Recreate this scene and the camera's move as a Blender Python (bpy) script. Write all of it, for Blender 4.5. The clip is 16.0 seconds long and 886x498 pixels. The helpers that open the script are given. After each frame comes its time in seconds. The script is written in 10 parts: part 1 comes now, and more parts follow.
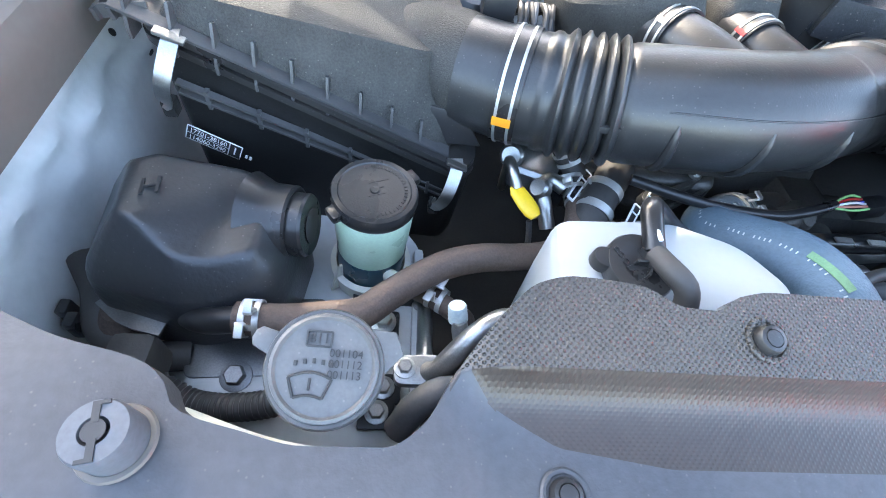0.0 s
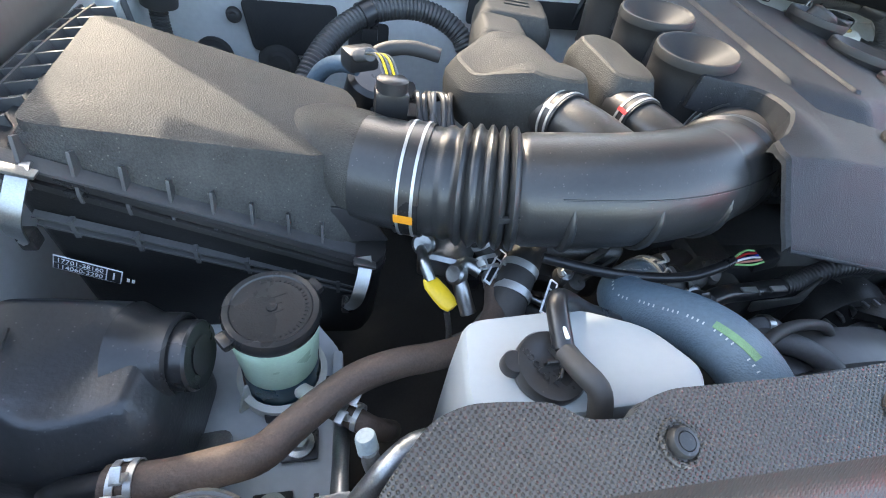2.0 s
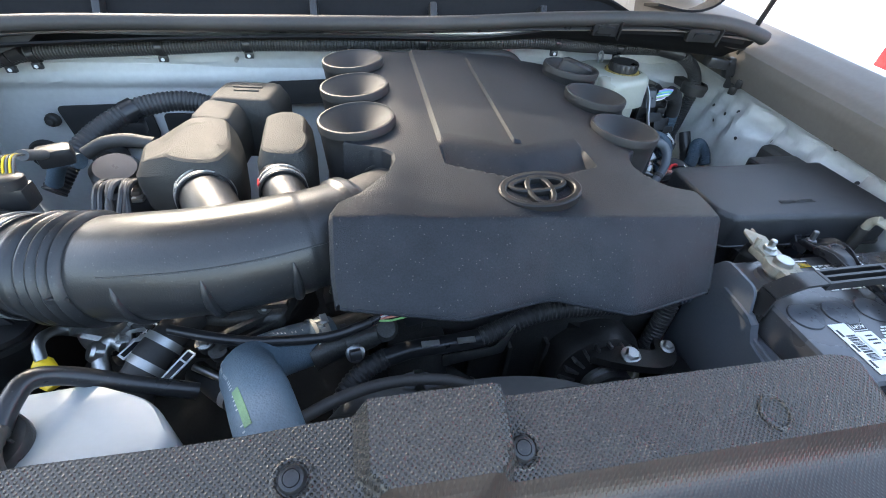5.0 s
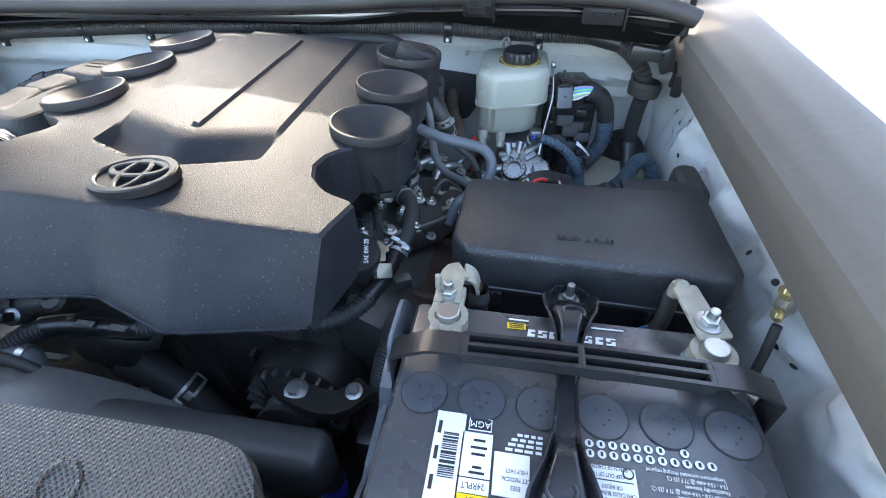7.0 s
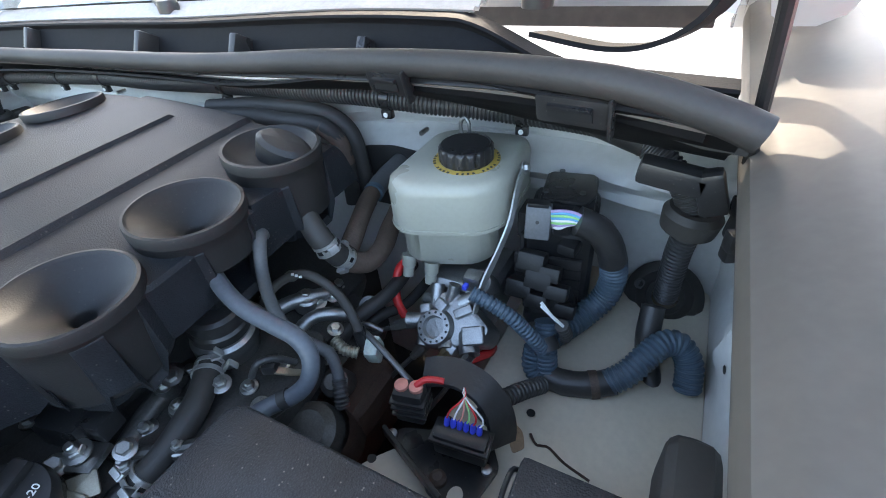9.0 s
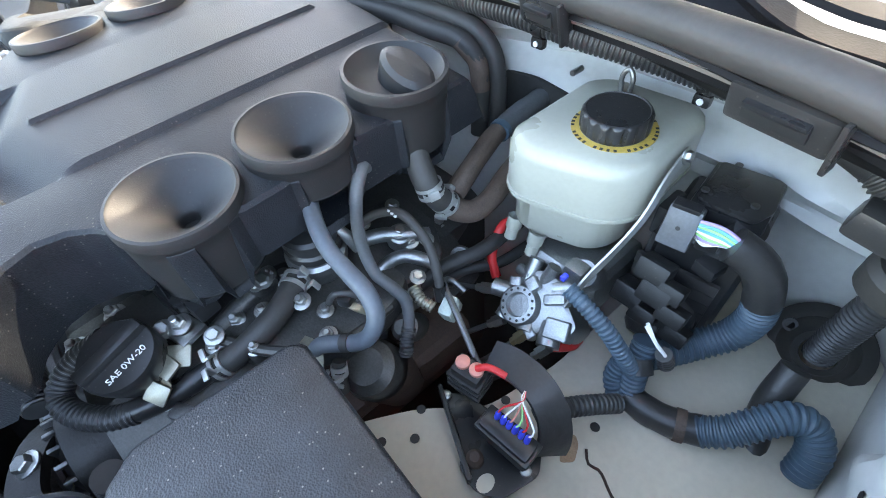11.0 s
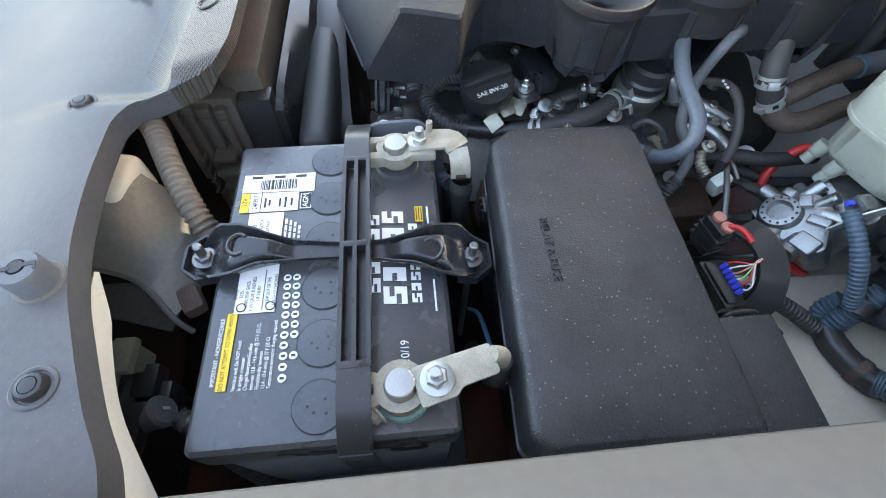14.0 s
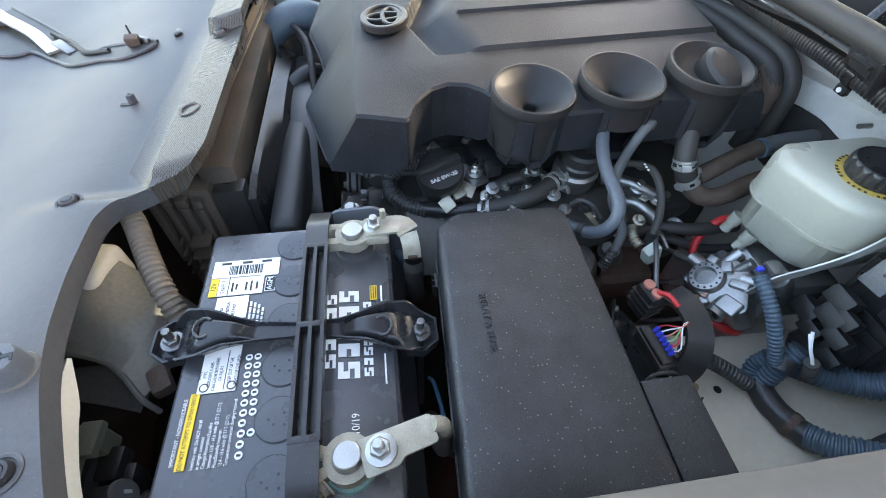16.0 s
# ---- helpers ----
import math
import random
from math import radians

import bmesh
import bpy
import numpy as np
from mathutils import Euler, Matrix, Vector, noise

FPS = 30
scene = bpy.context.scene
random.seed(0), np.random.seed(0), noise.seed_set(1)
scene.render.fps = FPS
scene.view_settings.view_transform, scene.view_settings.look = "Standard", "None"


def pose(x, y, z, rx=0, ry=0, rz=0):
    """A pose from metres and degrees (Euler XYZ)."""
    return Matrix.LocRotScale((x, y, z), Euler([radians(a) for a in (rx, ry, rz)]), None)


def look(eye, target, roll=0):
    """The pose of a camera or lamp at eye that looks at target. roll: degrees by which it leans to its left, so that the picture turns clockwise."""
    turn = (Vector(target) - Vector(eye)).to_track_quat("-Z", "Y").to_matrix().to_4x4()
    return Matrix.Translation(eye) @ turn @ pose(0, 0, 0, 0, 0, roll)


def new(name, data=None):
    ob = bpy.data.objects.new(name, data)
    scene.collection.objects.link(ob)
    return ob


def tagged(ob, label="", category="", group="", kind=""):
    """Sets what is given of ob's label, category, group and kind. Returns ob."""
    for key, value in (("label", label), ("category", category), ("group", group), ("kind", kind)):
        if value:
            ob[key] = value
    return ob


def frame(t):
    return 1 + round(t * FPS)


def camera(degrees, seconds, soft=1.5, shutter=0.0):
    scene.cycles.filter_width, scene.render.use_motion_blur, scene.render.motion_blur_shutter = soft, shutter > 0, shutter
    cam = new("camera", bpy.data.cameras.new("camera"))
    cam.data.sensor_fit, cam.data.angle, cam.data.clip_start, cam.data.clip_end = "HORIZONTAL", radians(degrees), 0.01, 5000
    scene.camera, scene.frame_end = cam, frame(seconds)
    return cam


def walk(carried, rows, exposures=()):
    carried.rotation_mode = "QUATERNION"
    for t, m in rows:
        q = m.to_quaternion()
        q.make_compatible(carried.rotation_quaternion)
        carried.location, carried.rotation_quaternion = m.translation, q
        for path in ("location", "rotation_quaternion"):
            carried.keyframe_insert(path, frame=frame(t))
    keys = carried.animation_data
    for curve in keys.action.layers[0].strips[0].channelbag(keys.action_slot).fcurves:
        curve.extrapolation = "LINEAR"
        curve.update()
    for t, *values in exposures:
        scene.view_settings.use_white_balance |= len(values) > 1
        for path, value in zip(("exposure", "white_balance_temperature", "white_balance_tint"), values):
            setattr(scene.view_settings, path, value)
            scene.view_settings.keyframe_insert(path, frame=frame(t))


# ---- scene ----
cam = camera(90.0, 16.0, soft=1.0)
PATH = [
    (0, (-0.452, -0.031, 1.257), (-0.209, 1.13, -0.353), 13.9),
    (0.5, (-0.429, -0.025, 1.246), (-0.117, 1.11, -0.371), 15.1),
    (1, (-0.404, -0.018, 1.249), (-0.04, 1.151, -0.333), 14.8),
    (1.5, (-0.402, -0.009, 1.259), (0.018, 1.217, -0.265), 14.5),
    (2, (-0.417, 0.008, 1.275), (0.032, 1.326, -0.16), 13.1),
    (2.5, (-0.433, 0.016, 1.305), (0.04, 1.429, -0.029), 11.5),
    (3, (-0.43, 0.02, 1.328), (0.092, 1.499, 0.086), 10.4),
    (3.5, (-0.386, 0.01, 1.344), (0.163, 1.524, 0.159), 8.8),
    (4, (-0.267, -0.036, 1.357), (0.247, 1.495, 0.178), 7.4),
    (4.5, (-0.11, -0.077, 1.349), (0.289, 1.453, 0.125), 5.2),
    (4.7, (-0.08, -0.07, 1.341), (0.291, 1.448, 0.093), 4.8),
    (6.8, (0.382, -0.012, 1.305), (0.232, 1.502, 0.006), 0.0),
    (7, (0.455, 0.0, 1.3), (0.176, 1.516, 0.025), -1.4),
    (7.5, (0.557, 0.023, 1.315), (0.156, 1.520, 0.052), -0.8),
    (8, (0.612, 0.112, 1.291), (0.021, 1.597, 0.089), -2.1),
    (8.5, (0.622, 0.255, 1.289), (-0.093, 1.690, 0.094), -3.2),
    (8.7, (0.624, 0.307, 1.276), (-0.150, 1.715, 0.086), -4.7),
    (10.8, (0.591, 0.466, 1.282), (-0.397, 1.389, -0.192), -5.8),
    (11, (0.597, 0.433, 1.288), (-0.477, 1.231, -0.198), -6.0),
    (11.5, (0.616, 0.343, 1.276), (-0.617, 0.871, -0.208), -3.7),
    (12, (0.637, 0.299, 1.271), (-0.557, 0.61, -0.303), -2.3),
    (12.5, (0.657, 0.263, 1.275), (-0.472, 0.459, -0.364), -0.5),
    (13, (0.665, 0.252, 1.279), (-0.389, 0.391, -0.415), 0.5),
    (13.5, (0.674, 0.253, 1.278), (-0.351, 0.377, -0.435), 1.6),
    (14, (0.69, 0.247, 1.305), (-0.364, 0.384, -0.389), 2.5),
    (14.5, (0.693, 0.245, 1.333), (-0.427, 0.412, -0.315), 3.0),
    (15, (0.696, 0.256, 1.34), (-0.492, 0.453, -0.256), 3.1),
    (15.5, (0.701, 0.27, 1.338), (-0.548, 0.48, -0.209), 2.6),
    (16, (0.705, 0.278, 1.345), (-0.566, 0.488, -0.185), 2.2),
]
walk(cam, [(t, look(eye, target, roll)) for t, eye, target, roll in PATH], exposures=[(0, 3.9, 6900, 10), (1, 3.55, 7200, 10), (1.5, 3.5, 7200, 10), (2.5, 3.2, 7200, 10), (3.5, 2.95, 7300, 10), (4.5, 3.05, 7200, 10), (7, 3.3, 6900, 10), (7.5, 3.3, 7100, 10), (8.0, 2.9, 7200, 10), (8.5, 2.95, 7200, 10), (11, 4.1, 7500, 10), (12, 4.0, 7700, 10), (13, 3.9, 8100, 10), (14.3, 3.6, 8000, 10), (15, 3.55, 7800, 10), (16, 3.5, 7900, 10)])

# ---- world, sun, exposure ----
SUN_DIR = Vector((-0.45, 1.0, 0.72)).normalized()      # towards the sun: behind the windscreen, on the passenger's side
world = bpy.data.worlds.new("sky")
scene.world = world
world.use_nodes = True
wn = world.node_tree
sky = wn.nodes.new("ShaderNodeTexSky")
sky.sky_type = "NISHITA"
sky.sun_disc = False
sky.sun_elevation = math.asin(SUN_DIR.z)
sky.sun_rotation = math.atan2(SUN_DIR.x, SUN_DIR.y)
sky.air_density, sky.dust_density, sky.ozone_density = 1.0, 2.2, 1.0
wn.links.new(sky.outputs[0], wn.nodes["Background"].inputs[0])
wn.nodes["Background"].inputs[1].default_value = 0.15
sun = new("sun", bpy.data.lights.new("sun", "SUN"))
sun.data.energy, sun.data.angle, sun.data.color = 0.6, radians(0.5), (1.0, 0.93, 0.82)
sun.matrix_world = look((0, 0, 0), -SUN_DIR)


# ---- materials ----
def mat(name, col, rough=0.5, metal=0.0, var=0.22, vscale=25.0, grain=0.0, gscale=900.0, gtype="noise",
        dust=0.0, dustcol=(0.20, 0.18, 0.155), sss=0.0, coat=0.0, spec=0.5, rvar=0.1, speck=0.0):
    """A procedural surface: base colour with soft variation, fine relief, and dust that lies in patches and specks."""
    m = bpy.data.materials.new(name)
    m.use_nodes = True
    t = m.node_tree
    b = t.nodes["Principled BSDF"]
    n, l = t.nodes.new, t.links.new
    b.inputs["Metallic"].default_value = metal
    b.inputs["Specular IOR Level"].default_value = spec
    b.inputs["Coat Weight"].default_value = coat
    b.inputs["Subsurface Weight"].default_value = sss
    if sss:
        b.inputs["Subsurface Radius"].default_value = (0.012, 0.012, 0.010)
    tc = n("ShaderNodeTexCoord")
    big = n("ShaderNodeTexNoise")
    big.inputs["Scale"].default_value, big.inputs["Detail"].default_value = vscale, 5.0
    l(tc.outputs["Object"], big.inputs["Vector"])
    mix = n("ShaderNodeMix")
    mix.data_type = "RGBA"
    mix.inputs[6].default_value = (*[c * (1 - var) for c in col], 1)
    mix.inputs[7].default_value = (*[min(1, c * (1 + var)) for c in col], 1)
    fine = n("ShaderNodeTexNoise")
    fine.inputs["Scale"].default_value, fine.inputs["Detail"].default_value = vscale * 16, 3.0
    l(tc.outputs["Object"], fine.inputs["Vector"])
    both = n("ShaderNodeMapRange")
    both.inputs[1].default_value, both.inputs[2].default_value = 0.30, 0.70
    blend = n("ShaderNodeMix")
    blend.inputs[0].default_value = 0.5
    l(big.outputs[0], blend.inputs[2])
    l(fine.outputs[0], blend.inputs[3])
    l(blend.outputs[0], both.inputs[0])
    l(both.outputs[0], mix.inputs[0])
    colour = mix.outputs[2]
    rr = n("ShaderNodeMapRange")
    rr.inputs[3].default_value, rr.inputs[4].default_value = max(0.02, rough - rvar), min(1, rough + rvar)
    l(big.outputs[0], rr.inputs[0])
    roughness = rr.outputs[0]
    if dust or speck:
        d1 = n("ShaderNodeTexNoise")
        d1.inputs["Scale"].default_value, d1.inputs["Detail"].default_value = vscale * 0.45, 8.0
        l(tc.outputs["Object"], d1.inputs["Vector"])
        f1 = n("ShaderNodeMapRange")
        f1.inputs[1].default_value, f1.inputs[2].default_value = 0.42, 0.75
        f1.inputs[3].default_value, f1.inputs[4].default_value = dust * 0.25, dust
        l(d1.outputs[0], f1.inputs[0])
        vor = n("ShaderNodeTexVoronoi")
        vor.inputs["Scale"].default_value = 300.0
        l(tc.outputs["Object"], vor.inputs["Vector"])
        f2 = n("ShaderNodeMapRange")
        f2.inputs[1].default_value, f2.inputs[2].default_value = 0.08, 0.22
        f2.inputs[3].default_value, f2.inputs[4].default_value = speck, 0.0
        l(vor.outputs["Distance"], f2.inputs[0])
        pick = n("ShaderNodeMath")
        pick.operation = "GREATER_THAN"
        pick.inputs[1].default_value = 0.72
        sep = n("ShaderNodeSeparateColor")
        l(vor.outputs["Color"], sep.inputs[0])
        l(sep.outputs[0], pick.inputs[0])
        some = n("ShaderNodeMath")
        some.operation = "MULTIPLY"
        l(f2.outputs[0], some.inputs[0])
        l(pick.outputs[0], some.inputs[1])
        add = n("ShaderNodeMath")
        add.operation, add.use_clamp = "ADD", True
        l(f1.outputs[0], add.inputs[0])
        l(some.outputs[0], add.inputs[1])
        dm = n("ShaderNodeMix")
        dm.data_type = "RGBA"
        dm.inputs[7].default_value = (*dustcol, 1)
        l(add.outputs[0], dm.inputs[0])
        l(colour, dm.inputs[6])
        colour = dm.outputs[2]
    l(colour, b.inputs["Base Color"])
    l(roughness, b.inputs["Roughness"])
    if grain:
        if gtype == "noise":
            g = n("ShaderNodeTexNoise")
            g.inputs["Detail"].default_value = 3.0
        else:
            g = n("ShaderNodeTexVoronoi")
            g.inputs["Randomness"].default_value = 0.0 if gtype == "dimple" else 1.0
            if gtype == "dimple":
                g.voronoi_dimensions = "2D"
        g.inputs["Scale"].default_value = gscale
        turn = n("ShaderNodeMapping")
        turn.inputs["Rotation"].default_value = (0, 0, radians(45) if gtype == "dimple" else 0)
        l(tc.outputs["Object"], turn.inputs["Vector"])
        l(turn.outputs[0], g.inputs["Vector"])
        bump = n("ShaderNodeBump")
        bump.inputs["Strength"].default_value = grain
        bump.inputs["Distance"].default_value = 0.0022 if gtype == "dimple" else 0.0008 if gtype == "leather" else 0.001
        bump.invert = gtype in ("dimple", "leather")
        height = g.outputs[0]
        if gtype == "dimple":
            dome = n("ShaderNodeMapRange")
            dome.interpolation_type = "SMOOTHSTEP"
            dome.inputs[1].default_value, dome.inputs[2].default_value = 0.12, 0.40
            l(height, dome.inputs[0])
            height = dome.outputs[0]
        l(height, bump.inputs["Height"])
        l(bump.outputs[0], b.inputs["Normal"])
    return m


COVER = mat("textured_black_plastic", (0.0150, 0.0167, 0.0197), 0.50, spec=0.26, grain=0.30, gscale=900, gtype="cells", dust=0.0, speck=0.45, var=0.45, vscale=40, rvar=0.06)
LID = mat("grained_black_plastic", (0.0345, 0.0340, 0.0305), 0.58, spec=0.24, grain=0.4, gscale=800, gtype="cells", dust=0.08, speck=0.4, var=0.55, vscale=40)
PLASTIC = mat("black_plastic", (0.014, 0.014, 0.015), 0.30, grain=0.15, gscale=700, dust=0.13, speck=0.25, vscale=18)
SATIN = mat("dusty_satin_plastic", (0.020, 0.021, 0.023), 0.32, spec=0.6, grain=0.25, gscale=300, dust=0.14, dustcol=(0.17, 0.165, 0.16), speck=0.35, vscale=16)
CASE = mat("matt_black_case", (0.009, 0.009, 0.0095), 0.42, spec=0.3, grain=0.2, gscale=700, dust=0.05, speck=0.15, vscale=18)
GLOSS = mat("smooth_black_plastic", (0.016, 0.016, 0.017), 0.30, grain=0.08, gscale=400, dust=0.06, speck=0.2, vscale=20)
FUSE = mat("fuse_box_plastic", (0.020, 0.021, 0.0235), 0.44, spec=0.55, grain=0.4, gscale=800, gtype="cells", dust=0.03, speck=0.9, var=0.7, vscale=45)
FUNNEL = mat("satin_funnel_plastic", (0.014, 0.0145, 0.0155), 0.54, spec=0.42, grain=0.2, gscale=900, dust=0.08, dustcol=(0.16, 0.13, 0.10), speck=0.15, vscale=22)
TUBE = mat("moulded_intake_rubber", (0.017, 0.0178, 0.019), 0.33, grain=0.2, gscale=600, dust=0.12, speck=0.3, vscale=16)
SUPPORT = mat("radiator_cover_plastic", (0.058, 0.060, 0.066), 0.46, spec=0.36, grain=0.25, gscale=500, dust=0.34, dustcol=(0.17, 0.15, 0.13), speck=0.35, vscale=11, var=0.2)
HONEY = mat("dimpled_cover_plastic", (0.034, 0.031, 0.028), 0.30, grain=1.0, gscale=370, gtype="dimple", dust=0.42, dustcol=(0.15, 0.118, 0.088), speck=0.3, vscale=9)
# Brown stain, with the shade on the sloped nose mixed into the colour.
FACE = mat("brown_stained_shaded_plastic", (0.030, 0.023, 0.018), 0.33, spec=0.45, grain=0.16, gscale=370, gtype="dimple", dust=0.5, dustcol=(0.075, 0.047, 0.032), speck=0.3, vscale=7, var=0.3)
BROWN = mat("aged_brown_rubber", (0.070, 0.047, 0.036), 0.68, grain=0.7, gscale=220, dust=0.42, dustcol=(0.20, 0.14, 0.105), var=0.5, vscale=40)
BLUEHOSE = mat("dusty_blue_grey_rubber", (0.085, 0.130, 0.165), 0.55, grain=0.35, gscale=600, gtype="cells", dust=0.4, dustcol=(0.20, 0.26, 0.30), vscale=20)
# Dusty paint; on the wings the hood's shade is put into this colour.
DUSTSHADE = mat("dusty_shaded_paint", (0.115, 0.102, 0.090), 0.50, dust=0.45, dustcol=(0.27, 0.235, 0.20), vscale=9, var=0.12, spec=0.25)
GREYHOSE = mat("grey_rubber", (0.075, 0.080, 0.086), 0.6, grain=0.2, gscale=300, dust=0.3, dustcol=(0.20, 0.18, 0.16))
RUBBER = mat("black_rubber", (0.022, 0.022, 0.022), 0.6, grain=0.2, gscale=350, dust=0.22, dustcol=(0.20, 0.17, 0.14), vscale=18)
CONDUIT = mat("black_conduit", (0.030, 0.031, 0.033), 0.42, dust=0.2, dustcol=(0.22, 0.20, 0.17), vscale=18)
BLUECOND = mat("blue_grey_conduit", (0.052, 0.088, 0.120), 0.45, dust=0.25, dustcol=(0.13, 0.15, 0.16), vscale=18)
COWL = mat("weathered_cowl_plastic", (0.008, 0.008, 0.009), 0.62, spec=0.12, grain=0.2, gscale=500, dust=0.04, vscale=10)
VENTPLUG = mat("battery_vent_plug", (0.055, 0.061, 0.072), 0.30, dust=0.25, speck=0.3, vscale=20)
TAPE = mat("black_wrapped_tape", (0.020, 0.020, 0.021), 0.38, grain=0.4, gscale=160, dust=0.12)
BAY = mat("engine_bay_paint", (0.64, 0.65, 0.64), 0.40, dust=0.35, dustcol=(0.44, 0.39, 0.32), vscale=7, var=0.08, coat=0.15)
BEIGE = mat("dusty_bay_paint", (0.66, 0.61, 0.50), 0.5, dust=0.45, dustcol=(0.40, 0.31, 0.21), vscale=11, var=0.08)
BODY = mat("white_body_paint", (0.62, 0.61, 0.59), 0.28, dust=0.3, dustcol=(0.42, 0.38, 0.33), vscale=6, var=0.04, coat=0.6)
STEEL = mat("zinc_steel", (0.45, 0.45, 0.43), 0.36, metal=1.0, var=0.2, vscale=60, dust=0.12)
DARKSTEEL = mat("dark_steel", (0.20, 0.20, 0.20), 0.42, metal=0.9, var=0.3, vscale=50, dust=0.2)
ALU = mat("cast_aluminium", (0.33, 0.335, 0.33), 0.36, metal=0.9, var=0.2, vscale=50, grain=0.3, gscale=350, dust=0.1)
OLDALU = mat("dull_cast_aluminium", (0.095, 0.094, 0.090), 0.50, metal=0.7, var=0.35, vscale=35, grain=0.4, gscale=250, dust=0.35, dustcol=(0.13, 0.11, 0.085))
DARKCAST = mat("greasy_dark_casting", (0.034, 0.033, 0.032), 0.46, metal=0.5, var=0.35, vscale=40, grain=0.4, gscale=220, dust=0.3, dustcol=(0.07, 0.06, 0.05))
RUST = mat("rusty_heat_shield", (0.062, 0.036, 0.026), 0.65, metal=0.3, var=0.4, vscale=35, grain=0.4, gscale=200)
CLAMP = mat("plated_clamp", (0.52, 0.52, 0.50), 0.42, metal=0.7, var=0.15, vscale=80, dust=0.1)
LEAD = mat("oxidised_terminal", (0.33, 0.30, 0.235), 0.58, metal=0.25, var=0.4, vscale=90, grain=0.4, gscale=300)
WHITEP = mat("milky_white_plastic", (0.39, 0.42, 0.42), 0.34, sss=0.25, var=0.03, vscale=12, dust=0.05)
CREAM = mat("aged_cream_plastic", (0.72, 0.70, 0.60), 0.38, sss=0.25, var=0.06, vscale=14, dust=0.08)
BRAKE = mat("brake_tank_plastic", (0.37, 0.365, 0.305), 0.30, sss=0.3, var=0.05, vscale=14, dust=0.06)
TEAL = mat("teal_tank_plastic", (0.55, 0.74, 0.55), 0.30, sss=0.3, var=0.1, vscale=25)
FLUID = mat("fluid_behind_plastic", (0.012, 0.06, 0.085), 0.28, var=0.2, vscale=25)
YELLOW = mat("yellow_plastic", (0.85, 0.55, 0.02), 0.38, var=0.08, dust=0.08)
OCHRE = mat("faded_yellow_print", (0.50, 0.34, 0.07), 0.5, var=0.25, vscale=60, dust=0.2)
ORANGE = mat("orange_paint", (0.90, 0.33, 0.02), 0.5, var=0.05)
RED = mat("red_rubber", (0.62, 0.03, 0.03), 0.4, var=0.1)
PINK = mat("salmon_seal", (0.62, 0.24, 0.18), 0.5, var=0.1)
GREEN = mat("green_paint_mark", (0.30, 0.62, 0.22), 0.6, var=0.2, vscale=60)
LILAC = mat("lilac_wire", (0.42, 0.30, 0.52), 0.45, var=0.1)
SKYWIRE = mat("sky_blue_wire", (0.10, 0.38, 0.62), 0.45, var=0.1)
BLUE = mat("blue_seal", (0.05, 0.08, 0.62), 0.35, var=0.1)
WHITE = mat("white_print", (0.82, 0.82, 0.80), 0.5, var=0.04)
# Print, and flat fills whose black stands in for shade inside holes and grooves.
BLACK = mat("black_print_and_hole_shade", (0.02, 0.02, 0.02), 0.5, var=0.1)
BATT = mat("battery_case", (0.034, 0.038, 0.047), 0.28, spec=0.8, grain=0.10, gscale=300, dust=0.30, speck=0.3, vscale=14)
BATTGREY = mat("battery_grey_case", (0.33, 0.36, 0.40), 0.4, dust=0.15, var=0.08)
HOLDDOWN = mat("black_painted_steel", (0.013, 0.014, 0.017), 0.28, grain=0.1, gscale=200, dust=0.10, speck=0.1)
TRAY = mat("grey_battery_tray", (0.10, 0.115, 0.135), 0.5, dust=0.25, var=0.1)
RADIATOR = mat("dusty_radiator_frame", (0.050, 0.042, 0.035), 0.65, dust=0.65, dustcol=(0.135, 0.105, 0.078), var=0.45, vscale=22, grain=0.3, gscale=200)
DIRT = mat("dark_undercarriage", (0.018, 0.017, 0.016), 0.75, dust=0.4, dustcol=(0.07, 0.06, 0.05), var=0.4, vscale=14, grain=0.5, gscale=120)
RAIL = mat("scuffed_black_plastic", (0.040, 0.040, 0.041), 0.34, grain=0.15, gscale=700, dust=0.35, dustcol=(0.16, 0.155, 0.15), vscale=30)
INSUL = mat("black_sound_pad", (0.016, 0.016, 0.017), 0.8, grain=0.4, gscale=300, dust=0.1)
OLIVE = mat("olive_plastic", (0.14, 0.15, 0.11), 0.5, dust=0.3)
REDPAINT = mat("red_car_paint", (0.62, 0.025, 0.03), 0.2, var=0.05, vscale=3, coat=1.0)
CONCRETE = mat("pale_concrete", (0.52, 0.50, 0.47), 0.85, var=0.15, vscale=1.2, grain=0.3, gscale=60)
TYRE = mat("tyre_rubber", (0.02, 0.02, 0.02), 0.8)


def glass(name, col, rough=0.02):
    m = bpy.data.materials.new(name)
    m.use_nodes = True
    b = m.node_tree.nodes["Principled BSDF"]
    b.inputs["Base Color"].default_value = (*col, 1)
    b.inputs["Roughness"].default_value = rough
    b.inputs["Transmission Weight"].default_value = 1.0
    b.inputs["IOR"].default_value = 1.45
    return m


GLASS = glass("tinted_glass", (0.55, 0.66, 0.72))


# ---- mesh helpers ----
def V(*a):
    return Vector(a)


def finish(me, sharp=35):
    me.shade_smooth()
    me.set_sharp_from_angle(angle=radians(sharp))


def part(name, bm, material, parent=None, label="", sharp=35):
    """Links a bmesh, built in world places, as one mesh object under a thing or a part."""
    bmesh.ops.recalc_face_normals(bm, faces=bm.faces)
    me = bpy.data.meshes.new(name)
    bm.to_mesh(me)
    bm.free()
    me.materials.append(material)
    finish(me, sharp)
    ob = new(name, me)
    if parent is not None:
        ob.parent = parent
        ob.matrix_parent_inverse = chain(parent).inverted()
    if label:
        ob["label"] = label
    return ob


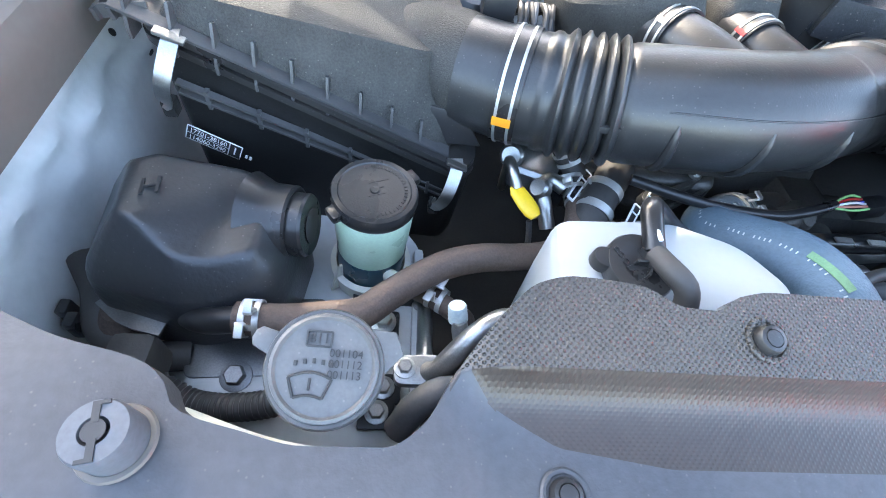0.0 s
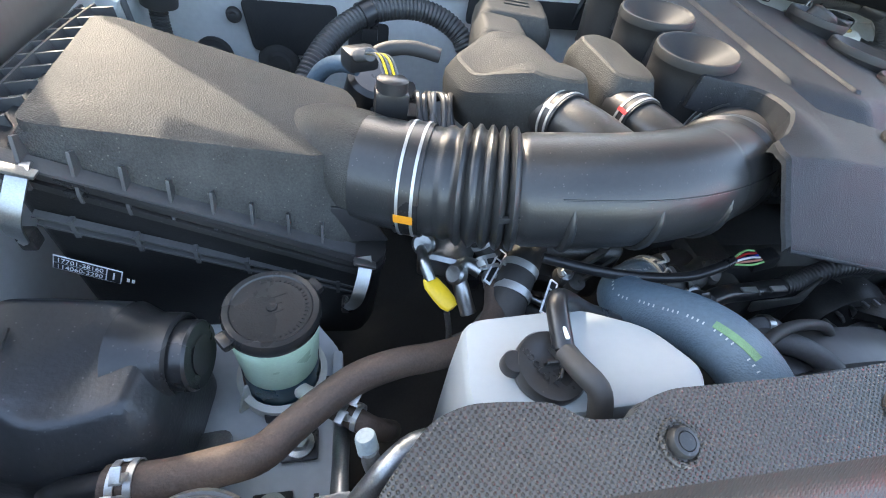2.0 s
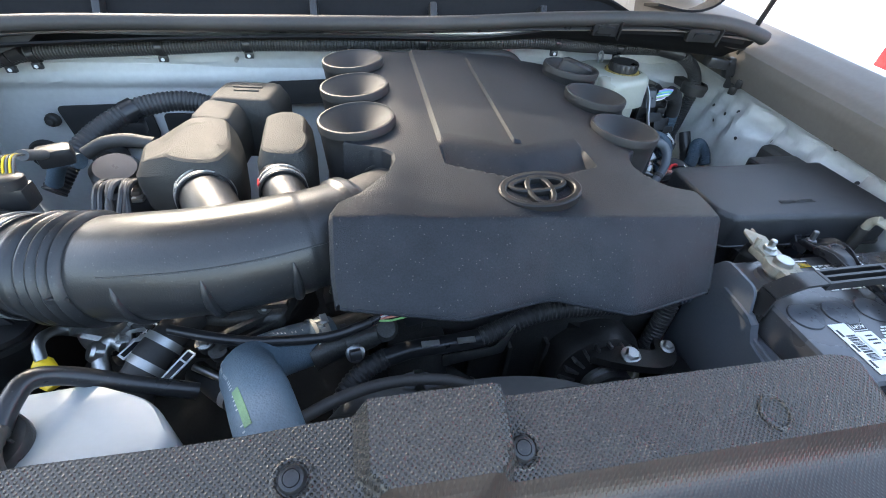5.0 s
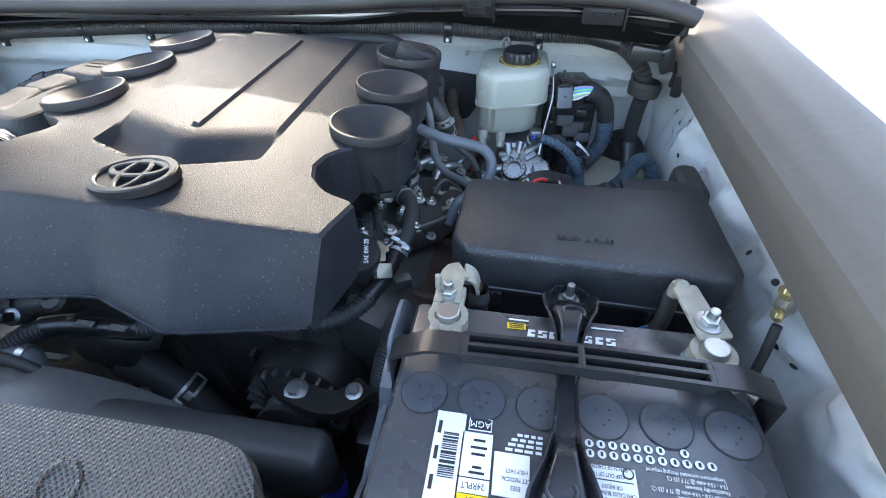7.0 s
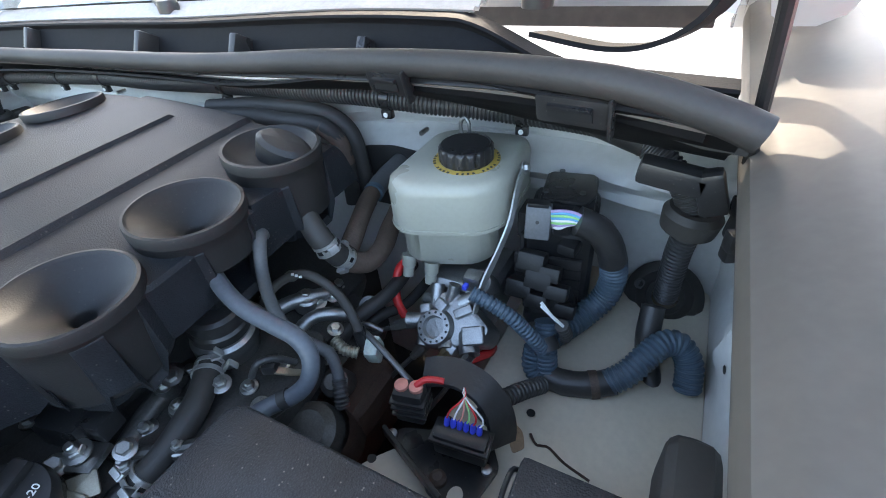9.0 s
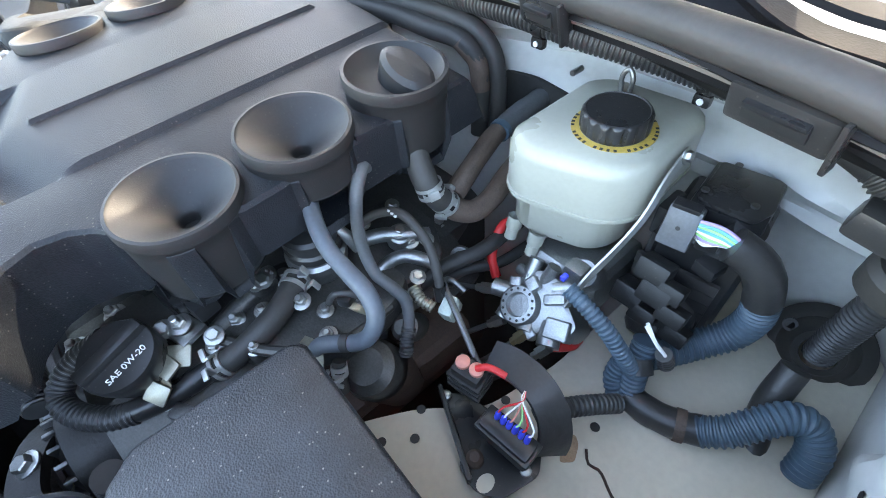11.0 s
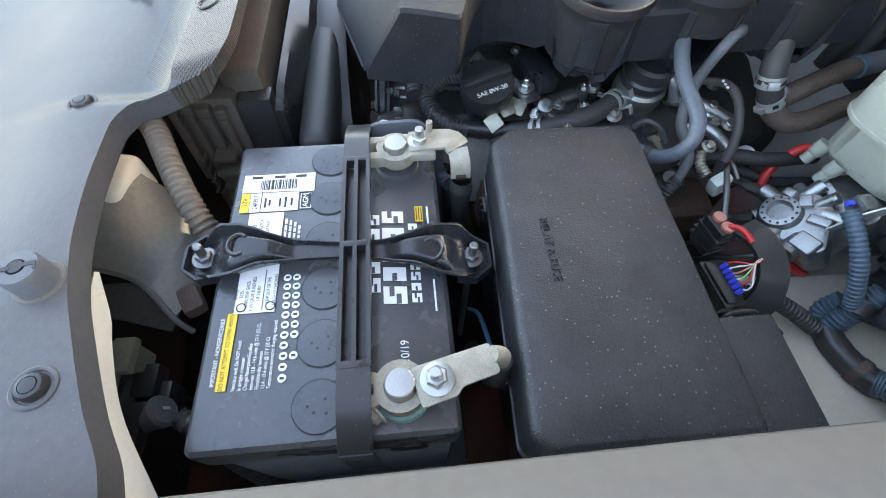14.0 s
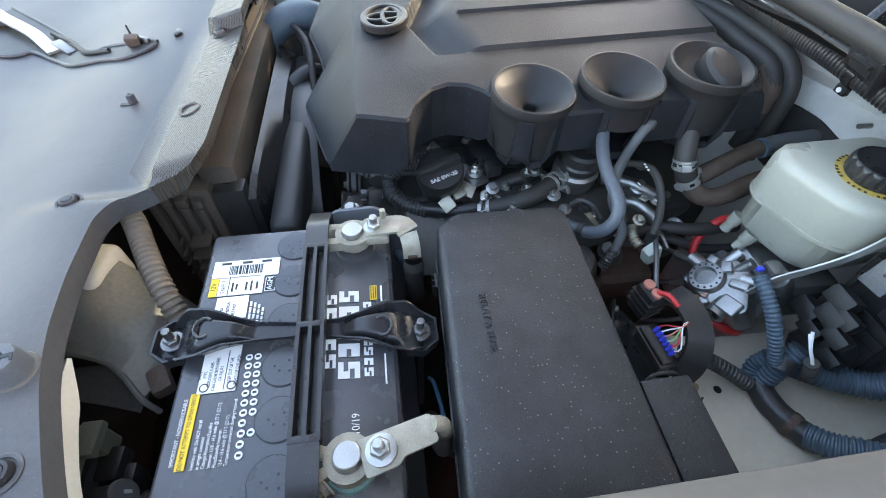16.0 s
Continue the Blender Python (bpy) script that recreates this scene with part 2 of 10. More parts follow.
def chain(ob):
    """The place of an object in the world, before the scene is updated."""
    m = ob.matrix_basis.copy()
    return chain(ob.parent) @ ob.matrix_parent_inverse @ m if ob.parent else m


def thing(name, at, label, category, group="", kind=""):
    ob = new(name)
    ob.empty_display_size = 0.02
    ob.location = at
    return tagged(ob, label, category, group, kind)


def single(name, bm, material, label, category, group="", kind="", sharp=35):
    return tagged(part(name, bm, material, None, "", sharp), label, category, group, kind)


def frame_of(axis, up=(0, 0, 1)):
    """A turn whose z runs along axis."""
    z = Vector(axis).normalized()
    u = Vector(up)
    if abs(z.dot(u.normalized())) > 0.98:
        u = V(0, 1, 0)
    x = u.cross(z).normalized()
    y = z.cross(x)
    return Matrix((x, y, z)).transposed().to_4x4()


def at(place, axis=(0, 0, 1), up=(0, 0, 1), spin=0):
    return Matrix.Translation(place) @ frame_of(axis, up) @ Matrix.Rotation(radians(spin), 4, "Z")


def rbox(size, bev=0.004, m=None, seg=2, taper=0.0, bm=None):
    """A box with rounded edges, centred; taper narrows its top."""
    own = bmesh.new()
    bmesh.ops.create_cube(own, size=1)
    for v in own.verts:
        k = 1 - taper if v.co.z > 0 else 1
        v.co = V(v.co.x * size[0] * k, v.co.y * size[1] * k, v.co.z * size[2])
    if bev:
        bmesh.ops.bevel(own, geom=list(own.edges), offset=min(bev, min(size) * 0.45), segments=seg, affect="EDGES", profile=0.6)
    if m is not None:
        own.transform(m)
    return own if bm is None else merge(bm, own)


def merge(bm, other):
    me = bpy.data.meshes.new("tmp")
    other.to_mesh(me)
    other.free()
    bm.from_mesh(me)
    bpy.data.meshes.remove(me)
    return bm


def spline(pts, step=0.006):
    """Points of a smooth line through the given ones, at even steps."""
    p = [Vector(q) for q in pts]
    p = [2 * p[0] - p[1]] + p + [2 * p[-1] - p[-2]]
    fine = []
    for i in range(1, len(p) - 2):
        a, b, c, d = p[i - 1:i + 3]
        for k in range(24):
            t = k / 24
            fine.append(0.5 * (2 * b + (c - a) * t + (2 * a - 5 * b + 4 * c - d) * t * t + (3 * b - a - 3 * c + d) * t ** 3))
    fine.append(p[-2])
    cum = [0.0]
    for a, b in zip(fine, fine[1:]):
        cum.append(cum[-1] + (b - a).length)
    n = max(2, round(cum[-1] / step))
    out, j = [], 0
    for i in range(n + 1):
        s = cum[-1] * i / n
        while j < len(cum) - 2 and cum[j + 1] < s:
            j += 1
        d = cum[j + 1] - cum[j]
        out.append(fine[j].lerp(fine[j + 1], (s - cum[j]) / d if d > 0 else 0))
    return out


def sweep(pts, radius, seg=14, caps=True, bm=None, flat=1.0):
    """A tube along points; radius is a number or a function of the fraction of the way."""
    bm = bm or bmesh.new()
    rings, nrm = [], None
    for i, p in enumerate(pts):
        d = (pts[min(i + 1, len(pts) - 1)] - pts[max(i - 1, 0)]).normalized()
        if nrm is None:
            nrm = (V(0, 0, 1) if abs(d.z) < 0.9 else V(1, 0, 0)).cross(d).normalized()
        else:
            nrm = (nrm - d * nrm.dot(d)).normalized()
        b = d.cross(nrm)
        r = radius(i / (len(pts) - 1)) if callable(radius) else radius
        rings.append([bm.verts.new(p + (nrm * math.cos(a) + b * math.sin(a) * flat) * r) for a in (2 * math.pi * k / seg for k in range(seg))])
    for a, b in zip(rings, rings[1:]):
        for k in range(seg):
            bm.faces.new((a[k], a[(k + 1) % seg], b[(k + 1) % seg], b[k]))
    if caps:
        bm.faces.new(rings[0][::-1])
        bm.faces.new(rings[-1])
    return bm


def hose(pts, r, step=0.006, seg=14, bm=None, uneven=0.02):
    """A rubber hose: a tube that is not quite even."""
    line = spline(pts, step)
    ph = pts[0][0] * 37
    return sweep(line, lambda f: r * (1 + uneven * math.sin(f * 19 + ph)), seg, True, bm)


def ribbed(pts, r, pitch=0.0042, depth=0.10, seg=12, bm=None):
    """A corrugated conduit."""
    line = spline(pts, pitch / 4)
    n = len(line)
    prof = (0.0, 0.0, 1.0, 1.0)
    return sweep(line, lambda f: r * (1 - depth * prof[round(f * (n - 1)) % 4]), seg, True, bm)


def lathe(profile, m=None, seg=28, bm=None):
    """A turned body from (radius, height) pairs, about z of m."""
    bm = bm or bmesh.new()
    m = m or Matrix()
    rings = []
    for r, z in profile:
        if r <= 1e-6:
            rings.append([bm.verts.new(m @ V(0, 0, z))])
        else:
            rings.append([bm.verts.new(m @ V(r * math.cos(a), r * math.sin(a), z)) for a in (2 * math.pi * k / seg for k in range(seg))])
    for a, b in zip(rings, rings[1:]):
        for k in range(seg):
            k2 = (k + 1) % seg
            if len(a) == 1 and len(b) == 1:
                continue
            if len(a) == 1:
                bm.faces.new((a[0], b[k2], b[k]))
            elif len(b) == 1:
                bm.faces.new((a[k], a[k2], b[0]))
            else:
                bm.faces.new((a[k], a[k2], b[k2], b[k]))
    return bm


def prism(poly, depth, bev=0.003, m=None, seg=2, bm=None):
    """A plate from a flat outline in x, y of m, that reaches from 0 down to -depth."""
    own = bmesh.new()
    f = own.faces.new([own.verts.new((x, y, 0)) for x, y in poly])
    f.normal_update()
    if f.normal.z < 0:
        f.normal_flip()
    r = bmesh.ops.extrude_face_region(own, geom=[f])
    for v in r["geom"]:
        if isinstance(v, bmesh.types.BMVert):
            v.co.z -= depth
    bmesh.ops.recalc_face_normals(own, faces=own.faces)
    if bev:
        bmesh.ops.bevel(own, geom=[e for e in own.edges if e.calc_face_angle(0) > 0.5], offset=bev, segments=seg, affect="EDGES", profile=0.6)
    if m is not None:
        own.transform(m)
    return own if bm is None else merge(bm, own)


def loft(rings, caps=True, bm=None, bev=0.0):
    """A skin over rings of equally many points."""
    own = bmesh.new()
    rs = [[own.verts.new(p) for p in ring] for ring in rings]
    for a, b in zip(rs, rs[1:]):
        for k in range(len(a)):
            k2 = (k + 1) % len(a)
            own.faces.new((a[k], a[k2], b[k2], b[k]))
    if caps:
        own.faces.new(rs[0][::-1])
        own.faces.new(rs[-1])
    bmesh.ops.recalc_face_normals(own, faces=own.faces)
    if bev:
        bmesh.ops.bevel(own, geom=[e for e in own.edges if e.calc_face_angle(0) > 0.4], offset=bev, segments=3, affect="EDGES", profile=0.6)
    return own if bm is None else merge(bm, own)


def rounded(poly, r, n=4):
    """An outline with its corners rounded."""
    out = []
    for i, p in enumerate(poly):
        p, a, b = Vector(p), Vector(poly[i - 1]), Vector(poly[(i + 1) % len(poly)])
        da, db = a - p, b - p
        k = min(r, da.length * 0.45, db.length * 0.45)
        s, e = p + da.normalized() * k, p + db.normalized() * k
        for j in range(n + 1):
            t = j / n
            out.append((1 - t) ** 2 * s + 2 * t * (1 - t) * p + t * t * e)
    return out


def ribbon(pts, width, thick, up=(0, 0, 1), bm=None):
    """A flat band along points; up is the side that its broad face looks to, or one for each point."""
    bm = bm or bmesh.new()
    rings = []
    for i, p in enumerate(pts):
        d = (pts[min(i + 1, len(pts) - 1)] - pts[max(i - 1, 0)]).normalized()
        u = Vector(up[i] if isinstance(up, list) else up)
        s = d.cross(u).normalized()
        u = s.cross(d)
        w = width(i / (len(pts) - 1)) if callable(width) else width
        rings.append([bm.verts.new(p + s * w * a / 2 + u * thick * b / 2) for a, b in ((-1, -1), (1, -1), (1, 1), (-1, 1))])
    for a, b in zip(rings, rings[1:]):
        for k in range(4):
            bm.faces.new((a[k], a[(k + 1) % 4], b[(k + 1) % 4], b[k]))
    bm.faces.new(rings[0][::-1])
    bm.faces.new(rings[-1])
    return bm


def lettering(name, words, size, m, material, parent, thick=0.0004, label="", align="CENTER", squeeze=1.0):
    """Raised or printed letters in the plane of m."""
    cu = bpy.data.curves.new(name, "FONT")
    cu.body, cu.size, cu.extrude, cu.align_x, cu.align_y = words, size, thick, align, "CENTER"
    tmp = bpy.data.objects.new("tmp", cu)
    scene.collection.objects.link(tmp)
    bpy.context.view_layer.update()
    me = bpy.data.meshes.new_from_object(tmp.evaluated_get(bpy.context.evaluated_depsgraph_get()))
    bpy.data.objects.remove(tmp)
    me.name = name
    me.transform(m @ Matrix.Diagonal((squeeze, 1, 1, 1)))
    me.materials.clear()
    me.materials.append(material)
    ob = new(name, me)
    ob.parent = parent
    ob.matrix_parent_inverse = chain(parent).inverted()
    if label:
        ob["label"] = label
    return ob


def hex_bolt(parent, place, axis=(0, 0, 1), r=0.006, stud=0.0, material=None, name="bolt"):
    """A hex head on its washer, with an optional stud end."""
    m = at(place, axis)
    bm = lathe([(0, 0), (r * 1.5, 0), (r * 1.5, r * 0.25), (r * 1.1, r * 0.35), (0, r * 0.35)], m, 18)
    lathe([(0, r * 0.3), (r, r * 0.3), (r, r * 1.0), (r * 0.85, r * 1.15), (0, r * 1.15)], m, 6, bm)
    if stud:
        lathe([(0, r), (r * 0.55, r), (r * 0.55, r + stud), (r * 0.4, r + stud + 0.001), (0, r + stud + 0.001)], m, 12, bm)
    return part(name, bm, material or STEEL, parent, "", 30)


def spring_clamp(parent, place, axis, r, wide=0.011, ears=(0, 0, 1), name="hose_clamp"):
    """A plated spring clamp: two bands, bridges and pinched ears."""
    m = at(place, axis, ears)
    bm = bmesh.new()
    for s in (-1, 1):
        lathe([(r, s * wide * 0.5 - 0.002), (r + 0.0012, s * wide * 0.5 - 0.002), (r + 0.0012, s * wide * 0.5 + 0.002), (r, s * wide * 0.5 + 0.002)], m, 26, bm)
    for k in range(3):
        a = k * 2.1 + 0.5
        rbox((0.004, 0.0014, wide), 0, m @ Matrix.Rotation(a, 4, "Z") @ Matrix.Translation((0, r + 0.0006, 0)), bm=bm)
    for s in (-1, 1):
        rbox((0.0025, 0.010, wide * 0.75), 0.0008, m @ Matrix.Translation((s * 0.005, r + 0.005, s * 0.002)) @ Matrix.Rotation(s * 0.35, 4, "Z"), bm=bm)
        rbox((0.009, 0.002, wide * 0.6), 0.0006, m @ Matrix.Translation((s * 0.008, r + 0.010, s * 0.002)), bm=bm)
    return part(name, bm, CLAMP, parent, "plated spring hose clamp", 30)


def grid(nx, ny, fn, bm=None):
    """A sheet of nx by ny cells from fn(u, v)."""
    bm = bm or bmesh.new()
    vs = [[bm.verts.new(fn(i / nx, j / ny)) for i in range(nx + 1)] for j in range(ny + 1)]
    for j in range(ny):
        for i in range(nx):
            bm.faces.new((vs[j][i], vs[j][i + 1], vs[j + 1][i + 1], vs[j + 1][i]))
    return bm, vs


def thicken(bm, t):
    """Gives an open sheet a thickness, downwards from its faces."""
    bmesh.ops.recalc_face_normals(bm, faces=bm.faces)
    bmesh.ops.solidify(bm, geom=list(bm.faces), thickness=t)
    return bm


def lerp_table(table, x):
    if x <= table[0][0]:
        return table[0][1]
    for (a, p), (b, q) in zip(table, table[1:]):
        if x <= b:
            return p + (q - p) * (x - a) / (b - a)
    return table[-1][1]


def smooth(a, b, x):
    t = min(1, max(0, (x - a) / (b - a)))
    return t * t * (3 - 2 * t)

# ---- the body round the engine bay ----
def build_ground():
    bm, _ = grid(8, 8, lambda u, v: V((u - 0.5) * 900, (v - 0.5) * 900, 0))
    single("ground", bm, CONCRETE, "pale sunlit concrete ground round the car", "ground", kind="structure")


def firewall_point(x, z):
    y = lerp_table([(0.55, 0.86), (0.80, 0.845), (0.98, 0.835), (1.02, 0.828), (1.035, 0.812), (1.05, 0.812), (1.062, 0.822), (1.10, 0.80), (1.125, 0.775), (1.138, 0.745), (1.144, 0.734), (1.158, 0.732)], z)
    # pressed beads and shallow bulges
    y -= 0.010 * math.exp(-((x + 0.30) / 0.10) ** 2 - ((z - 0.95) / 0.06) ** 2)
    y -= 0.006 * math.exp(-((z - 1.075 - 0.01 * math.sin(x * 9)) / 0.006) ** 2)
    y += 0.006 * math.exp(-((x + 0.55) / 0.06) ** 2 - ((z - 0.93) / 0.05) ** 2)
    y += 0.036 * smooth(0.20, 0.36, x) * smooth(1.03, 1.06, z) * (1 - smooth(1.135, 1.155, z))
    y -= 0.007 * smooth(0.30, 0.40, x) * (math.exp(-((z - 1.045) / 0.007) ** 2) + math.exp(-((z - 1.010 + 0.05 * (x - 0.5)) / 0.006) ** 2))
    return V(x, y, z)


def build_firewall():
    bm, _ = grid(150, 90, lambda u, v: firewall_point(-0.72 + 1.44 * u, 0.55 + (0.594 - 0.022 * smooth(0.50, 0.68, abs(-0.72 + 1.44 * u)) + 0.012 * smooth(0.15, 0.35, -0.72 + 1.44 * u)) * v))
    thicken(bm, 0.004)
    single("wall_firewall", bm, BAY, "pale painted sheet-metal firewall with pressed beads", "firewall", kind="structure")


def apron_point(side, y, v):
    """Inner wing: v runs from the ledge up to the flange under the wing's edge."""
    prof = [(0, 0.70, 0.60), (0.25, 0.70, 0.80), (0.45, 0.70, 0.92), (0.6, 0.704, 0.985), (0.72, 0.712, 1.022), (0.76, 0.712, 1.034), (0.80, 0.696, 1.044), (0.84, 0.690, 1.056), (0.93, 0.688, 1.090), (0.96, 0.692, 1.096), (1.0, 0.716, 1.097)]
    x = lerp_table([(a, b) for a, b, _ in prof], v)
    z = lerp_table([(a, c) for a, _, c in prof], v)
    band = smooth(0.45, 0.6, v) * (1 - smooth(0.72, 0.80, v))
    bump = (0.009 * math.sin(y * 38 + 1.3 * side) + 0.006 * math.sin(y * 71 + 9 * v) + 0.004 * math.sin(y * 143 + 21 * v)) * band
    bump *= 1.0 if side > 0 else 0.3
    bump += 0.012 * math.exp(-((y - 0.45) / 0.05) ** 2) * smooth(0.3, 0.5, v) * (1 - smooth(0.6, 0.8, v))
    bump += 0.004 * math.sin(y * 55 + 2.0) * math.sin(v * 60) * smooth(0.5, 0.6, v) * (1 - smooth(0.9, 0.95, v))
    x -= bump
    z += 0.06 * (y - 0.35) * smooth(0.4, 1, v)
    return V(side * x, y, z)


def build_apron(side, name):
    bm, _ = grid(116, 60, lambda u, v: apron_point(side, -0.28 + 1.12 * u, v))
    thicken(bm, 0.003)
    ob = thing(name, (side * 0.69, 0.4, 0.6), "pale painted inner wing panel with punched holes", "inner wing", kind="structure")
    part("panel", bm, BAY, ob)
    rng = random.Random(5 if side > 0 else 8)
    for i in range(28):
        y, v = (0.16 if side > 0 else 0.36) + (0.022 if side > 0 else 0.015) * i + rng.uniform(-0.008, 0.008), rng.choice((0.52, 0.58, 0.64, 0.68, 0.80, 0.84))
        p = apron_point(side, y, v)
        n = (apron_point(side, y + 0.003, v) - p).cross(apron_point(side, y, v + 0.01) - p).normalized()
        if n.x * side > 0:
            n.negate()
        part("punched_hole", lathe([(0, 0.0006), (0.0032, 0.0006), (0.0036, 0.0002)], at(p + n * 0.0008, n), 12), BLACK, ob)


def wing_section(side, y, v):
    dz = 0.06 * (y - 0.35)
    prof = [(0, 0.678, 1.050), (0.08, 0.668, 1.092), (0.16, 0.670, 1.108), (0.24, 0.683, 1.119), (0.34, 0.709, 1.131), (0.45, 0.742, 1.140), (0.54, 0.772, 1.142), (0.64, 0.81, 1.132), (0.75, 0.86, 1.105), (0.86, 0.91, 1.04), (1.0, 0.95, 0.70)]
    x = lerp_table([(a, b) for a, b, _ in prof], v)
    z = lerp_table([(a, c) for a, _, c in prof], v) + dz
    x -= 0.06 * smooth(0.0, -0.30, y) * (1 if v > 0.3 else 0.3)
    return V(side * x, y, z)


def build_wing(side, name, label):
    ob = thing(name, (side * 0.85, 0.4, 0.7), label, "car wing", "front wings", kind="structure")
    # Hood shade is painted up to cut; the sunlit rest keeps the body white.
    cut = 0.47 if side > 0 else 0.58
    for pname, a, b, m in (("rolled_edge", 0.0, cut, DUSTSHADE), ("outer_panel", cut, 1.0, BODY)):
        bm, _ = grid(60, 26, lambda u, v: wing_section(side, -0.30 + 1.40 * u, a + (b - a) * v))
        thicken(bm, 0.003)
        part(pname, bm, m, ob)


def build_cowl():
    ob = thing("cowl_panel", (0, 0.8, 1.15), "black plastic cowl trough below the windscreen", "cowl", kind="structure")

    def pt(u, v):
        x = -0.66 + 1.32 * u
        bow = -0.035 * (x / 0.66) ** 2
        y = lerp_table([(0, 0.725), (0.12, 0.745), (0.2, 0.78), (0.3, 0.79), (0.85, 0.815), (0.92, 0.805), (1, 0.83)], v) + bow
        z = lerp_table([(0, 1.137), (0.12, 1.128), (0.2, 1.123), (0.3, 1.130), (0.85, 1.176), (0.92, 1.184), (1, 1.186)], v) - (0.008 + 0.012 * (1 - smooth(0.2, 0.8, v))) * (x / 0.66) ** 2 + 0.014 * smooth(-0.1, 0.35, x) * smooth(0.3, 0.8, v)
        y -= 0.030 * smooth(0.30, 0.60, x) * (1 - v)
        z += 0.047 * smooth(0.10, 0.50, x) * (1 - smooth(0.0, 0.35, v))
        z -= 0.040 * smooth(0.40, 0.54, x) * smooth(0.25, 0.75, v)
        return V(x, y, z)
    bm, _ = grid(90, 30, pt)
    thicken(bm, 0.003)
    part("trough", bm, COWL, ob)
    for x in (-0.42, -0.10, 0.10, 0.30):
        bm = rbox((0.012, 0.05, 0.035), 0.003, Matrix.Translation((x, 0.796, 1.152)) @ Matrix.Rotation(radians(-30), 4, "X"))
        part("stiffener", bm, PLASTIC, ob)

    def top(u, v):
        x = -0.64 + 1.06 * u
        bow = -0.035 * (x / 0.66) ** 2
        return V(x, 0.826 + 0.066 * v + bow, 1.1880 + 0.012 * v - 0.008 * (x / 0.66) ** 2 + 0.014 * smooth(-0.1, 0.35, x) + 0.002 * math.sin(v * 25))
    bm, _ = grid(60, 16, top)
    thicken(bm, 0.003)
    part("top_panel", bm, mat("grey_cowl_plastic", (0.34, 0.33, 0.32), 0.45, grain=0.3, gscale=500, dust=0.5, vscale=8), ob)
    # bracket that curls up to the hinge at the driver's end
    bm = ribbon(spline([(0.50, 0.770, 1.188), (0.56, 0.765, 1.180), (0.60, 0.762, 1.186), (0.63, 0.760, 1.208), (0.645, 0.760, 1.245)], 0.008), 0.05, 0.004, up=(-0.3, 0.2, 1))
    part("end_bracket", bm, COWL, ob)
    seal = thing("hood_seal", (0, 0.71, 1.16), "long black rubber hood seal along the cowl edge", "rubber seal")
    part("bulb", hose([(-0.675, 0.672, 1.134), (-0.62, 0.69, 1.143), (-0.45, 0.712, 1.151), (-0.2, 0.722, 1.153), (0.1, 0.722, 1.159), (0.30, 0.715, 1.171), (0.45, 0.695, 1.180), (0.55, 0.677, 1.182), (0.60, 0.670, 1.178), (0.645, 0.664, 1.168), (0.668, 0.662, 1.160)], 0.0115, 0.012, 12, uneven=0.03), RUBBER, seal)
    part("foot_strip", ribbon(spline([(-0.67, 0.672, 1.122), (-0.45, 0.716, 1.142), (0.0, 0.726, 1.147), (0.30, 0.718, 1.159), (0.45, 0.699, 1.168), (0.55, 0.681, 1.171), (0.65, 0.666, 1.163)], 0.02), 0.012, 0.004, up=(0, -0.8, 0.5)), GLOSS, seal)
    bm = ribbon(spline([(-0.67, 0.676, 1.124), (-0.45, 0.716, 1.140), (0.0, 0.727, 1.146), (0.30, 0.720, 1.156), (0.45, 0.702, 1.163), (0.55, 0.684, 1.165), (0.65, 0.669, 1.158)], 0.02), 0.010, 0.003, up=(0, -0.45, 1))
    single("seal_flange", bm, DUSTSHADE, "pale painted flange under the hood seal", "flange", kind="structure")
    # dust shields at both ends of the seal
    for s, pts in ((-1, [(-0.70, -0.05), (-0.46, 0.012), (-0.50, -0.018), (-0.56, -0.04), (-0.62, -0.052), (-0.70, -0.075)]), (1, [(0.56, 0.014), (0.668, 0.004), (0.668, -0.020), (0.64, -0.018), (0.60, -0.008), (0.575, 0.000)])):
        bm = prism(pts, 0.003, 0.0008, Matrix.Translation((0, 0.712 if s < 0 else 0.690, 1.140 if s < 0 else 1.152)) @ Matrix.Rotation(radians(97), 4, "X"))
        e = thing("seal_end_shield", (s * 0.6, 0.71, 1.12), "black rubber shield at the end of the hood seal", "rubber shield", "seal shields")
        part("flap", bm, RUBBER, e)
        for k in (0.615, 0.645) if s < 0 else ():
            part("clip", lathe([(0.006, 0), (0.006, 0.003), (0.004, 0.004), (0, 0.004)], at((s * k, 0.706 if s < 0 else 0.684, (1.128 if s < 0 else 1.162) - 0.25 * (k - 0.5)), (0, -1, 0.1)), 14), GLOSS, e)


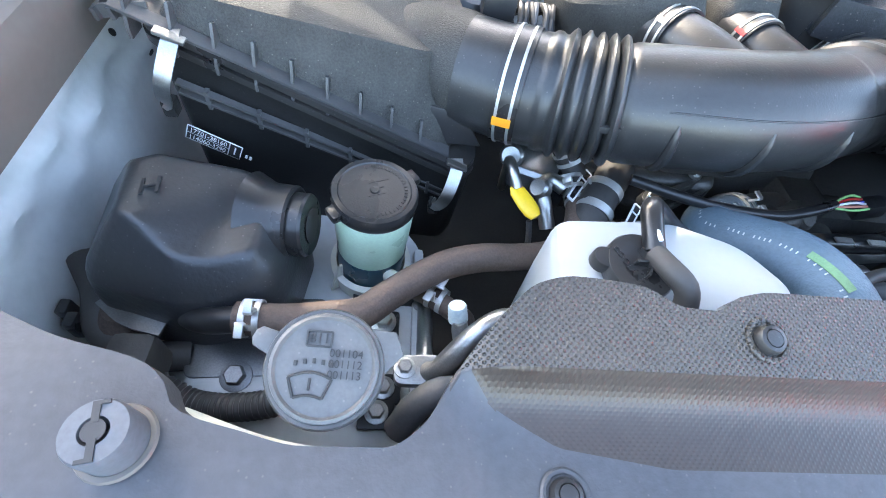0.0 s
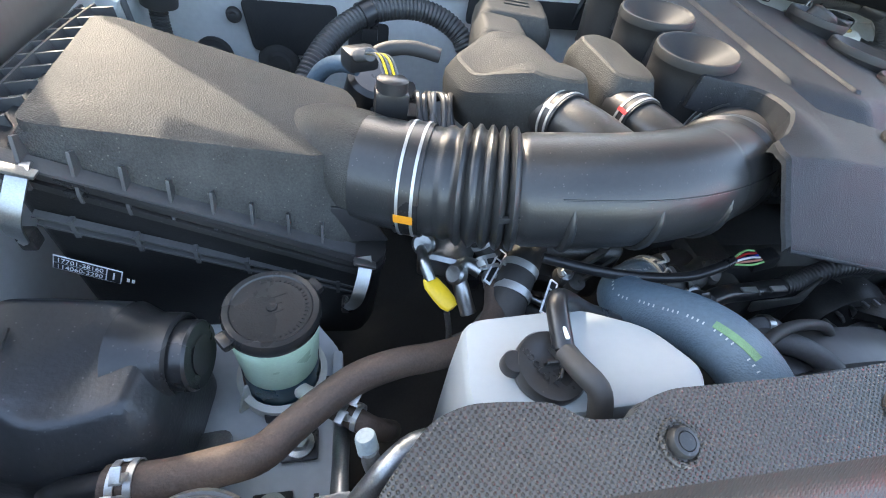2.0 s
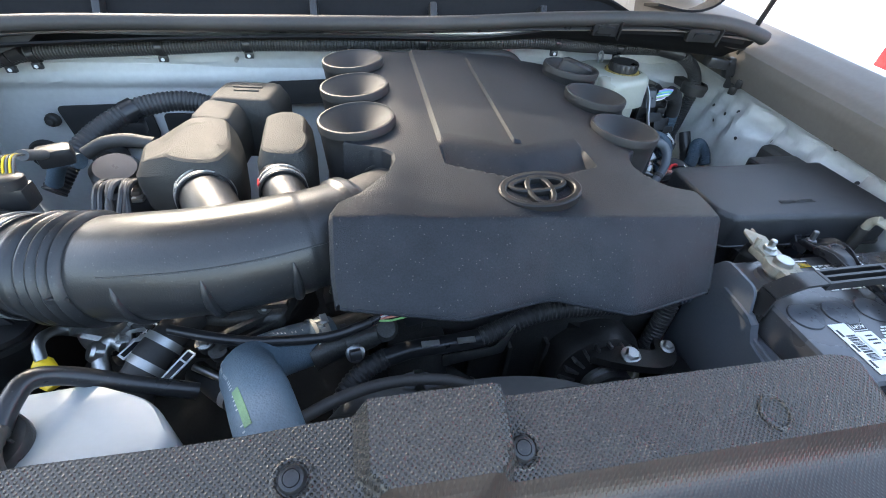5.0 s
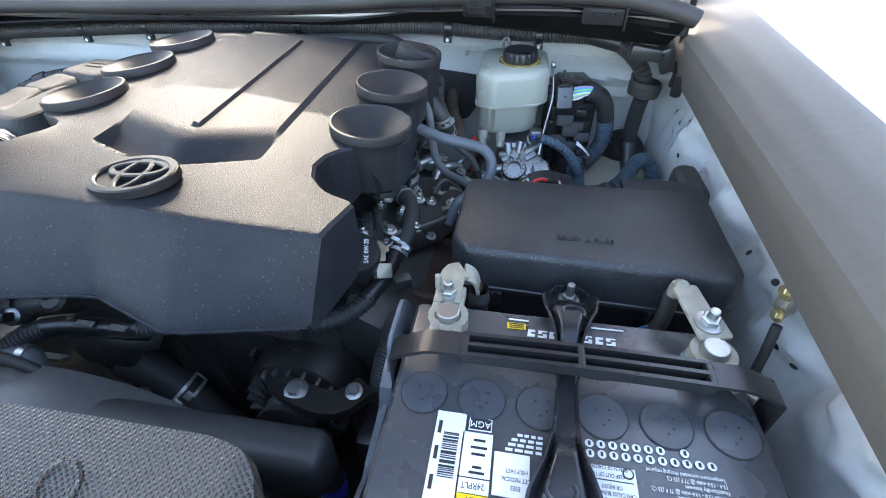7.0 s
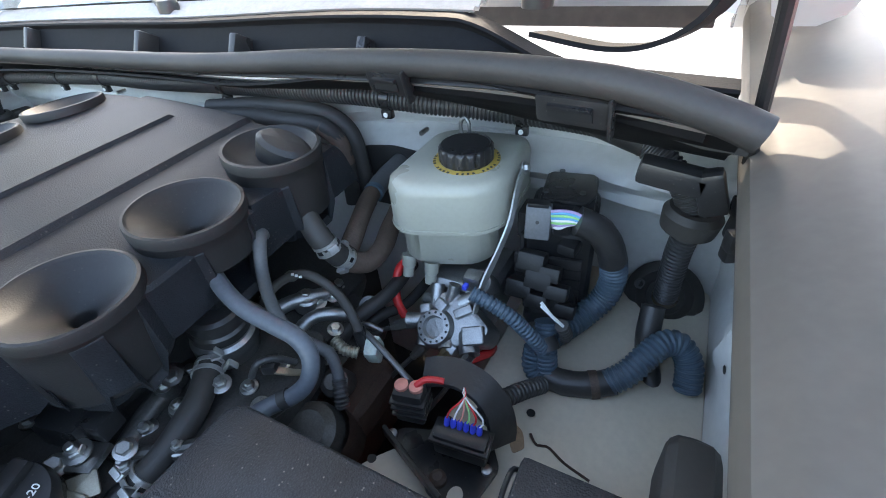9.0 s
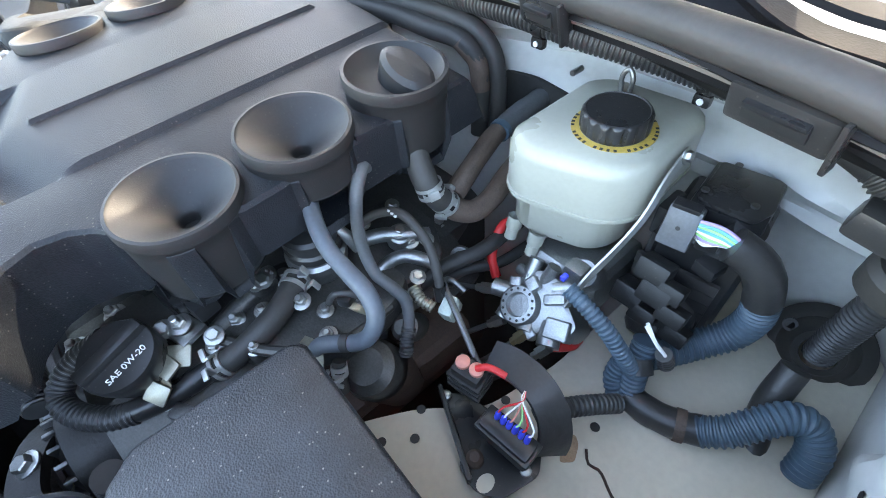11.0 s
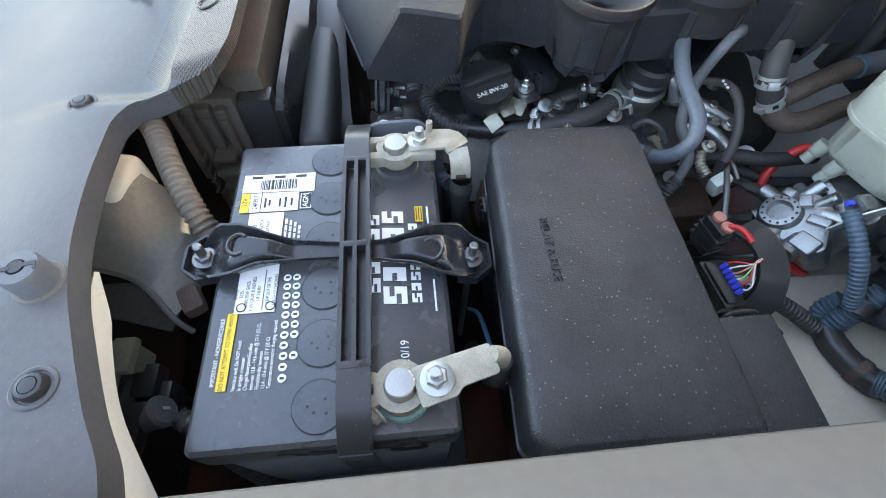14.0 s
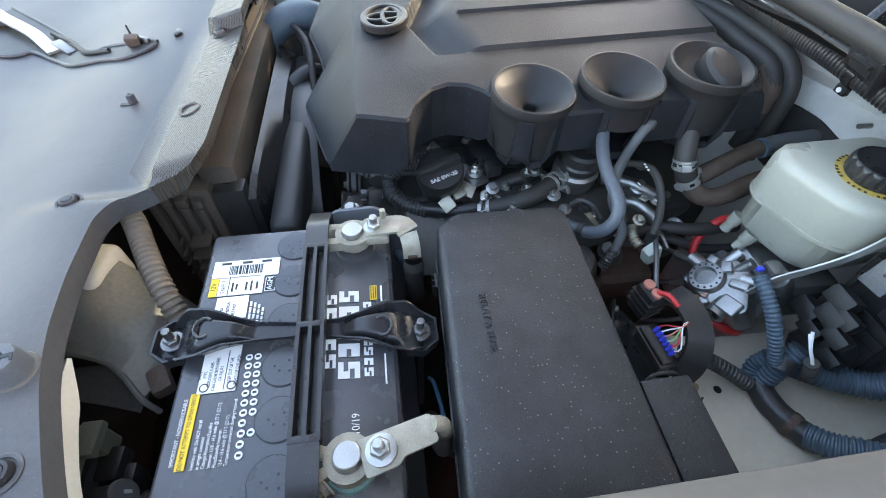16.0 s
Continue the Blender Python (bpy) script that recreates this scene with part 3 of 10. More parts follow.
def build_windscreen():
    ob = thing("windscreen", (0, 0.95, 1.24), "raked windscreen with a dark interior behind it", "windscreen", kind="structure")

    def pt(u, v, d=0.0):
        x = (-0.68 + 1.36 * u) * (1 - 0.08 * v)
        return V(x, 0.884 + 0.75 * v - 0.05 * (2 * u - 1) ** 2 + d, 1.197 + 0.014 * u + 0.50 * v - d)
    bm, _ = grid(24, 20, pt)
    thicken(bm, 0.004)
    g = part("pane", bm, GLASS, ob)
    g.visible_shadow = False
    bm, _ = grid(12, 8, lambda u, v: V(-0.66 + 1.32 * u, 0.97 + 0.75 * v, 1.175 - 0.05 * v))
    part("dashboard", bm, mat("blue_grey_dashboard", (0.03, 0.04, 0.06), 0.6), ob)
    for s in (-1, 1):
        bm = sweep(spline([(s * 0.70, 0.86, 1.20), (s * 0.675, 1.2, 1.42), (s * 0.62, 1.68, 1.745)], 0.04), 0.032, 10)
        part("pillar", bm, BODY, ob)
    bm = rbox((1.30, 1.6, 0.04), 0.015, Matrix.Translation((0, 2.46, 1.755)))
    part("roof", bm, BODY, ob)
    part("rear_wall", rbox((1.36, 0.04, 1.0), 0.01, Matrix.Translation((0, 3.2, 1.2))), INSUL, ob)
    for s in (-1, 1):
        part("side_wall", rbox((0.04, 2.2, 0.5), 0.01, Matrix.Translation((s * 0.72, 2.1, 1.0))), BODY, ob)
    # wipers
    for a, b, c in (((0.473, 0.850, 1.210), (0.181, 0.935, 1.250), (0.02, 0.945, 1.246)), ((-0.106, 0.850, 1.197), (-0.345, 0.935, 1.242), (-0.52, 0.930, 1.244))):
        w = thing("windscreen_wiper", a, "dusty grey metal wiper arm resting on the windscreen base", "wiper", "wipers")
        bm = ribbon(spline([a, Vector(a).lerp(Vector(b), 0.5) + V(0, 0.008, 0.012), b], 0.02), lambda f: 0.026 - 0.012 * f, 0.010)
        part("arm", bm, GREYHOSE, w)
        part("pivot_cap", lathe([(0, 0.012), (0.014, 0.010), (0.016, 0), (0.016, -0.015), (0, -0.015)], at(a), 20), PLASTIC, w)
        q = Vector(c)
        bm = ribbon(spline([q + V(-0.26, -0.012, 0.004), q + V(-0.05, 0.008, 0.010), q + V(0.22, 0.006, 0.004)], 0.03), 0.016, 0.008)
        part("blade", bm, PLASTIC, w)
        part("blade_clip", rbox((0.04, 0.022, 0.018), 0.004, Matrix.Translation(q + V(-0.02, 0.004, 0.012))), GLOSS, w)


HOOD_Y, HOOD_Z, HOOD_LEAN = 0.75, 1.29, 0.53
# Unseen rear edge; its notches are cut to place the sun patches below.
HOOD_SUN_CUT = [(-1.0, 1.20), (-0.81, 1.20), (-0.792, 1.24), (-0.782, 1.395), (-0.74, 1.397), (-0.726, 1.384), (-0.715, 1.357), (-0.60, 1.351), (-0.575, 1.375), (-0.55, 1.405), (-0.50, 1.408), (0.135, 1.412), (0.165, 1.305), (0.56, 1.295), (0.70, 1.305), (1.0, 1.31)]


def build_hood():
    """The raised bonnet, hinged by the cowl and leaning forward."""
    ob = thing("hood", (0, 0.72, 1.2), "raised white hood with hinges and gas struts", "hood", kind="structure")

    def pt(u, v):
        x = -1.0 + 1.80 * u
        low = lerp_table(HOOD_SUN_CUT, x)
        z = low + v * (2.32 - low)
        return V(x, HOOD_Y - (z - HOOD_Z) * HOOD_LEAN, z)
    bm, _ = grid(100, 24, pt)
    thicken(bm, 0.012)
    part("outer_panel", bm, BODY, ob)

    # Unseen dark pad, added to cut light bouncing down from the white hood.
    def pad(u, v):
        x = -0.72 + 1.40 * u
        low = lerp_table(HOOD_SUN_CUT, x) + 0.22
        z = low + v * (2.24 - low)
        q = 0.004 * abs(math.sin(u * 22)) * abs(math.sin(v * 16))
        return V(x, HOOD_Y - (z - HOOD_Z) * HOOD_LEAN - 0.030 - q, z - 0.016 - q)
    bm, _ = grid(60, 40, pad)
    thicken(bm, 0.010)
    part("fill_cutting_pad", bm, INSUL, ob, "unseen black pad added to dim the hood's underside")
    # Unseen strip, added to keep sun off the right side and cover's rear.
    bm, _ = grid(60, 10, lambda u, v: V(-0.13 + 0.91 * u, 0.86 - 0.05 * v, 1.272 + 0.012 * smooth(0.3, 0.45, u) + (0.095 + 0.095 * smooth(0.25, 0.28, u)) * v))
    thicken(bm, 0.012)
    part("sun_blocking_strip", bm, BODY, ob)
    for s in (-1, 1):
        # Corner outline is drawn out to throw the shadow edge across the filter lid.
        poly = [(s * 0.50, 1.55), (s * 0.51, 1.31), (s * 0.60, 1.265), (s * 0.66, 1.245), (s * 0.71, 1.255), (s * 0.765, 1.29), (s * 0.605, 1.364), (s * 0.55, 1.55)]
        m = Matrix(((1, 0, 0, 0), (0, -HOOD_LEAN, 1, HOOD_Y + HOOD_Z * HOOD_LEAN + 0.014), (0, 1, HOOD_LEAN, 0), (0, 0, 0, 1)))
        part("rear_corner", prism(rounded(poly, 0.02), 0.014, 0.004, m), BODY, ob)
        bm = ribbon(spline([(s * 0.64, 0.84, 1.19), (s * 0.65, 0.85, 1.25), (s * 0.64, 0.80, 1.30)], 0.02), 0.03, 0.008, up=(1, 0, 0))
        part("hinge", bm, BODY, ob)
        foot = V(-0.694, 0.70, 1.118) if s < 0 else V(0.672, 0.708, 1.122)
        way = (V(-0.16, -0.05, 1.0) if s < 0 else V(-0.13, -0.38, 1.0)).normalized()
        bm = sweep([foot, foot + way * 0.12], 0.0045, 10)
        sweep([foot + way * 0.12, foot + way * (0.14 if s < 0 else 0.50)], 0.0065, 12, bm=bm)
        part("gas_strut", bm, PLASTIC, ob)


def build_strut_mounts():
    """Dark brackets, clips and cables at both rear corners of the bay."""
    for s in (-1, 1):
        ob = thing("strut_mount", (s * 0.69, 0.70, 1.09), "black bracket, clips and cable at the strut's foot", "bracket", "strut mounts")
        part("ball_socket", lathe([(0, -0.012), (0.008, -0.011), (0.011, -0.004), (0.011, 0.006), (0.007, 0.014), (0, 0.015)], at((s * 0.692, 0.699, 1.112), (s * 0.16, 0, 1)), 18), GLOSS, ob)
        part("plate", prism(rounded([(-0.018, -0.034), (0.014, -0.030), (0.018, 0.010), (0.004, 0.022), (-0.016, 0.012)], 0.006), 0.006, 0.001, at((s * 0.684, 0.697, 1.092), (-s * 0.8, -0.6, 0.1))), PLASTIC, ob)
        for dy, dz, w in ((-0.016, -0.010, 0.016), (-0.006, -0.026, 0.012), (0.012, 0.002, 0.014)):
            part("clip", rbox((w, 0.012, 0.016), 0.003, Matrix.Translation((s * 0.678, 0.694 + dy, 1.086 + dz)) @ Matrix.Rotation(radians(25 * s), 4, "Z")), GLOSS, ob)
        if s < 0:
            part("cable", hose([(s * 0.684, 0.694, 1.070), (s * 0.690, 0.690, 1.04), (s * 0.688, 0.690, 1.00), (s * 0.686, 0.694, 0.95)], 0.0042), GREYHOSE, ob)
    e = thing("harness_clamp", (0.62, 0.70, 1.11), "dusty black clamp block at the end of the cowl", "clamp")
    part("block", rbox((0.050, 0.020, 0.018), 0.004, Matrix.Translation((0.628, 0.700, 1.108)) @ Matrix.Rotation(radians(8), 4, "Y")), PLASTIC, e)
    part("arm", rbox((0.020, 0.016, 0.034), 0.004, Matrix.Translation((0.655, 0.698, 1.100)) @ Matrix.Rotation(radians(-20), 4, "Y")), GLOSS, e)


def build_floor():
    bm, _ = grid(30, 30, lambda u, v: V(-0.72 + 1.44 * u, -0.28 + 1.16 * v, 0.56 + 0.02 * math.sin(u * 40) * math.sin(v * 37)))
    thicken(bm, 0.01)
    single("bay_floor", bm, DIRT, "dark greasy undertray below the engine", "undertray", kind="structure")


# front panel: the radiator cover and the plain panels beside it
REAR_EDGE = [(-0.72, 0.09), (-0.66, 0.078), (-0.625, 0.065), (-0.596, 0.054), (-0.560, 0.046), (-0.548, 0.038), (-0.540, 0.026), (-0.512, 0.018), (-0.482, 0.012), (-0.447, 0.012), (-0.430, 0.022), (-0.413, 0.048), (-0.392, 0.072), (-0.372, 0.089), (-0.352, 0.0935), (-0.315, 0.091), (-0.292, 0.081), (-0.272, 0.080), (-0.258, 0.088), (-0.235, 0.092), (-0.15, 0.092), (-0.06, 0.096), (0.30, 0.098), (0.325, 0.094), (0.338, 0.080), (0.343, 0.055), (0.348, 0.030), (0.36, 0.012), (0.385, 0.003), (0.425, 0.004), (0.489, 0.013), (0.54, 0.028), (0.577, 0.044), (0.62, 0.064), (0.651, 0.081), (0.72, 0.10)]


def eased(table, n=6):
    """The same table with the bends between its rows rounded."""
    slope = [(q[1] - p[1]) / (q[0] - p[0]) for p, q in zip(table, table[1:])]
    tang = [slope[0]] + [0.0 if a * b <= 0 else 2 * a * b / (a + b) for a, b in zip(slope, slope[1:])] + [slope[-1]]
    out = []
    for i in range(len(table) - 1):
        (x0, y0), (x1, y1) = table[i], table[i + 1]
        w = x1 - x0
        for k in range(n):
            t = k / n
            out.append((x0 + w * t, y0 * (1 + 2 * t) * (1 - t) ** 2 + w * tang[i] * t * (1 - t) ** 2 + y1 * t * t * (3 - 2 * t) + w * tang[i + 1] * t * t * (t - 1)))
    return out + [table[-1]]


REAR_EDGE = eased(REAR_EDGE)
NOSE = [(-0.415, 0.055), (-0.395, 0.034), (-0.36, 0.016), (-0.30, 0.007), (0.30, 0.004), (0.33, 0.028), (0.345, 0.055)]


def front_z(x, y):
    """Height of the front panel."""
    mid = smooth(-0.425, -0.39, x) * (1 - smooth(0.325, 0.36, x))
    side = 1.042 + 0.010 * smooth(0.40, 0.60, x) + 0.010 * smooth(-0.50, -0.62, x) - 0.06 * smooth(0.0, -0.25, y)
    lo = 1.028 - 0.05 * smooth(-0.02, -0.28, y)
    top = 1.056 + 0.28 * (y - 0.048)
    c = 0.047
    k = min(1.0, max(0.0, (y - 0.002) / (c - 0.002)))
    z = top if y > c else lo + (1.056 - lo) * (0.30 * k * k + 0.70 * k ** 6)
    far = math.hypot((x + 0.005) / 0.050, min(0.0, y - 0.066) / 0.034)
    z += 0.018 * (1 - smooth(0.84, 1.0, far))
    return side * (1 - mid) + z * mid


def build_front_panel():
    xs, x = [], -0.72
    while x < 0.72001:
        xs.append(x)
        x += 0.005 if (-0.68 < x < -0.22 or -0.07 < x < 0.06 or 0.28 < x < 0.70) else 0.012
    n = len(xs) - 1

    def pt(u, v):
        x = xs[min(n, round(u * n))]
        yb = lerp_table(REAR_EDGE, x)
        fold = min(lerp_table(NOSE, x), yb - 0.004)
        if v > 0.96:
            k = (v - 0.96) / 0.04
            return V(x, yb + 0.002 * k, front_z(x, yb) - (0.020 if abs(x + 0.04) > 0.38 else 0.012) * k)
        if v <= 0.5:
            y = -0.52 + (fold + 0.52) * (1 - (1 - v / 0.5) ** 1.6)
        else:
            edge = max(fold + 0.001, min(0.0475, yb - 0.002))
            y = fold + (edge - fold) * (v - 0.5) / 0.22 if v < 0.72 else edge + (yb - edge) * (v - 0.72) / 0.24
        return V(x, y, front_z(x, y))
    rows = 100
    for name, band, material, lab in (("plain_panel", 0, SUPPORT, ""), ("front_face", 1, FACE, "brown-stained plastic nose, darkened for shade"), ("dimpled_panel", 2, HONEY, "dimpled dusty plastic strip")):
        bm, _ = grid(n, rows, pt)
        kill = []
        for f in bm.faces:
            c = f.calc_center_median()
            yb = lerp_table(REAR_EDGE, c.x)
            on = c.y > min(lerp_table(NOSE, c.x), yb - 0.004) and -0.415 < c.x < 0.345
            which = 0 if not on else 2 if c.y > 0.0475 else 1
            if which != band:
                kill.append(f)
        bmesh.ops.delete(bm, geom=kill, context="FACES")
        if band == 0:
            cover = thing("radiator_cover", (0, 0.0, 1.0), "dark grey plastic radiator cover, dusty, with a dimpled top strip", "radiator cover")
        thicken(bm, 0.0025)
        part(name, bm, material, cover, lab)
    # front face below the panel
    bm, _ = grid(60, 6, lambda u, v: V(-0.80 + 1.6 * u, -0.52 - 0.02 * math.sin(v * 3) + 0.12 * (2 * u - 1) ** 4, 0.985 - 0.35 * v))
    thicken(bm, 0.01)
    single("front_fascia", bm, BODY, "white front fascia below the hood opening", "fascia", kind="structure")
    return cover


def push_pin(x, y, r=0.0082, z=None, hole=False):
    z = front_z(x, y) if z is None else z
    ob = thing("push_pin", (x, y, z), "black plastic push pin in a recessed seat" if not hole else "empty fastener seat in the radiator cover", "fastener", "push pins")
    n = V(0, -0.25, 1).normalized() if -0.4 < x < 0.33 and y > 0.04 else V(0, 0, 1)
    m = at((x, y, z + 0.0008), n)
    part("seat", lathe([(r * 1.55, 0), (r * 1.4, 0.0008), (r * 1.2, 0.0004), (r * 1.05, -0.002), (0, -0.002)], m, 30), HONEY if y > 0.047 and -0.4 < x < 0.34 else SUPPORT, ob)
    if hole:
        part("opening", lathe([(r * 0.55, -0.0012), (0, -0.0012)], m, 20), BLACK, ob)
    else:
        part("head", lathe([(r, -0.002), (r, 0.002), (r * 0.85, 0.0042), (r * 0.62, 0.0046), (r * 0.60, 0.0035), (r * 0.55, 0.0048), (0, 0.0052)], m, 30), PLASTIC, ob)


def rubber_stop(x, y):
    z = front_z(x, y)
    ob = thing("hood_stop", (x, y, z), "round grey rubber hood stop with a slotted top", "rubber stop", "hood stops")
    m = at((x, y, z))
    bm = lathe([(0.0128, -0.004), (0.0128, 0.017), (0.0118, 0.0195), (0.0055, 0.0198), (0.0045, 0.015), (0.0045, 0.006), (0, 0.006)], m, 32)
    part("body", bm, mat("grey_stop_rubber", (0.085, 0.090, 0.100), 0.6, dust=0.3), ob)
    part("hole", lathe([(0.0043, 0.0201), (0, 0.0201)], m, 20), BLACK, ob)
    for k in (0, 180):
        part("notch", prism([(-0.0014, 0.003), (0.0014, 0.003), (0.0014, 0.0096), (0.0046, 0.0096), (0.0046, 0.0112), (-0.0014, 0.0112)], 0.001, 0, m @ Matrix.Translation((0, 0, 0.0203)) @ Matrix.Rotation(radians(k + 14), 4, "Z")), BLACK, ob)
    part("seat_ring", lathe([(0.0158, 0.0006), (0.0150, 0.002), (0.013, 0.002)], m, 32), DUSTSHADE, ob)


build_ground()
build_floor()
build_firewall()
build_apron(-1, "wall_inner_wing_passenger")
build_apron(1, "wall_inner_wing_driver")
build_wing(-1, "front_wing", "white front wing with a rounded top edge")
build_wing(1, "front_wing", "white front wing with a rounded top edge")
build_cowl()
build_windscreen()
build_hood()
build_strut_mounts()
build_front_panel()
for px, py in ((-0.246, 0.066), (-0.091, 0.066), (0.048, 0.064)):
    push_pin(px, py)
push_pin(0.235, 0.064, hole=True)
push_pin(0.349, -0.032)
push_pin(0.605, 0.034)
push_pin(-0.36, -0.005)
post = thing("locating_post", (0.159, -0.033, front_z(0.159, -0.033)), "short grey plastic post on the radiator cover", "plastic post")
part("post", lathe([(0.0055, 0), (0.005, 0.012), (0.0042, 0.013), (0.002, 0.0132), (0, 0.010)], at((0.159, -0.033, front_z(0.159, -0.033) - 0.001)), 18), SUPPORT, post)
part("slot", rbox((0.006, 0.014, 0.0012), 0, Matrix.Translation((0.162, -0.040, front_z(0.162, -0.040) + 0.0004))), BLACK, post)
rubber_stop(-0.556, 0.011)
rubber_stop(0.536, 0.010)

# ---- engine cover ----
CX = 0.13
LEFT_SIDE = [(0.17, -0.062), (0.20, -0.067), (0.245, -0.066), (0.262, -0.060), (0.275, -0.042), (0.29, -0.028), (0.31, -0.013), (0.335, -0.006), (0.352, -0.006), (0.362, -0.014), (0.371, -0.032), (0.380, -0.055), (0.70, -0.055)]
RIGHT_SIDE = [(0.17, 0.300), (0.205, 0.307), (0.250, 0.316), (0.272, 0.320), (0.277, 0.316), (0.282, 0.307), (0.290, 0.294), (0.300, 0.284), (0.315, 0.273), (0.335, 0.267), (0.355, 0.271), (0.368, 0.280), (0.378, 0.295), (0.385, 0.312), (0.3885, 0.326), (0.391, 0.336), (0.398, 0.338), (0.42, 0.332), (0.70, 0.326)]
FRONT_LINE = [(-0.07, 0.200), (0.038, 0.183), (0.124, 0.207), (0.20, 0.184), (0.325, 0.220)]


FUNNELS = [Vector((x, y)) for x in (-0.042, 0.300) for y in (0.434, 0.528, 0.624)]


def cover_z(x, y):
    lean = -0.062 * (x - CX)
    top = 1.103 + 0.045 * (y - 0.25) + lean
    edge = lerp_table(FRONT_LINE, x)
    if y < 0.25:
        foot = 1.046 + lean * 1.6
        k = (y - edge) / max(1e-4, 0.25 - edge)
        top = foot + (top - foot) * min(1, max(0, k)) ** 0.92
    vee = 0.313 + 0.36 * max(0.0, abs(x - CX) - 0.005)
    inside = smooth(0.0445, 0.049, x) * (1 - smooth(0.2135, 0.218, x))
    hump = (0.006 * smooth(vee + 0.030, vee + 0.060, y) - 0.016 * smooth(vee - 0.001, vee + 0.003, y) * (1 - smooth(vee + 0.006, vee + 0.048, y))) * inside
    top += hump * (0.75 + 0.25 * math.cos((x - CX) * 18))
    rib = (1 - smooth(0.0035, 0.0055, abs(x - CX - 0.004))) * smooth(0.377, 0.380, y) * (1 - smooth(0.640, 0.645, y))
    top += 0.0035 * rib
    # outer shoulders fall a little towards the funnels
    top -= 0.006 * smooth(0.10, 0.185, abs(x - CX)) * smooth(0.25, 0.33, y)
    top -= 0.05 * smooth(0.668, 0.70, y) ** 2
    # collar round the intake bend
    top += 0.010 * math.exp(-((x + 0.02) / 0.03) ** 2 - ((y - 0.315) / 0.05) ** 2)
    return top


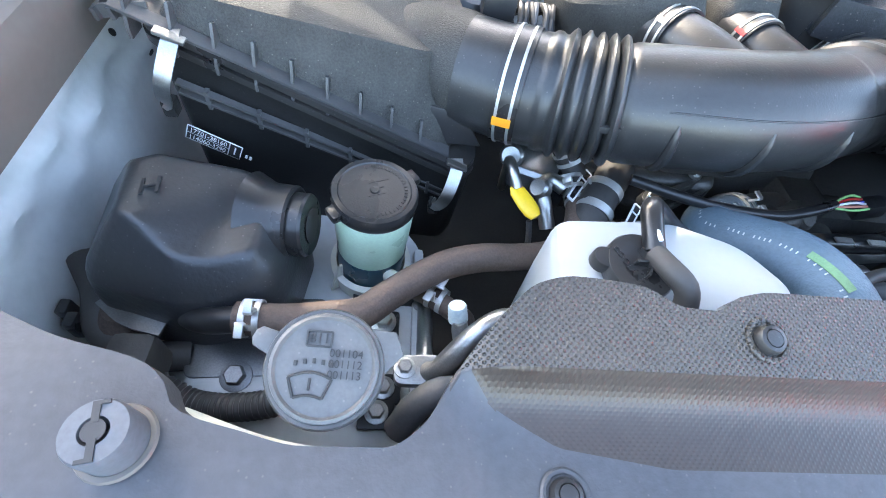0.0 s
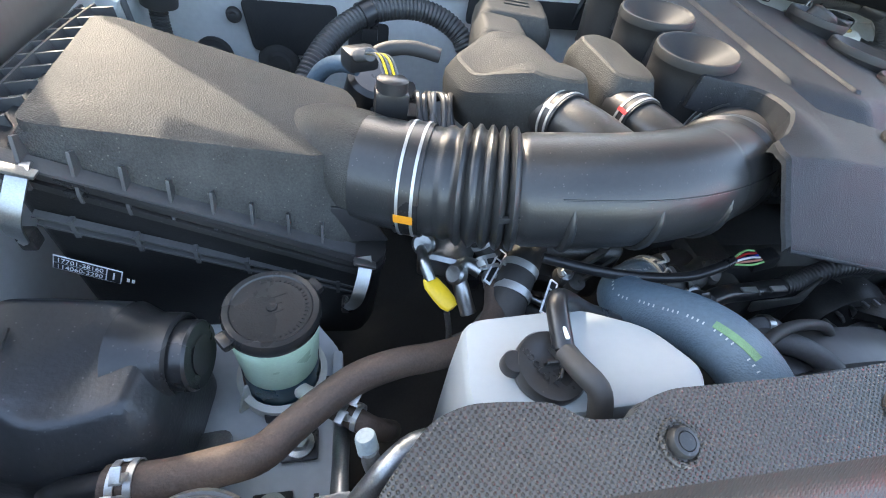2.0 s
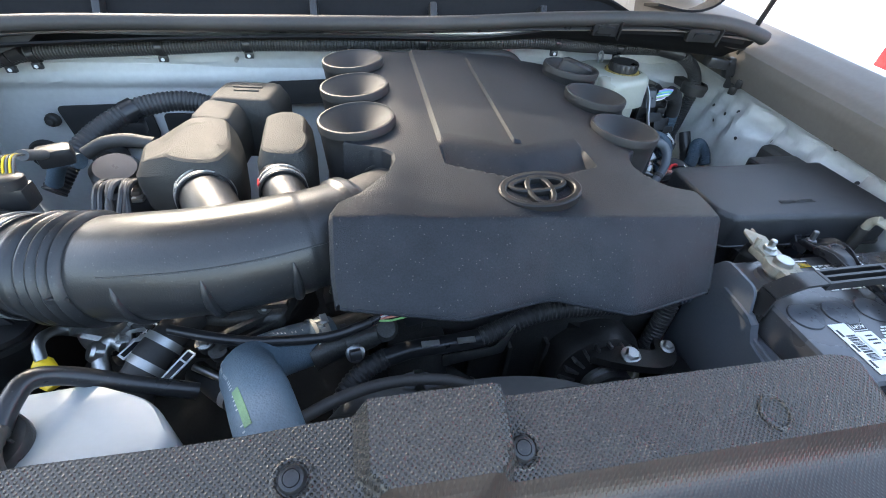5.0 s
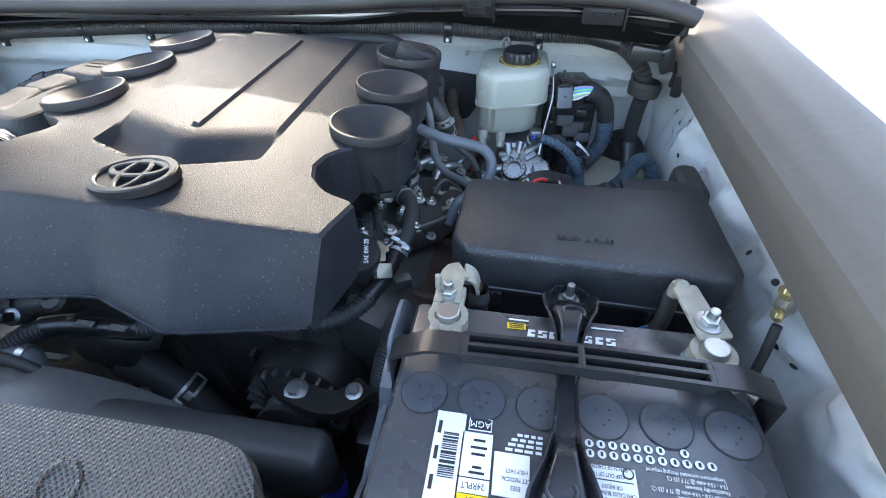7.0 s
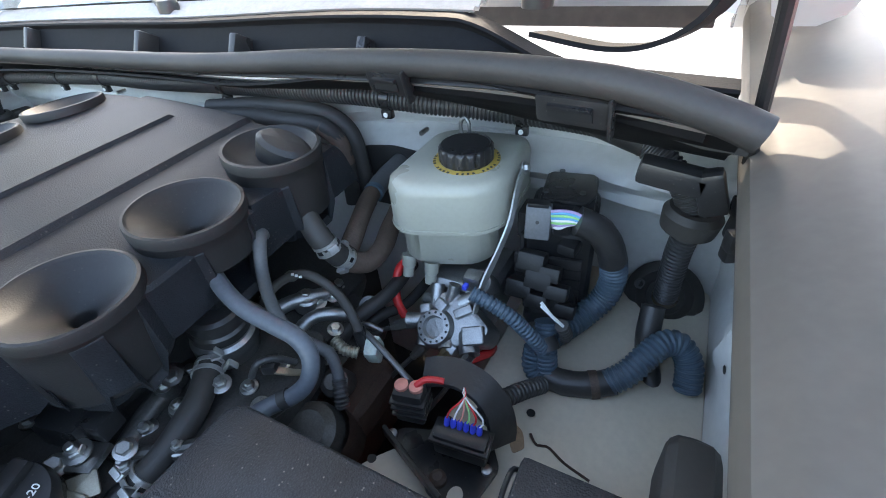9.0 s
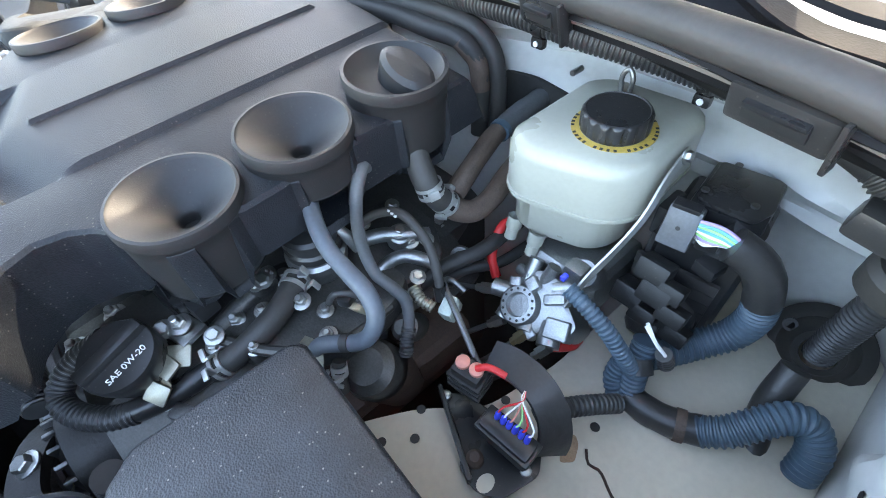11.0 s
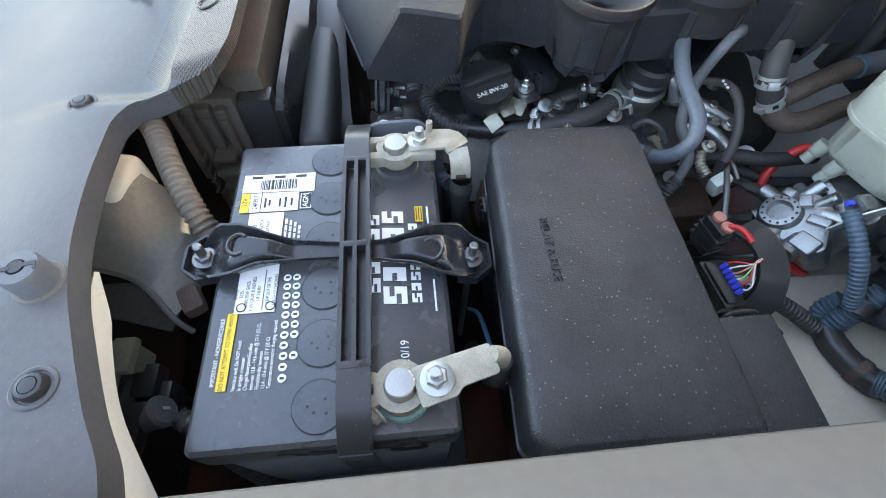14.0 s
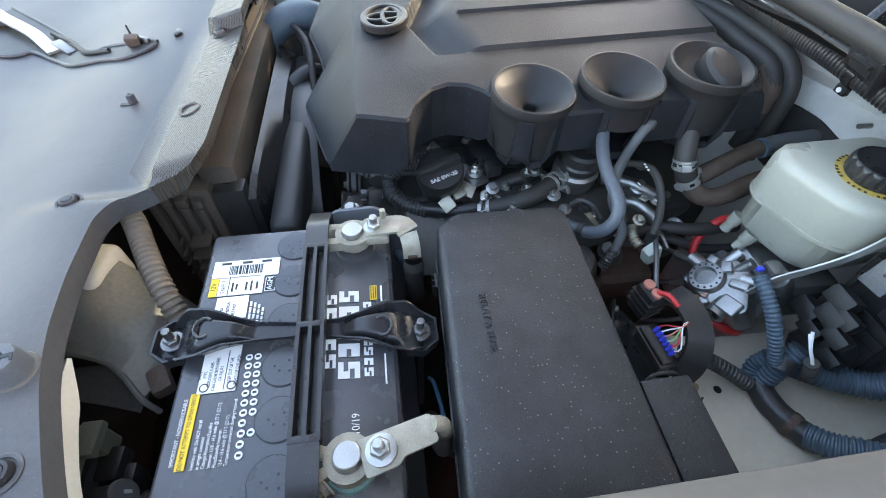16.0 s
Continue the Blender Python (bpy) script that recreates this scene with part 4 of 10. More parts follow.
def build_cover():
    ob = thing("engine_cover", (CX, 0.43, 1.04), "large textured black plastic engine cover with six round funnels", "engine cover")
    extra = [0.0445, 0.0465, 0.049, 0.2135, 0.2157, 0.218, CX - 0.0015, CX + 0.0005, CX + 0.0075, CX + 0.0095]
    ys = [0.185 + 0.003 * i for i in range(25)] + [0.26 + 0.0022 * i for i in range(65)] + [0.403 + 0.0046 * i for i in range(65)]
    rows = len(ys) - 1
    low_right = [(0.2, 1.019), (0.282, 1.019), (0.292, 1.032), (0.384, 1.032), (0.394, 1.045), (0.70, 1.058)]

    def span(y):
        return lerp_table(LEFT_SIDE, y), lerp_table(RIGHT_SIDE, y)

    # even columns: fixed places in the middle, stretched at both sides
    mids = sorted({*(0.0 + 0.26 * i / 44 for i in range(45)), *extra})
    bm = bmesh.new()
    vs = []
    for j in range(rows + 1):
        ym = ys[j]
        v = (ym - 0.185) / 0.515
        a, b = span(ym)
        xs = [a + (0.0 - a) * i / 8 for i in range(8)] + mids + [0.26 + (b - 0.26) * (i + 1) / 8 for i in range(8)]
        line = []
        for x in xs:
            e = lerp_table(FRONT_LINE, x)
            y = e + (0.70 - e) * v
            q = V(x, y, cover_z(x, y))
            for c in FUNNELS:
                d = q.xy - c
                if d.length < 0.0345:
                    q.z -= 0.06
                elif d.length < 0.0430:
                    q.xy = c + d.normalized() * 0.0400
            line.append(bm.verts.new(q))
        vs.append(line)
    n = len(vs[0])
    for j in range(rows):
        for i in range(n - 1):
            bm.faces.new((vs[j][i], vs[j][i + 1], vs[j + 1][i + 1], vs[j + 1][i]))

    def skirt(line, drop, out):
        prev = line
        for k in (0.12, 1.0):
            nxt = [bm.verts.new(p.co + V(out * 0.004 * k, 0, -drop(p.co) * k)) if k == 1.0 else bm.verts.new(p.co + V(out * 0.003, 0, -0.003)) for p in line]
            for i in range(len(line) - 1):
                bm.faces.new((prev[i], prev[i + 1], nxt[i + 1], nxt[i]))
            prev = nxt
    skirt([r[0] for r in vs], lambda c: 0.007 + 0.029 * smooth(0.262, 0.305, c.y), -1)
    skirt([r[-1] for r in vs], lambda c: max(0.006, c.z - lerp_table(low_right, c.y)), 1)
    front = vs[0]
    nxt = [bm.verts.new(p.co + V(0, -0.002, -0.004)) for p in front]
    for i in range(n - 1):
        bm.faces.new((front[i], front[i + 1], nxt[i + 1], nxt[i]))
    thicken(bm, 0.0025)
    lip = [p.co + V(0, -0.0015, -0.004) for p in front[::3]]
    shell = part("shell", bm, COVER, ob, "grained black plastic shell", 28)
    part("edge_lip", sweep([q.copy() for q in lip], 0.0017, 8), COVER, shell)
    # six funnels
    for k, y in enumerate((0.434, 0.528, 0.624)):
        for s in (-1, 1):
            x, z = (0.300, 1.105 + 0.009 * k) if s > 0 else (-0.042, 1.124 + 0.004 * k)
            m = Matrix.Translation((x, y, z)) @ Matrix.Rotation(radians(s * 5), 4, "Y")
            if s > 0 and k == 2:
                prof = [(0.040, -0.075), (0.0490, -0.073), (0.0485, -0.022), (0.0492, -0.010), (0.0502, -0.009), (0.0502, -0.002), (0.0494, 0.0), (0.0462, 0.0002), (0.044, -0.0022), (0.036, -0.0085), (0.028, -0.0120), (0, -0.0125)]
            else:
                prof = [(0.040, -0.086), (0.0490, -0.084), (0.0478, -0.080), (0.0486, -0.022), (0.0492, -0.010), (0.0502, -0.009), (0.0502, -0.002), (0.0494, 0.0), (0.0468, 0.0004), (0.0456, -0.0012), (0.0440, -0.0022), (0.034, -0.0085), (0.024, -0.0150), (0.016, -0.0205), (0.0100, -0.0245), (0.0088, -0.027), (0.0084, -0.034), (0, -0.034)]
            floor_z = -(0.064, 0.040, 0.062)[k] if s > 0 else -0.085
            prof = [(a * 0.885, max(b, floor_z - (0.002 if i == 0 else 0))) for i, (a, b) in enumerate(prof)]
            f = part("funnel", lathe(prof, m, 48), FUNNEL, ob, "round black funnel with a dished mouth", 40)
            if s > 0 and k == 2:
                bm = lathe([(0.030, -0.016), (0.028, 0.002), (0.022, 0.006), (0, 0.007)], m @ Matrix.Translation((0.012, 0.004, 0)) @ Matrix.Rotation(radians(14), 4, "Y") @ Matrix.Diagonal((1.0, 0.62, 1, 1)), 30)
                part("moulded_bump", bm, FUNNEL, f)
            # web that ties the funnel to the shell
            bm = rbox((0.05, 0.036, 0.030), 0.006, Matrix.Translation((x - s * 0.022, y, z - 0.050)))
            part("web", bm, COVER, f)
            if k < 2:
                bm = rbox((0.060 if s > 0 else 0.046, 0.030, 0.034), 0.003, Matrix.Translation((x + (0.002 if s > 0 else 0.006), y + 0.047, z - 0.029)))
                part("bridge", bm, COVER, f)
    # oval badge
    m = Matrix.Translation((CX, 0.288, cover_z(CX, 0.288) + 0.0035)) @ Matrix.Rotation(radians(-3.5), 4, "Y") @ Matrix.Rotation(radians(4), 4, "X")

    def oval(rx, ry, cx, cy, tube, bm, h=1.0):
        rings = []
        for i in range(56):
            a = 2 * math.pi * i / 56
            c = V(cx + rx * math.cos(a), cy + ry * math.sin(a), 0)
            d = V(ry * math.cos(a), rx * math.sin(a), 0).normalized()
            rings.append([bm.verts.new(m @ (c + d * p * tube + V(0, 0, q))) for p, q in ((-1, -0.004), (-0.9, 0.0028 * h), (-0.5, 0.004 * h), (0.5, 0.004 * h), (0.9, 0.0028 * h), (1, -0.004))])
        for i in range(56):
            a, b = rings[i], rings[(i + 1) % 56]
            for k in range(6):
                bm.faces.new((a[k], a[(k + 1) % 6], b[(k + 1) % 6], b[k]))
        return bm
    badge = part("badge", oval(0.0375, 0.0255, 0, 0, 0.0042, bmesh.new()), CASE, ob, "raised black oval badge", 30)
    part("inner_oval", oval(0.0115, 0.022, 0, 0, 0.0030, bmesh.new(), 0.8), CASE, badge)
    part("cross_oval", oval(0.027, 0.0105, 0, 0.0085, 0.0030, bmesh.new(), 0.8), CASE, badge)
    part("badge_ground", lathe([(0.036, -0.0032), (0, -0.0030)], m @ Matrix.Diagonal((1, 0.68, 1, 1)), 40), COVER, badge)


build_cover()


# ---- engine below the cover ----
def build_engine():
    ob = thing("engine", (CX, 0.45, 0.6), "dark greasy engine block with cast covers, brackets and pulleys", "engine")
    part("block", rbox((0.38, 0.42, 0.34), 0.03, Matrix.Translation((CX, 0.51, 0.77))), DIRT, ob)
    # valve covers
    for s, x in ((-1, -0.03), (1, 0.265)):
        vc = part("valve_cover", rbox((0.12, 0.36, 0.08), 0.018, Matrix.Translation((x, 0.50, 0.925)) @ Matrix.Rotation(radians(s * 22), 4, "Y")), OLDALU, ob, "dull cast valve cover")
        for y in (0.34, 0.41, 0.48, 0.55, 0.64):
            hex_bolt(vc, (x + s * 0.050, y, 0.945), (s * 0.4, 0, 1), 0.0055)
    # intake plenum and throttle
    part("plenum", rbox((0.16, 0.36, 0.08), 0.02, Matrix.Translation((CX, 0.52, 1.02))), PLASTIC, ob)
    # front timing cover with ribs
    tcov = part("timing_cover", rbox((0.34, 0.05, 0.26), 0.02, Matrix.Translation((CX - 0.01, 0.305, 0.81))), OLDALU, ob)
    for i in range(7):
        part("rib", rbox((0.006, 0.02, 0.18), 0.002, Matrix.Translation((-0.02 + 0.05 * i, 0.278, 0.80))), OLDALU, tcov)
    # tin cover of the left bank, front
    lc = part("chain_cover", loft([[(-0.30, 0.30, 0.90), (-0.14, 0.27, 0.90), (-0.10, 0.36, 0.90), (-0.28, 0.42, 0.90)], [(-0.285, 0.30, 0.955), (-0.13, 0.275, 0.975), (-0.11, 0.35, 0.985), (-0.27, 0.41, 0.97)]], bev=0.010), OLDALU, ob, "grey ribbed cast cover")
    for p in ((-0.235, 0.302, 0.963), (-0.15, 0.290, 0.975)):
        hex_bolt(lc, p, (0, -0.3, 1), 0.005)
    bm = ribbon(spline([(-0.27, 0.315, 0.966), (-0.20, 0.296, 0.975), (-0.125, 0.285, 0.984)], 0.01), 0.007, 0.006)
    part("edge_rib", bm, OLDALU, lc)
    # dark manifold and brackets beneath the driver's side
    part("head_casting", rbox((0.11, 0.36, 0.09), 0.02, Matrix.Translation((0.315, 0.47, 0.895)) @ Matrix.Rotation(radians(30), 4, "Y")), OLDALU, ob)
    for p, r in (((0.36, 0.43, 0.958), 0.005), ((0.352, 0.50, 0.962), 0.007), ((0.375, 0.545, 0.955), 0.007), ((0.34, 0.585, 0.975), 0.006), ((0.318, 0.40, 0.985), 0.0055), ((0.300, 0.455, 0.992), 0.0055), ((0.282, 0.37, 0.985), 0.006)):
        hex_bolt(ob, p, (0.35, -0.1, 1), r)
    return ob


build_engine()


def build_alternator():
    ob = thing("alternator", (0.245, 0.235, 0.80), "dark cast alternator with a finned fan and pulley", "alternator")
    m = at((0.245, 0.24, 0.855), (0, -1, 0.12))
    body = part("housing", lathe([(0.03, -0.09), (0.062, -0.085), (0.066, -0.02), (0.060, 0.0), (0.04, 0.01), (0, 0.012)], m, 36), DARKCAST, ob)
    for i in range(22):
        a = 2 * math.pi * i / 22
        part("fin", rbox((0.004, 0.020, 0.010), 0.001, m @ Matrix.Rotation(a, 4, "Z") @ Matrix.Translation((0, 0.048, 0.006))), DARKSTEEL, body)
    part("pulley", lathe([(0.020, 0.012), (0.032, 0.014), (0.032, 0.018), (0.028, 0.022), (0.032, 0.026), (0.032, 0.034), (0.018, 0.034), (0.016, 0.028), (0, 0.028)], m, 30), DARKSTEEL, ob)
    hex_bolt(ob, (0.262, 0.222, 0.912), (0, -0.2, 1), 0.008)
    ar = part("bracket_arm", ribbon(spline([(0.215, 0.262, 0.885), (0.245, 0.228, 0.905), (0.30, 0.215, 0.905), (0.325, 0.245, 0.895)], 0.01), 0.026, 0.012), DARKCAST, ob)
    for p in ((0.225, 0.25, 0.898), (0.318, 0.232, 0.908)):
        hex_bolt(ar, p, (0, -0.2, 1), 0.006)
    # idler and tensioner pulleys
    for c, r in (((0.150, 0.205, 0.80), 0.034), ((0.205, 0.195, 0.785), 0.028), ((0.06, 0.21, 0.78), 0.05)):
        t = thing("idler_pulley", c, "dark steel belt pulley on the engine front", "pulley", "belt pulleys")
        m = at(c, (0, -1, 0.1))
        part("wheel", lathe([(0.008, -0.012), (r, -0.012), (r, -0.008), (r * 0.93, -0.004), (r * 0.93, 0.004), (r, 0.008), (r, 0.012), (r * 0.75, 0.012), (r * 0.6, 0.004), (r * 0.35, 0.006), (r * 0.3, 0.012), (0, 0.012)], m, 34), DARKSTEEL, t)
        hex_bolt(t, Vector(c) + V(0, -0.012, 0.0012), (0, -1, 0.1), 0.006)


build_alternator()


# ---- radiator and fan shroud behind the cover ----
def build_radiator():
    ob = thing("radiator", (0.0, 0.11, 0.6), "dusty black radiator with a moulded top tank", "radiator")
    part("top_tank", rbox((0.56, 0.045, 0.06), 0.012, Matrix.Translation((0.0, 0.080, 0.985))), RADIATOR, ob)
    part("core", rbox((0.56, 0.035, 0.36), 0.006, Matrix.Translation((0.0, 0.082, 0.78))), RADIATOR, ob)
    side = part("side_frame", rbox((0.030, 0.070, 0.40), 0.005, Matrix.Translation((0.282, 0.036, 0.795))), RADIATOR, ob)
    part("rear_column", rbox((0.024, 0.036, 0.40), 0.004, Matrix.Translation((0.284, 0.090, 0.790))), PLASTIC, ob)
    for k, (y, d) in enumerate(((0.008, 0.010), (0.024, 0.008), (0.040, 0.010), (0.056, 0.008))):
        part("moulded_rib", rbox((0.010, d, 0.10), 0.002, Matrix.Translation((0.301, y, 0.935 - 0.004 * k))), RADIATOR, side)
        part("rib_cap", rbox((0.016, d + 0.004, 0.012), 0.003, Matrix.Translation((0.299, y, 0.990 - 0.003 * k))), RADIATOR, side)
    for k, z in enumerate((0.930, 0.912, 0.894, 0.876)):
        part("ledge", rbox((0.030, 0.024 + 0.004 * (k % 2), 0.005), 0.001, Matrix.Translation((0.308 + 0.004 * k, 0.044, z))), RADIATOR, side)
        part("ledge_web", prism([(0, 0), (0.024, 0), (0.004, -0.014)], 0.004, 0.0005, Matrix.Translation((0.297, 0.018 - 0.002 * k, z)) @ Matrix.Rotation(radians(90), 4, "X")), RADIATOR, side)
    for k, (x, y, z, a) in enumerate(((0.226, 0.070, 1.008, 20), (0.252, 0.064, 0.998, 28))):
        part("lug", prism([(-0.014, 0), (0.014, 0), (0.006, 0.026), (-0.004, 0.026)], 0.003, 0.0006, Matrix.Translation((x, y, z - 0.008)) @ Matrix.Rotation(radians(a), 4, "Z") @ Matrix.Rotation(radians(90), 4, "X")), PLASTIC, side)
    part("top_lug", rbox((0.020, 0.012, 0.018), 0.004, Matrix.Translation((0.222, 0.064, 1.014))), mat("dusty_rubber_lug", (0.20, 0.17, 0.13), 0.7, dust=0.5), side)
    sh = thing("fan_shroud", (0.05, 0.14, 0.6), "black plastic fan shroud behind the radiator", "fan shroud")
    n, c, r = 72, V(0.06, 0, 0.752), 0.217

    def ring(f):
        return [f(2 * math.pi * i / n) for i in range(n)]

    def square(a, hw, up, down, y):
        ca, sa = math.cos(a), math.sin(a)
        k = 1 / max(abs(ca) / hw, abs(sa) / (up if sa > 0 else down))
        return V(c.x - 0.03 + ca * k, y, c.z + sa * k)

    def circle(a, rad, y):
        return V(c.x + rad * math.cos(a), y, c.z + rad * math.sin(a))
    rings = [ring(lambda a: square(a, 0.262, 0.228, 0.25, 0.108)), ring(lambda a: square(a, 0.260, 0.226, 0.25, 0.116)),
             ring(lambda a: square(a, 0.250, 0.222, 0.24, 0.130).lerp(circle(a, r + 0.012, 0.135), 0.45)), ring(lambda a: circle(a, r, 0.140)), ring(lambda a: circle(a, r, 0.178))]
    bm = bmesh.new()
    vs = [[bm.verts.new(p) for p in q] for q in rings]
    for k in range(len(vs) - 2):
        for i in range(n):
            bm.faces.new((vs[k][i], vs[k][(i + 1) % n], vs[k + 1][(i + 1) % n], vs[k + 1][i]))
    thicken(bm, 0.003)
    part("panel", bm, PLASTIC, sh)
    bm = lathe([(r - 0.003, 0.140), (r, 0.140), (r + 0.002, 0.150), (r + 0.002, 0.172), (r + 0.0005, 0.178), (r - 0.004, 0.178)], at((c.x, 0, c.z), (0, 1, 0)), 72)
    part("ring", bm, mat("dusty_shroud_plastic", (0.05, 0.051, 0.054), 0.40, dust=0.3, vscale=9), sh)
    part("fan_hub", lathe([(0.0, 0.135), (0.20, 0.135), (0.20, 0.140), (0.06, 0.150), (0.055, 0.175), (0, 0.178)], at((c.x, 0, c.z), (0, 1, 0)), 40), DIRT, sh)
    part("top_band", rbox((0.42, 0.038, 0.060), 0.016, Matrix.Translation((0.120, 0.149, 0.932)), 4), mat("dusty_shroud_band", (0.026, 0.0265, 0.028), 0.45, dust=0.3, dustcol=(0.10, 0.095, 0.09), vscale=9), sh)
    st = thing("radiator_seal", (0.06, 0.068, 1.015), "dusty tan foam seal along the radiator's top", "foam seal")
    part("strip", ribbon(spline([(-0.20, 0.082, 1.020), (-0.084, 0.076, 1.020), (0.06, 0.069, 1.020), (0.208, 0.060, 1.020)], 0.02), 0.014, 0.012), mat("dusty_tan_foam", (0.21, 0.175, 0.135), 0.8, grain=0.5, gscale=150, dust=0.4, dustcol=(0.26, 0.21, 0.16), vscale=40), st)
    part("stitch_cord", sweep(spline([(-0.20, 0.090, 1.024), (-0.084, 0.084, 1.024), (0.06, 0.077, 1.024), (0.215, 0.068, 1.022)], 0.02), 0.0024, 8), RUBBER, st)
    oh = thing("overflow_hose", (0.0, 0.14, 1.0), "thin black overflow hose behind the radiator", "rubber hose")
    part("hose", hose([(-0.175, 0.050, 1.012), (-0.160, 0.080, 1.010), (-0.125, 0.118, 1.008), (-0.075, 0.150, 1.004), (-0.025, 0.166, 0.998), (0.030, 0.172, 0.980), (0.070, 0.174, 0.940), (0.080, 0.180, 0.880)], 0.0052), RUBBER, oh)


build_radiator()

# ---- passenger side: air filter box ----
def flange_z(x):
    return 1.074 - 0.414 * (x + 0.648)


def build_airbox():
    ob = thing("air_filter_box", (-0.52, 0.38, 0.80), "black plastic air filter box, ribbed lid and two metal clips", "air filter box")
    fl = rounded([(-0.630, 0.272), (-0.392, 0.262), (-0.376, 0.285), (-0.372, 0.405), (-0.390, 0.432), (-0.622, 0.494), (-0.634, 0.484), (-0.636, 0.285)], 0.010)
    lo = [[V(p.x, p.y + (0.004 if p.y < 0.3 else 0), flange_z(p.x) - 0.004) for p in fl],
          [V(-0.515 + (p.x + 0.515) * 0.985, 0.40 + (p.y - 0.40) * 0.975, flange_z(p.x) - 0.03) for p in fl],
          [V(-0.515 + (p.x + 0.515) * 0.95, 0.40 + (p.y - 0.40) * 0.93, 0.86) for p in fl]]
    part("lower_case", loft(lo), CASE, ob)
    # flange pair
    for z0, k in ((-0.004, 1.006), (0.005, 1.0)):
        rings = [[V(-0.515 + (p.x + 0.515) * k, 0.40 + (p.y - 0.40) * k, flange_z(p.x) + z0 + dz) for p in fl] for dz in (-0.003, 0.003)]
        part("flange", loft(rings), PLASTIC, ob)
    # lid
    top = rounded([(-0.618, 0.292), (-0.430, 0.308), (-0.411, 0.330), (-0.400, 0.390), (-0.412, 0.414), (-0.612, 0.474), (-0.628, 0.464)], 0.012, 5)
    foot = rounded([(-0.627, 0.282), (-0.410, 0.276), (-0.392, 0.300), (-0.384, 0.400), (-0.402, 0.426), (-0.618, 0.484), (-0.632, 0.472)], 0.012, 5)

    def lid_z(p):
        return 1.089 - 0.165 * (p.x + 0.62) - 0.02 * (p.y - 0.30) + 0.010 * smooth(-0.47, -0.40, p.x) * smooth(0.33, 0.38, p.y)
    top, foot = [Vector(p).to_2d() for p in top], [Vector(p).to_2d() for p in foot]
    mid = sum(top, Vector((0, 0))) / len(top)
    lid = loft([[V(p.x, p.y, flange_z(p.x) + 0.006) for p in foot],
                [V(*(f.lerp(t, 0.93)), lid_z(t) - 0.0075) for f, t in zip(foot, top)],
                [V(*(f.lerp(t, 0.985)), lid_z(t) - 0.0025) for f, t in zip(foot, top)],
                [V(*f.lerp(t, 1.03), lid_z(t) - 0.0004) for f, t in zip(foot, top)],
                [V(mid.x + (t.x - mid.x) * 0.88, mid.y + (t.y - mid.y) * 0.88, lid_z(t)) for t in top],
                [V(mid.x + (t.x - mid.x) * 0.4, mid.y + (t.y - mid.y) * 0.4, lid_z(mid + (t - mid) * 0.4) + 0.001) for t in top]])
    lp = part("lid", lid, LID, ob, "grained black plastic lid", 16)
    # outlet spigot
    line = spline([(-0.480, 0.384, 1.006), (-0.448, 0.370, 1.016), (-0.415, 0.350, 1.024), (-0.385, 0.328, 1.030), (-0.345, 0.311, 1.033)], 0.005)
    part("outlet", sweep(line, lambda f: 0.038 + 0.011 * smooth(0, 0.45, f) - 0.003 * smooth(0.55, 0.9, f), 40), LID, ob)
    part("outlet_web", prism([(0, 0), (0.05, 0), (0.03, 0.03), (0, 0.035)], 0.004, 0.001, Matrix.Translation((-0.425, 0.285, 0.985)) @ Matrix.Rotation(radians(80), 4, "X")), GLOSS, ob)
    # fins along the front of the lid and the left edge
    for i in range(9):
        x = -0.638 + 0.0259 * i
        z = flange_z(x) - 0.007
        bm = prism([(0, -0.004), (0.016, -0.004), (0.016, 0.028), (0.011, 0.030), (0, 0.003)], 0.0022, 0, Matrix.Translation((x, 0.268, z + 0.004)) @ Matrix(((0, 0, 1, 0), (1, 0, 0, 0), (0, 1, 0, 0), (0, 0, 0, 1))))
        part("fin", bm, RAIL, lp)
    bm = ribbon([V(x, 0.276, flange_z(x) + 0.010) for x in (-0.648, -0.58, -0.50, -0.43, -0.405)], 0.012, 0.0022, up=(0.38, -0.1, 1))
    part("rail", bm, RAIL, lp)
    for y0, dz in ((0.268, -0.030),):
        for k in (0, 0.008):
            bm = ribbon([V(x, y0, flange_z(x) + dz - k) for x in (-0.62, -0.54, -0.46, -0.405)], 0.006, 0.0022, up=(0.38, -0.1, 1))
            part("rail", bm, RAIL, ob)
        for i in range(6):
            x = -0.60 + 0.036 * i
            part("fin", rbox((0.003, 0.006, 0.016), 0, Matrix.Translation((x, y0, flange_z(x) + dz - 0.005))), RAIL, ob)
    # open ladder edge beside the lid
    def edge(dx, z):
        return spline([V(-0.633 - dx, 0.270, z), V(-0.634 - dx, 0.38, z), V(-0.631 - dx, 0.45, z), V(-0.625 - dx, 0.502, z)], 0.02)
    for dx, z in ((0.025, 1.076), (0.014, 1.078)):
        part("rail", ribbon(edge(dx, z), 0.008, 0.0026, up=(1, 0, 0.2)), RAIL, lp)
    for i in range(10):
        y = 0.284 + 0.0238 * i
        a = V(-0.629 + 0.007 * smooth(0.42, 0.51, y), y, 1.078)
        b = a + V(-0.030, -0.009, -0.002)
        part("fin", ribbon([a, a.lerp(b, 0.5), b], 0.009, 0.0024, up=(0, 1, 0)), RAIL, lp)
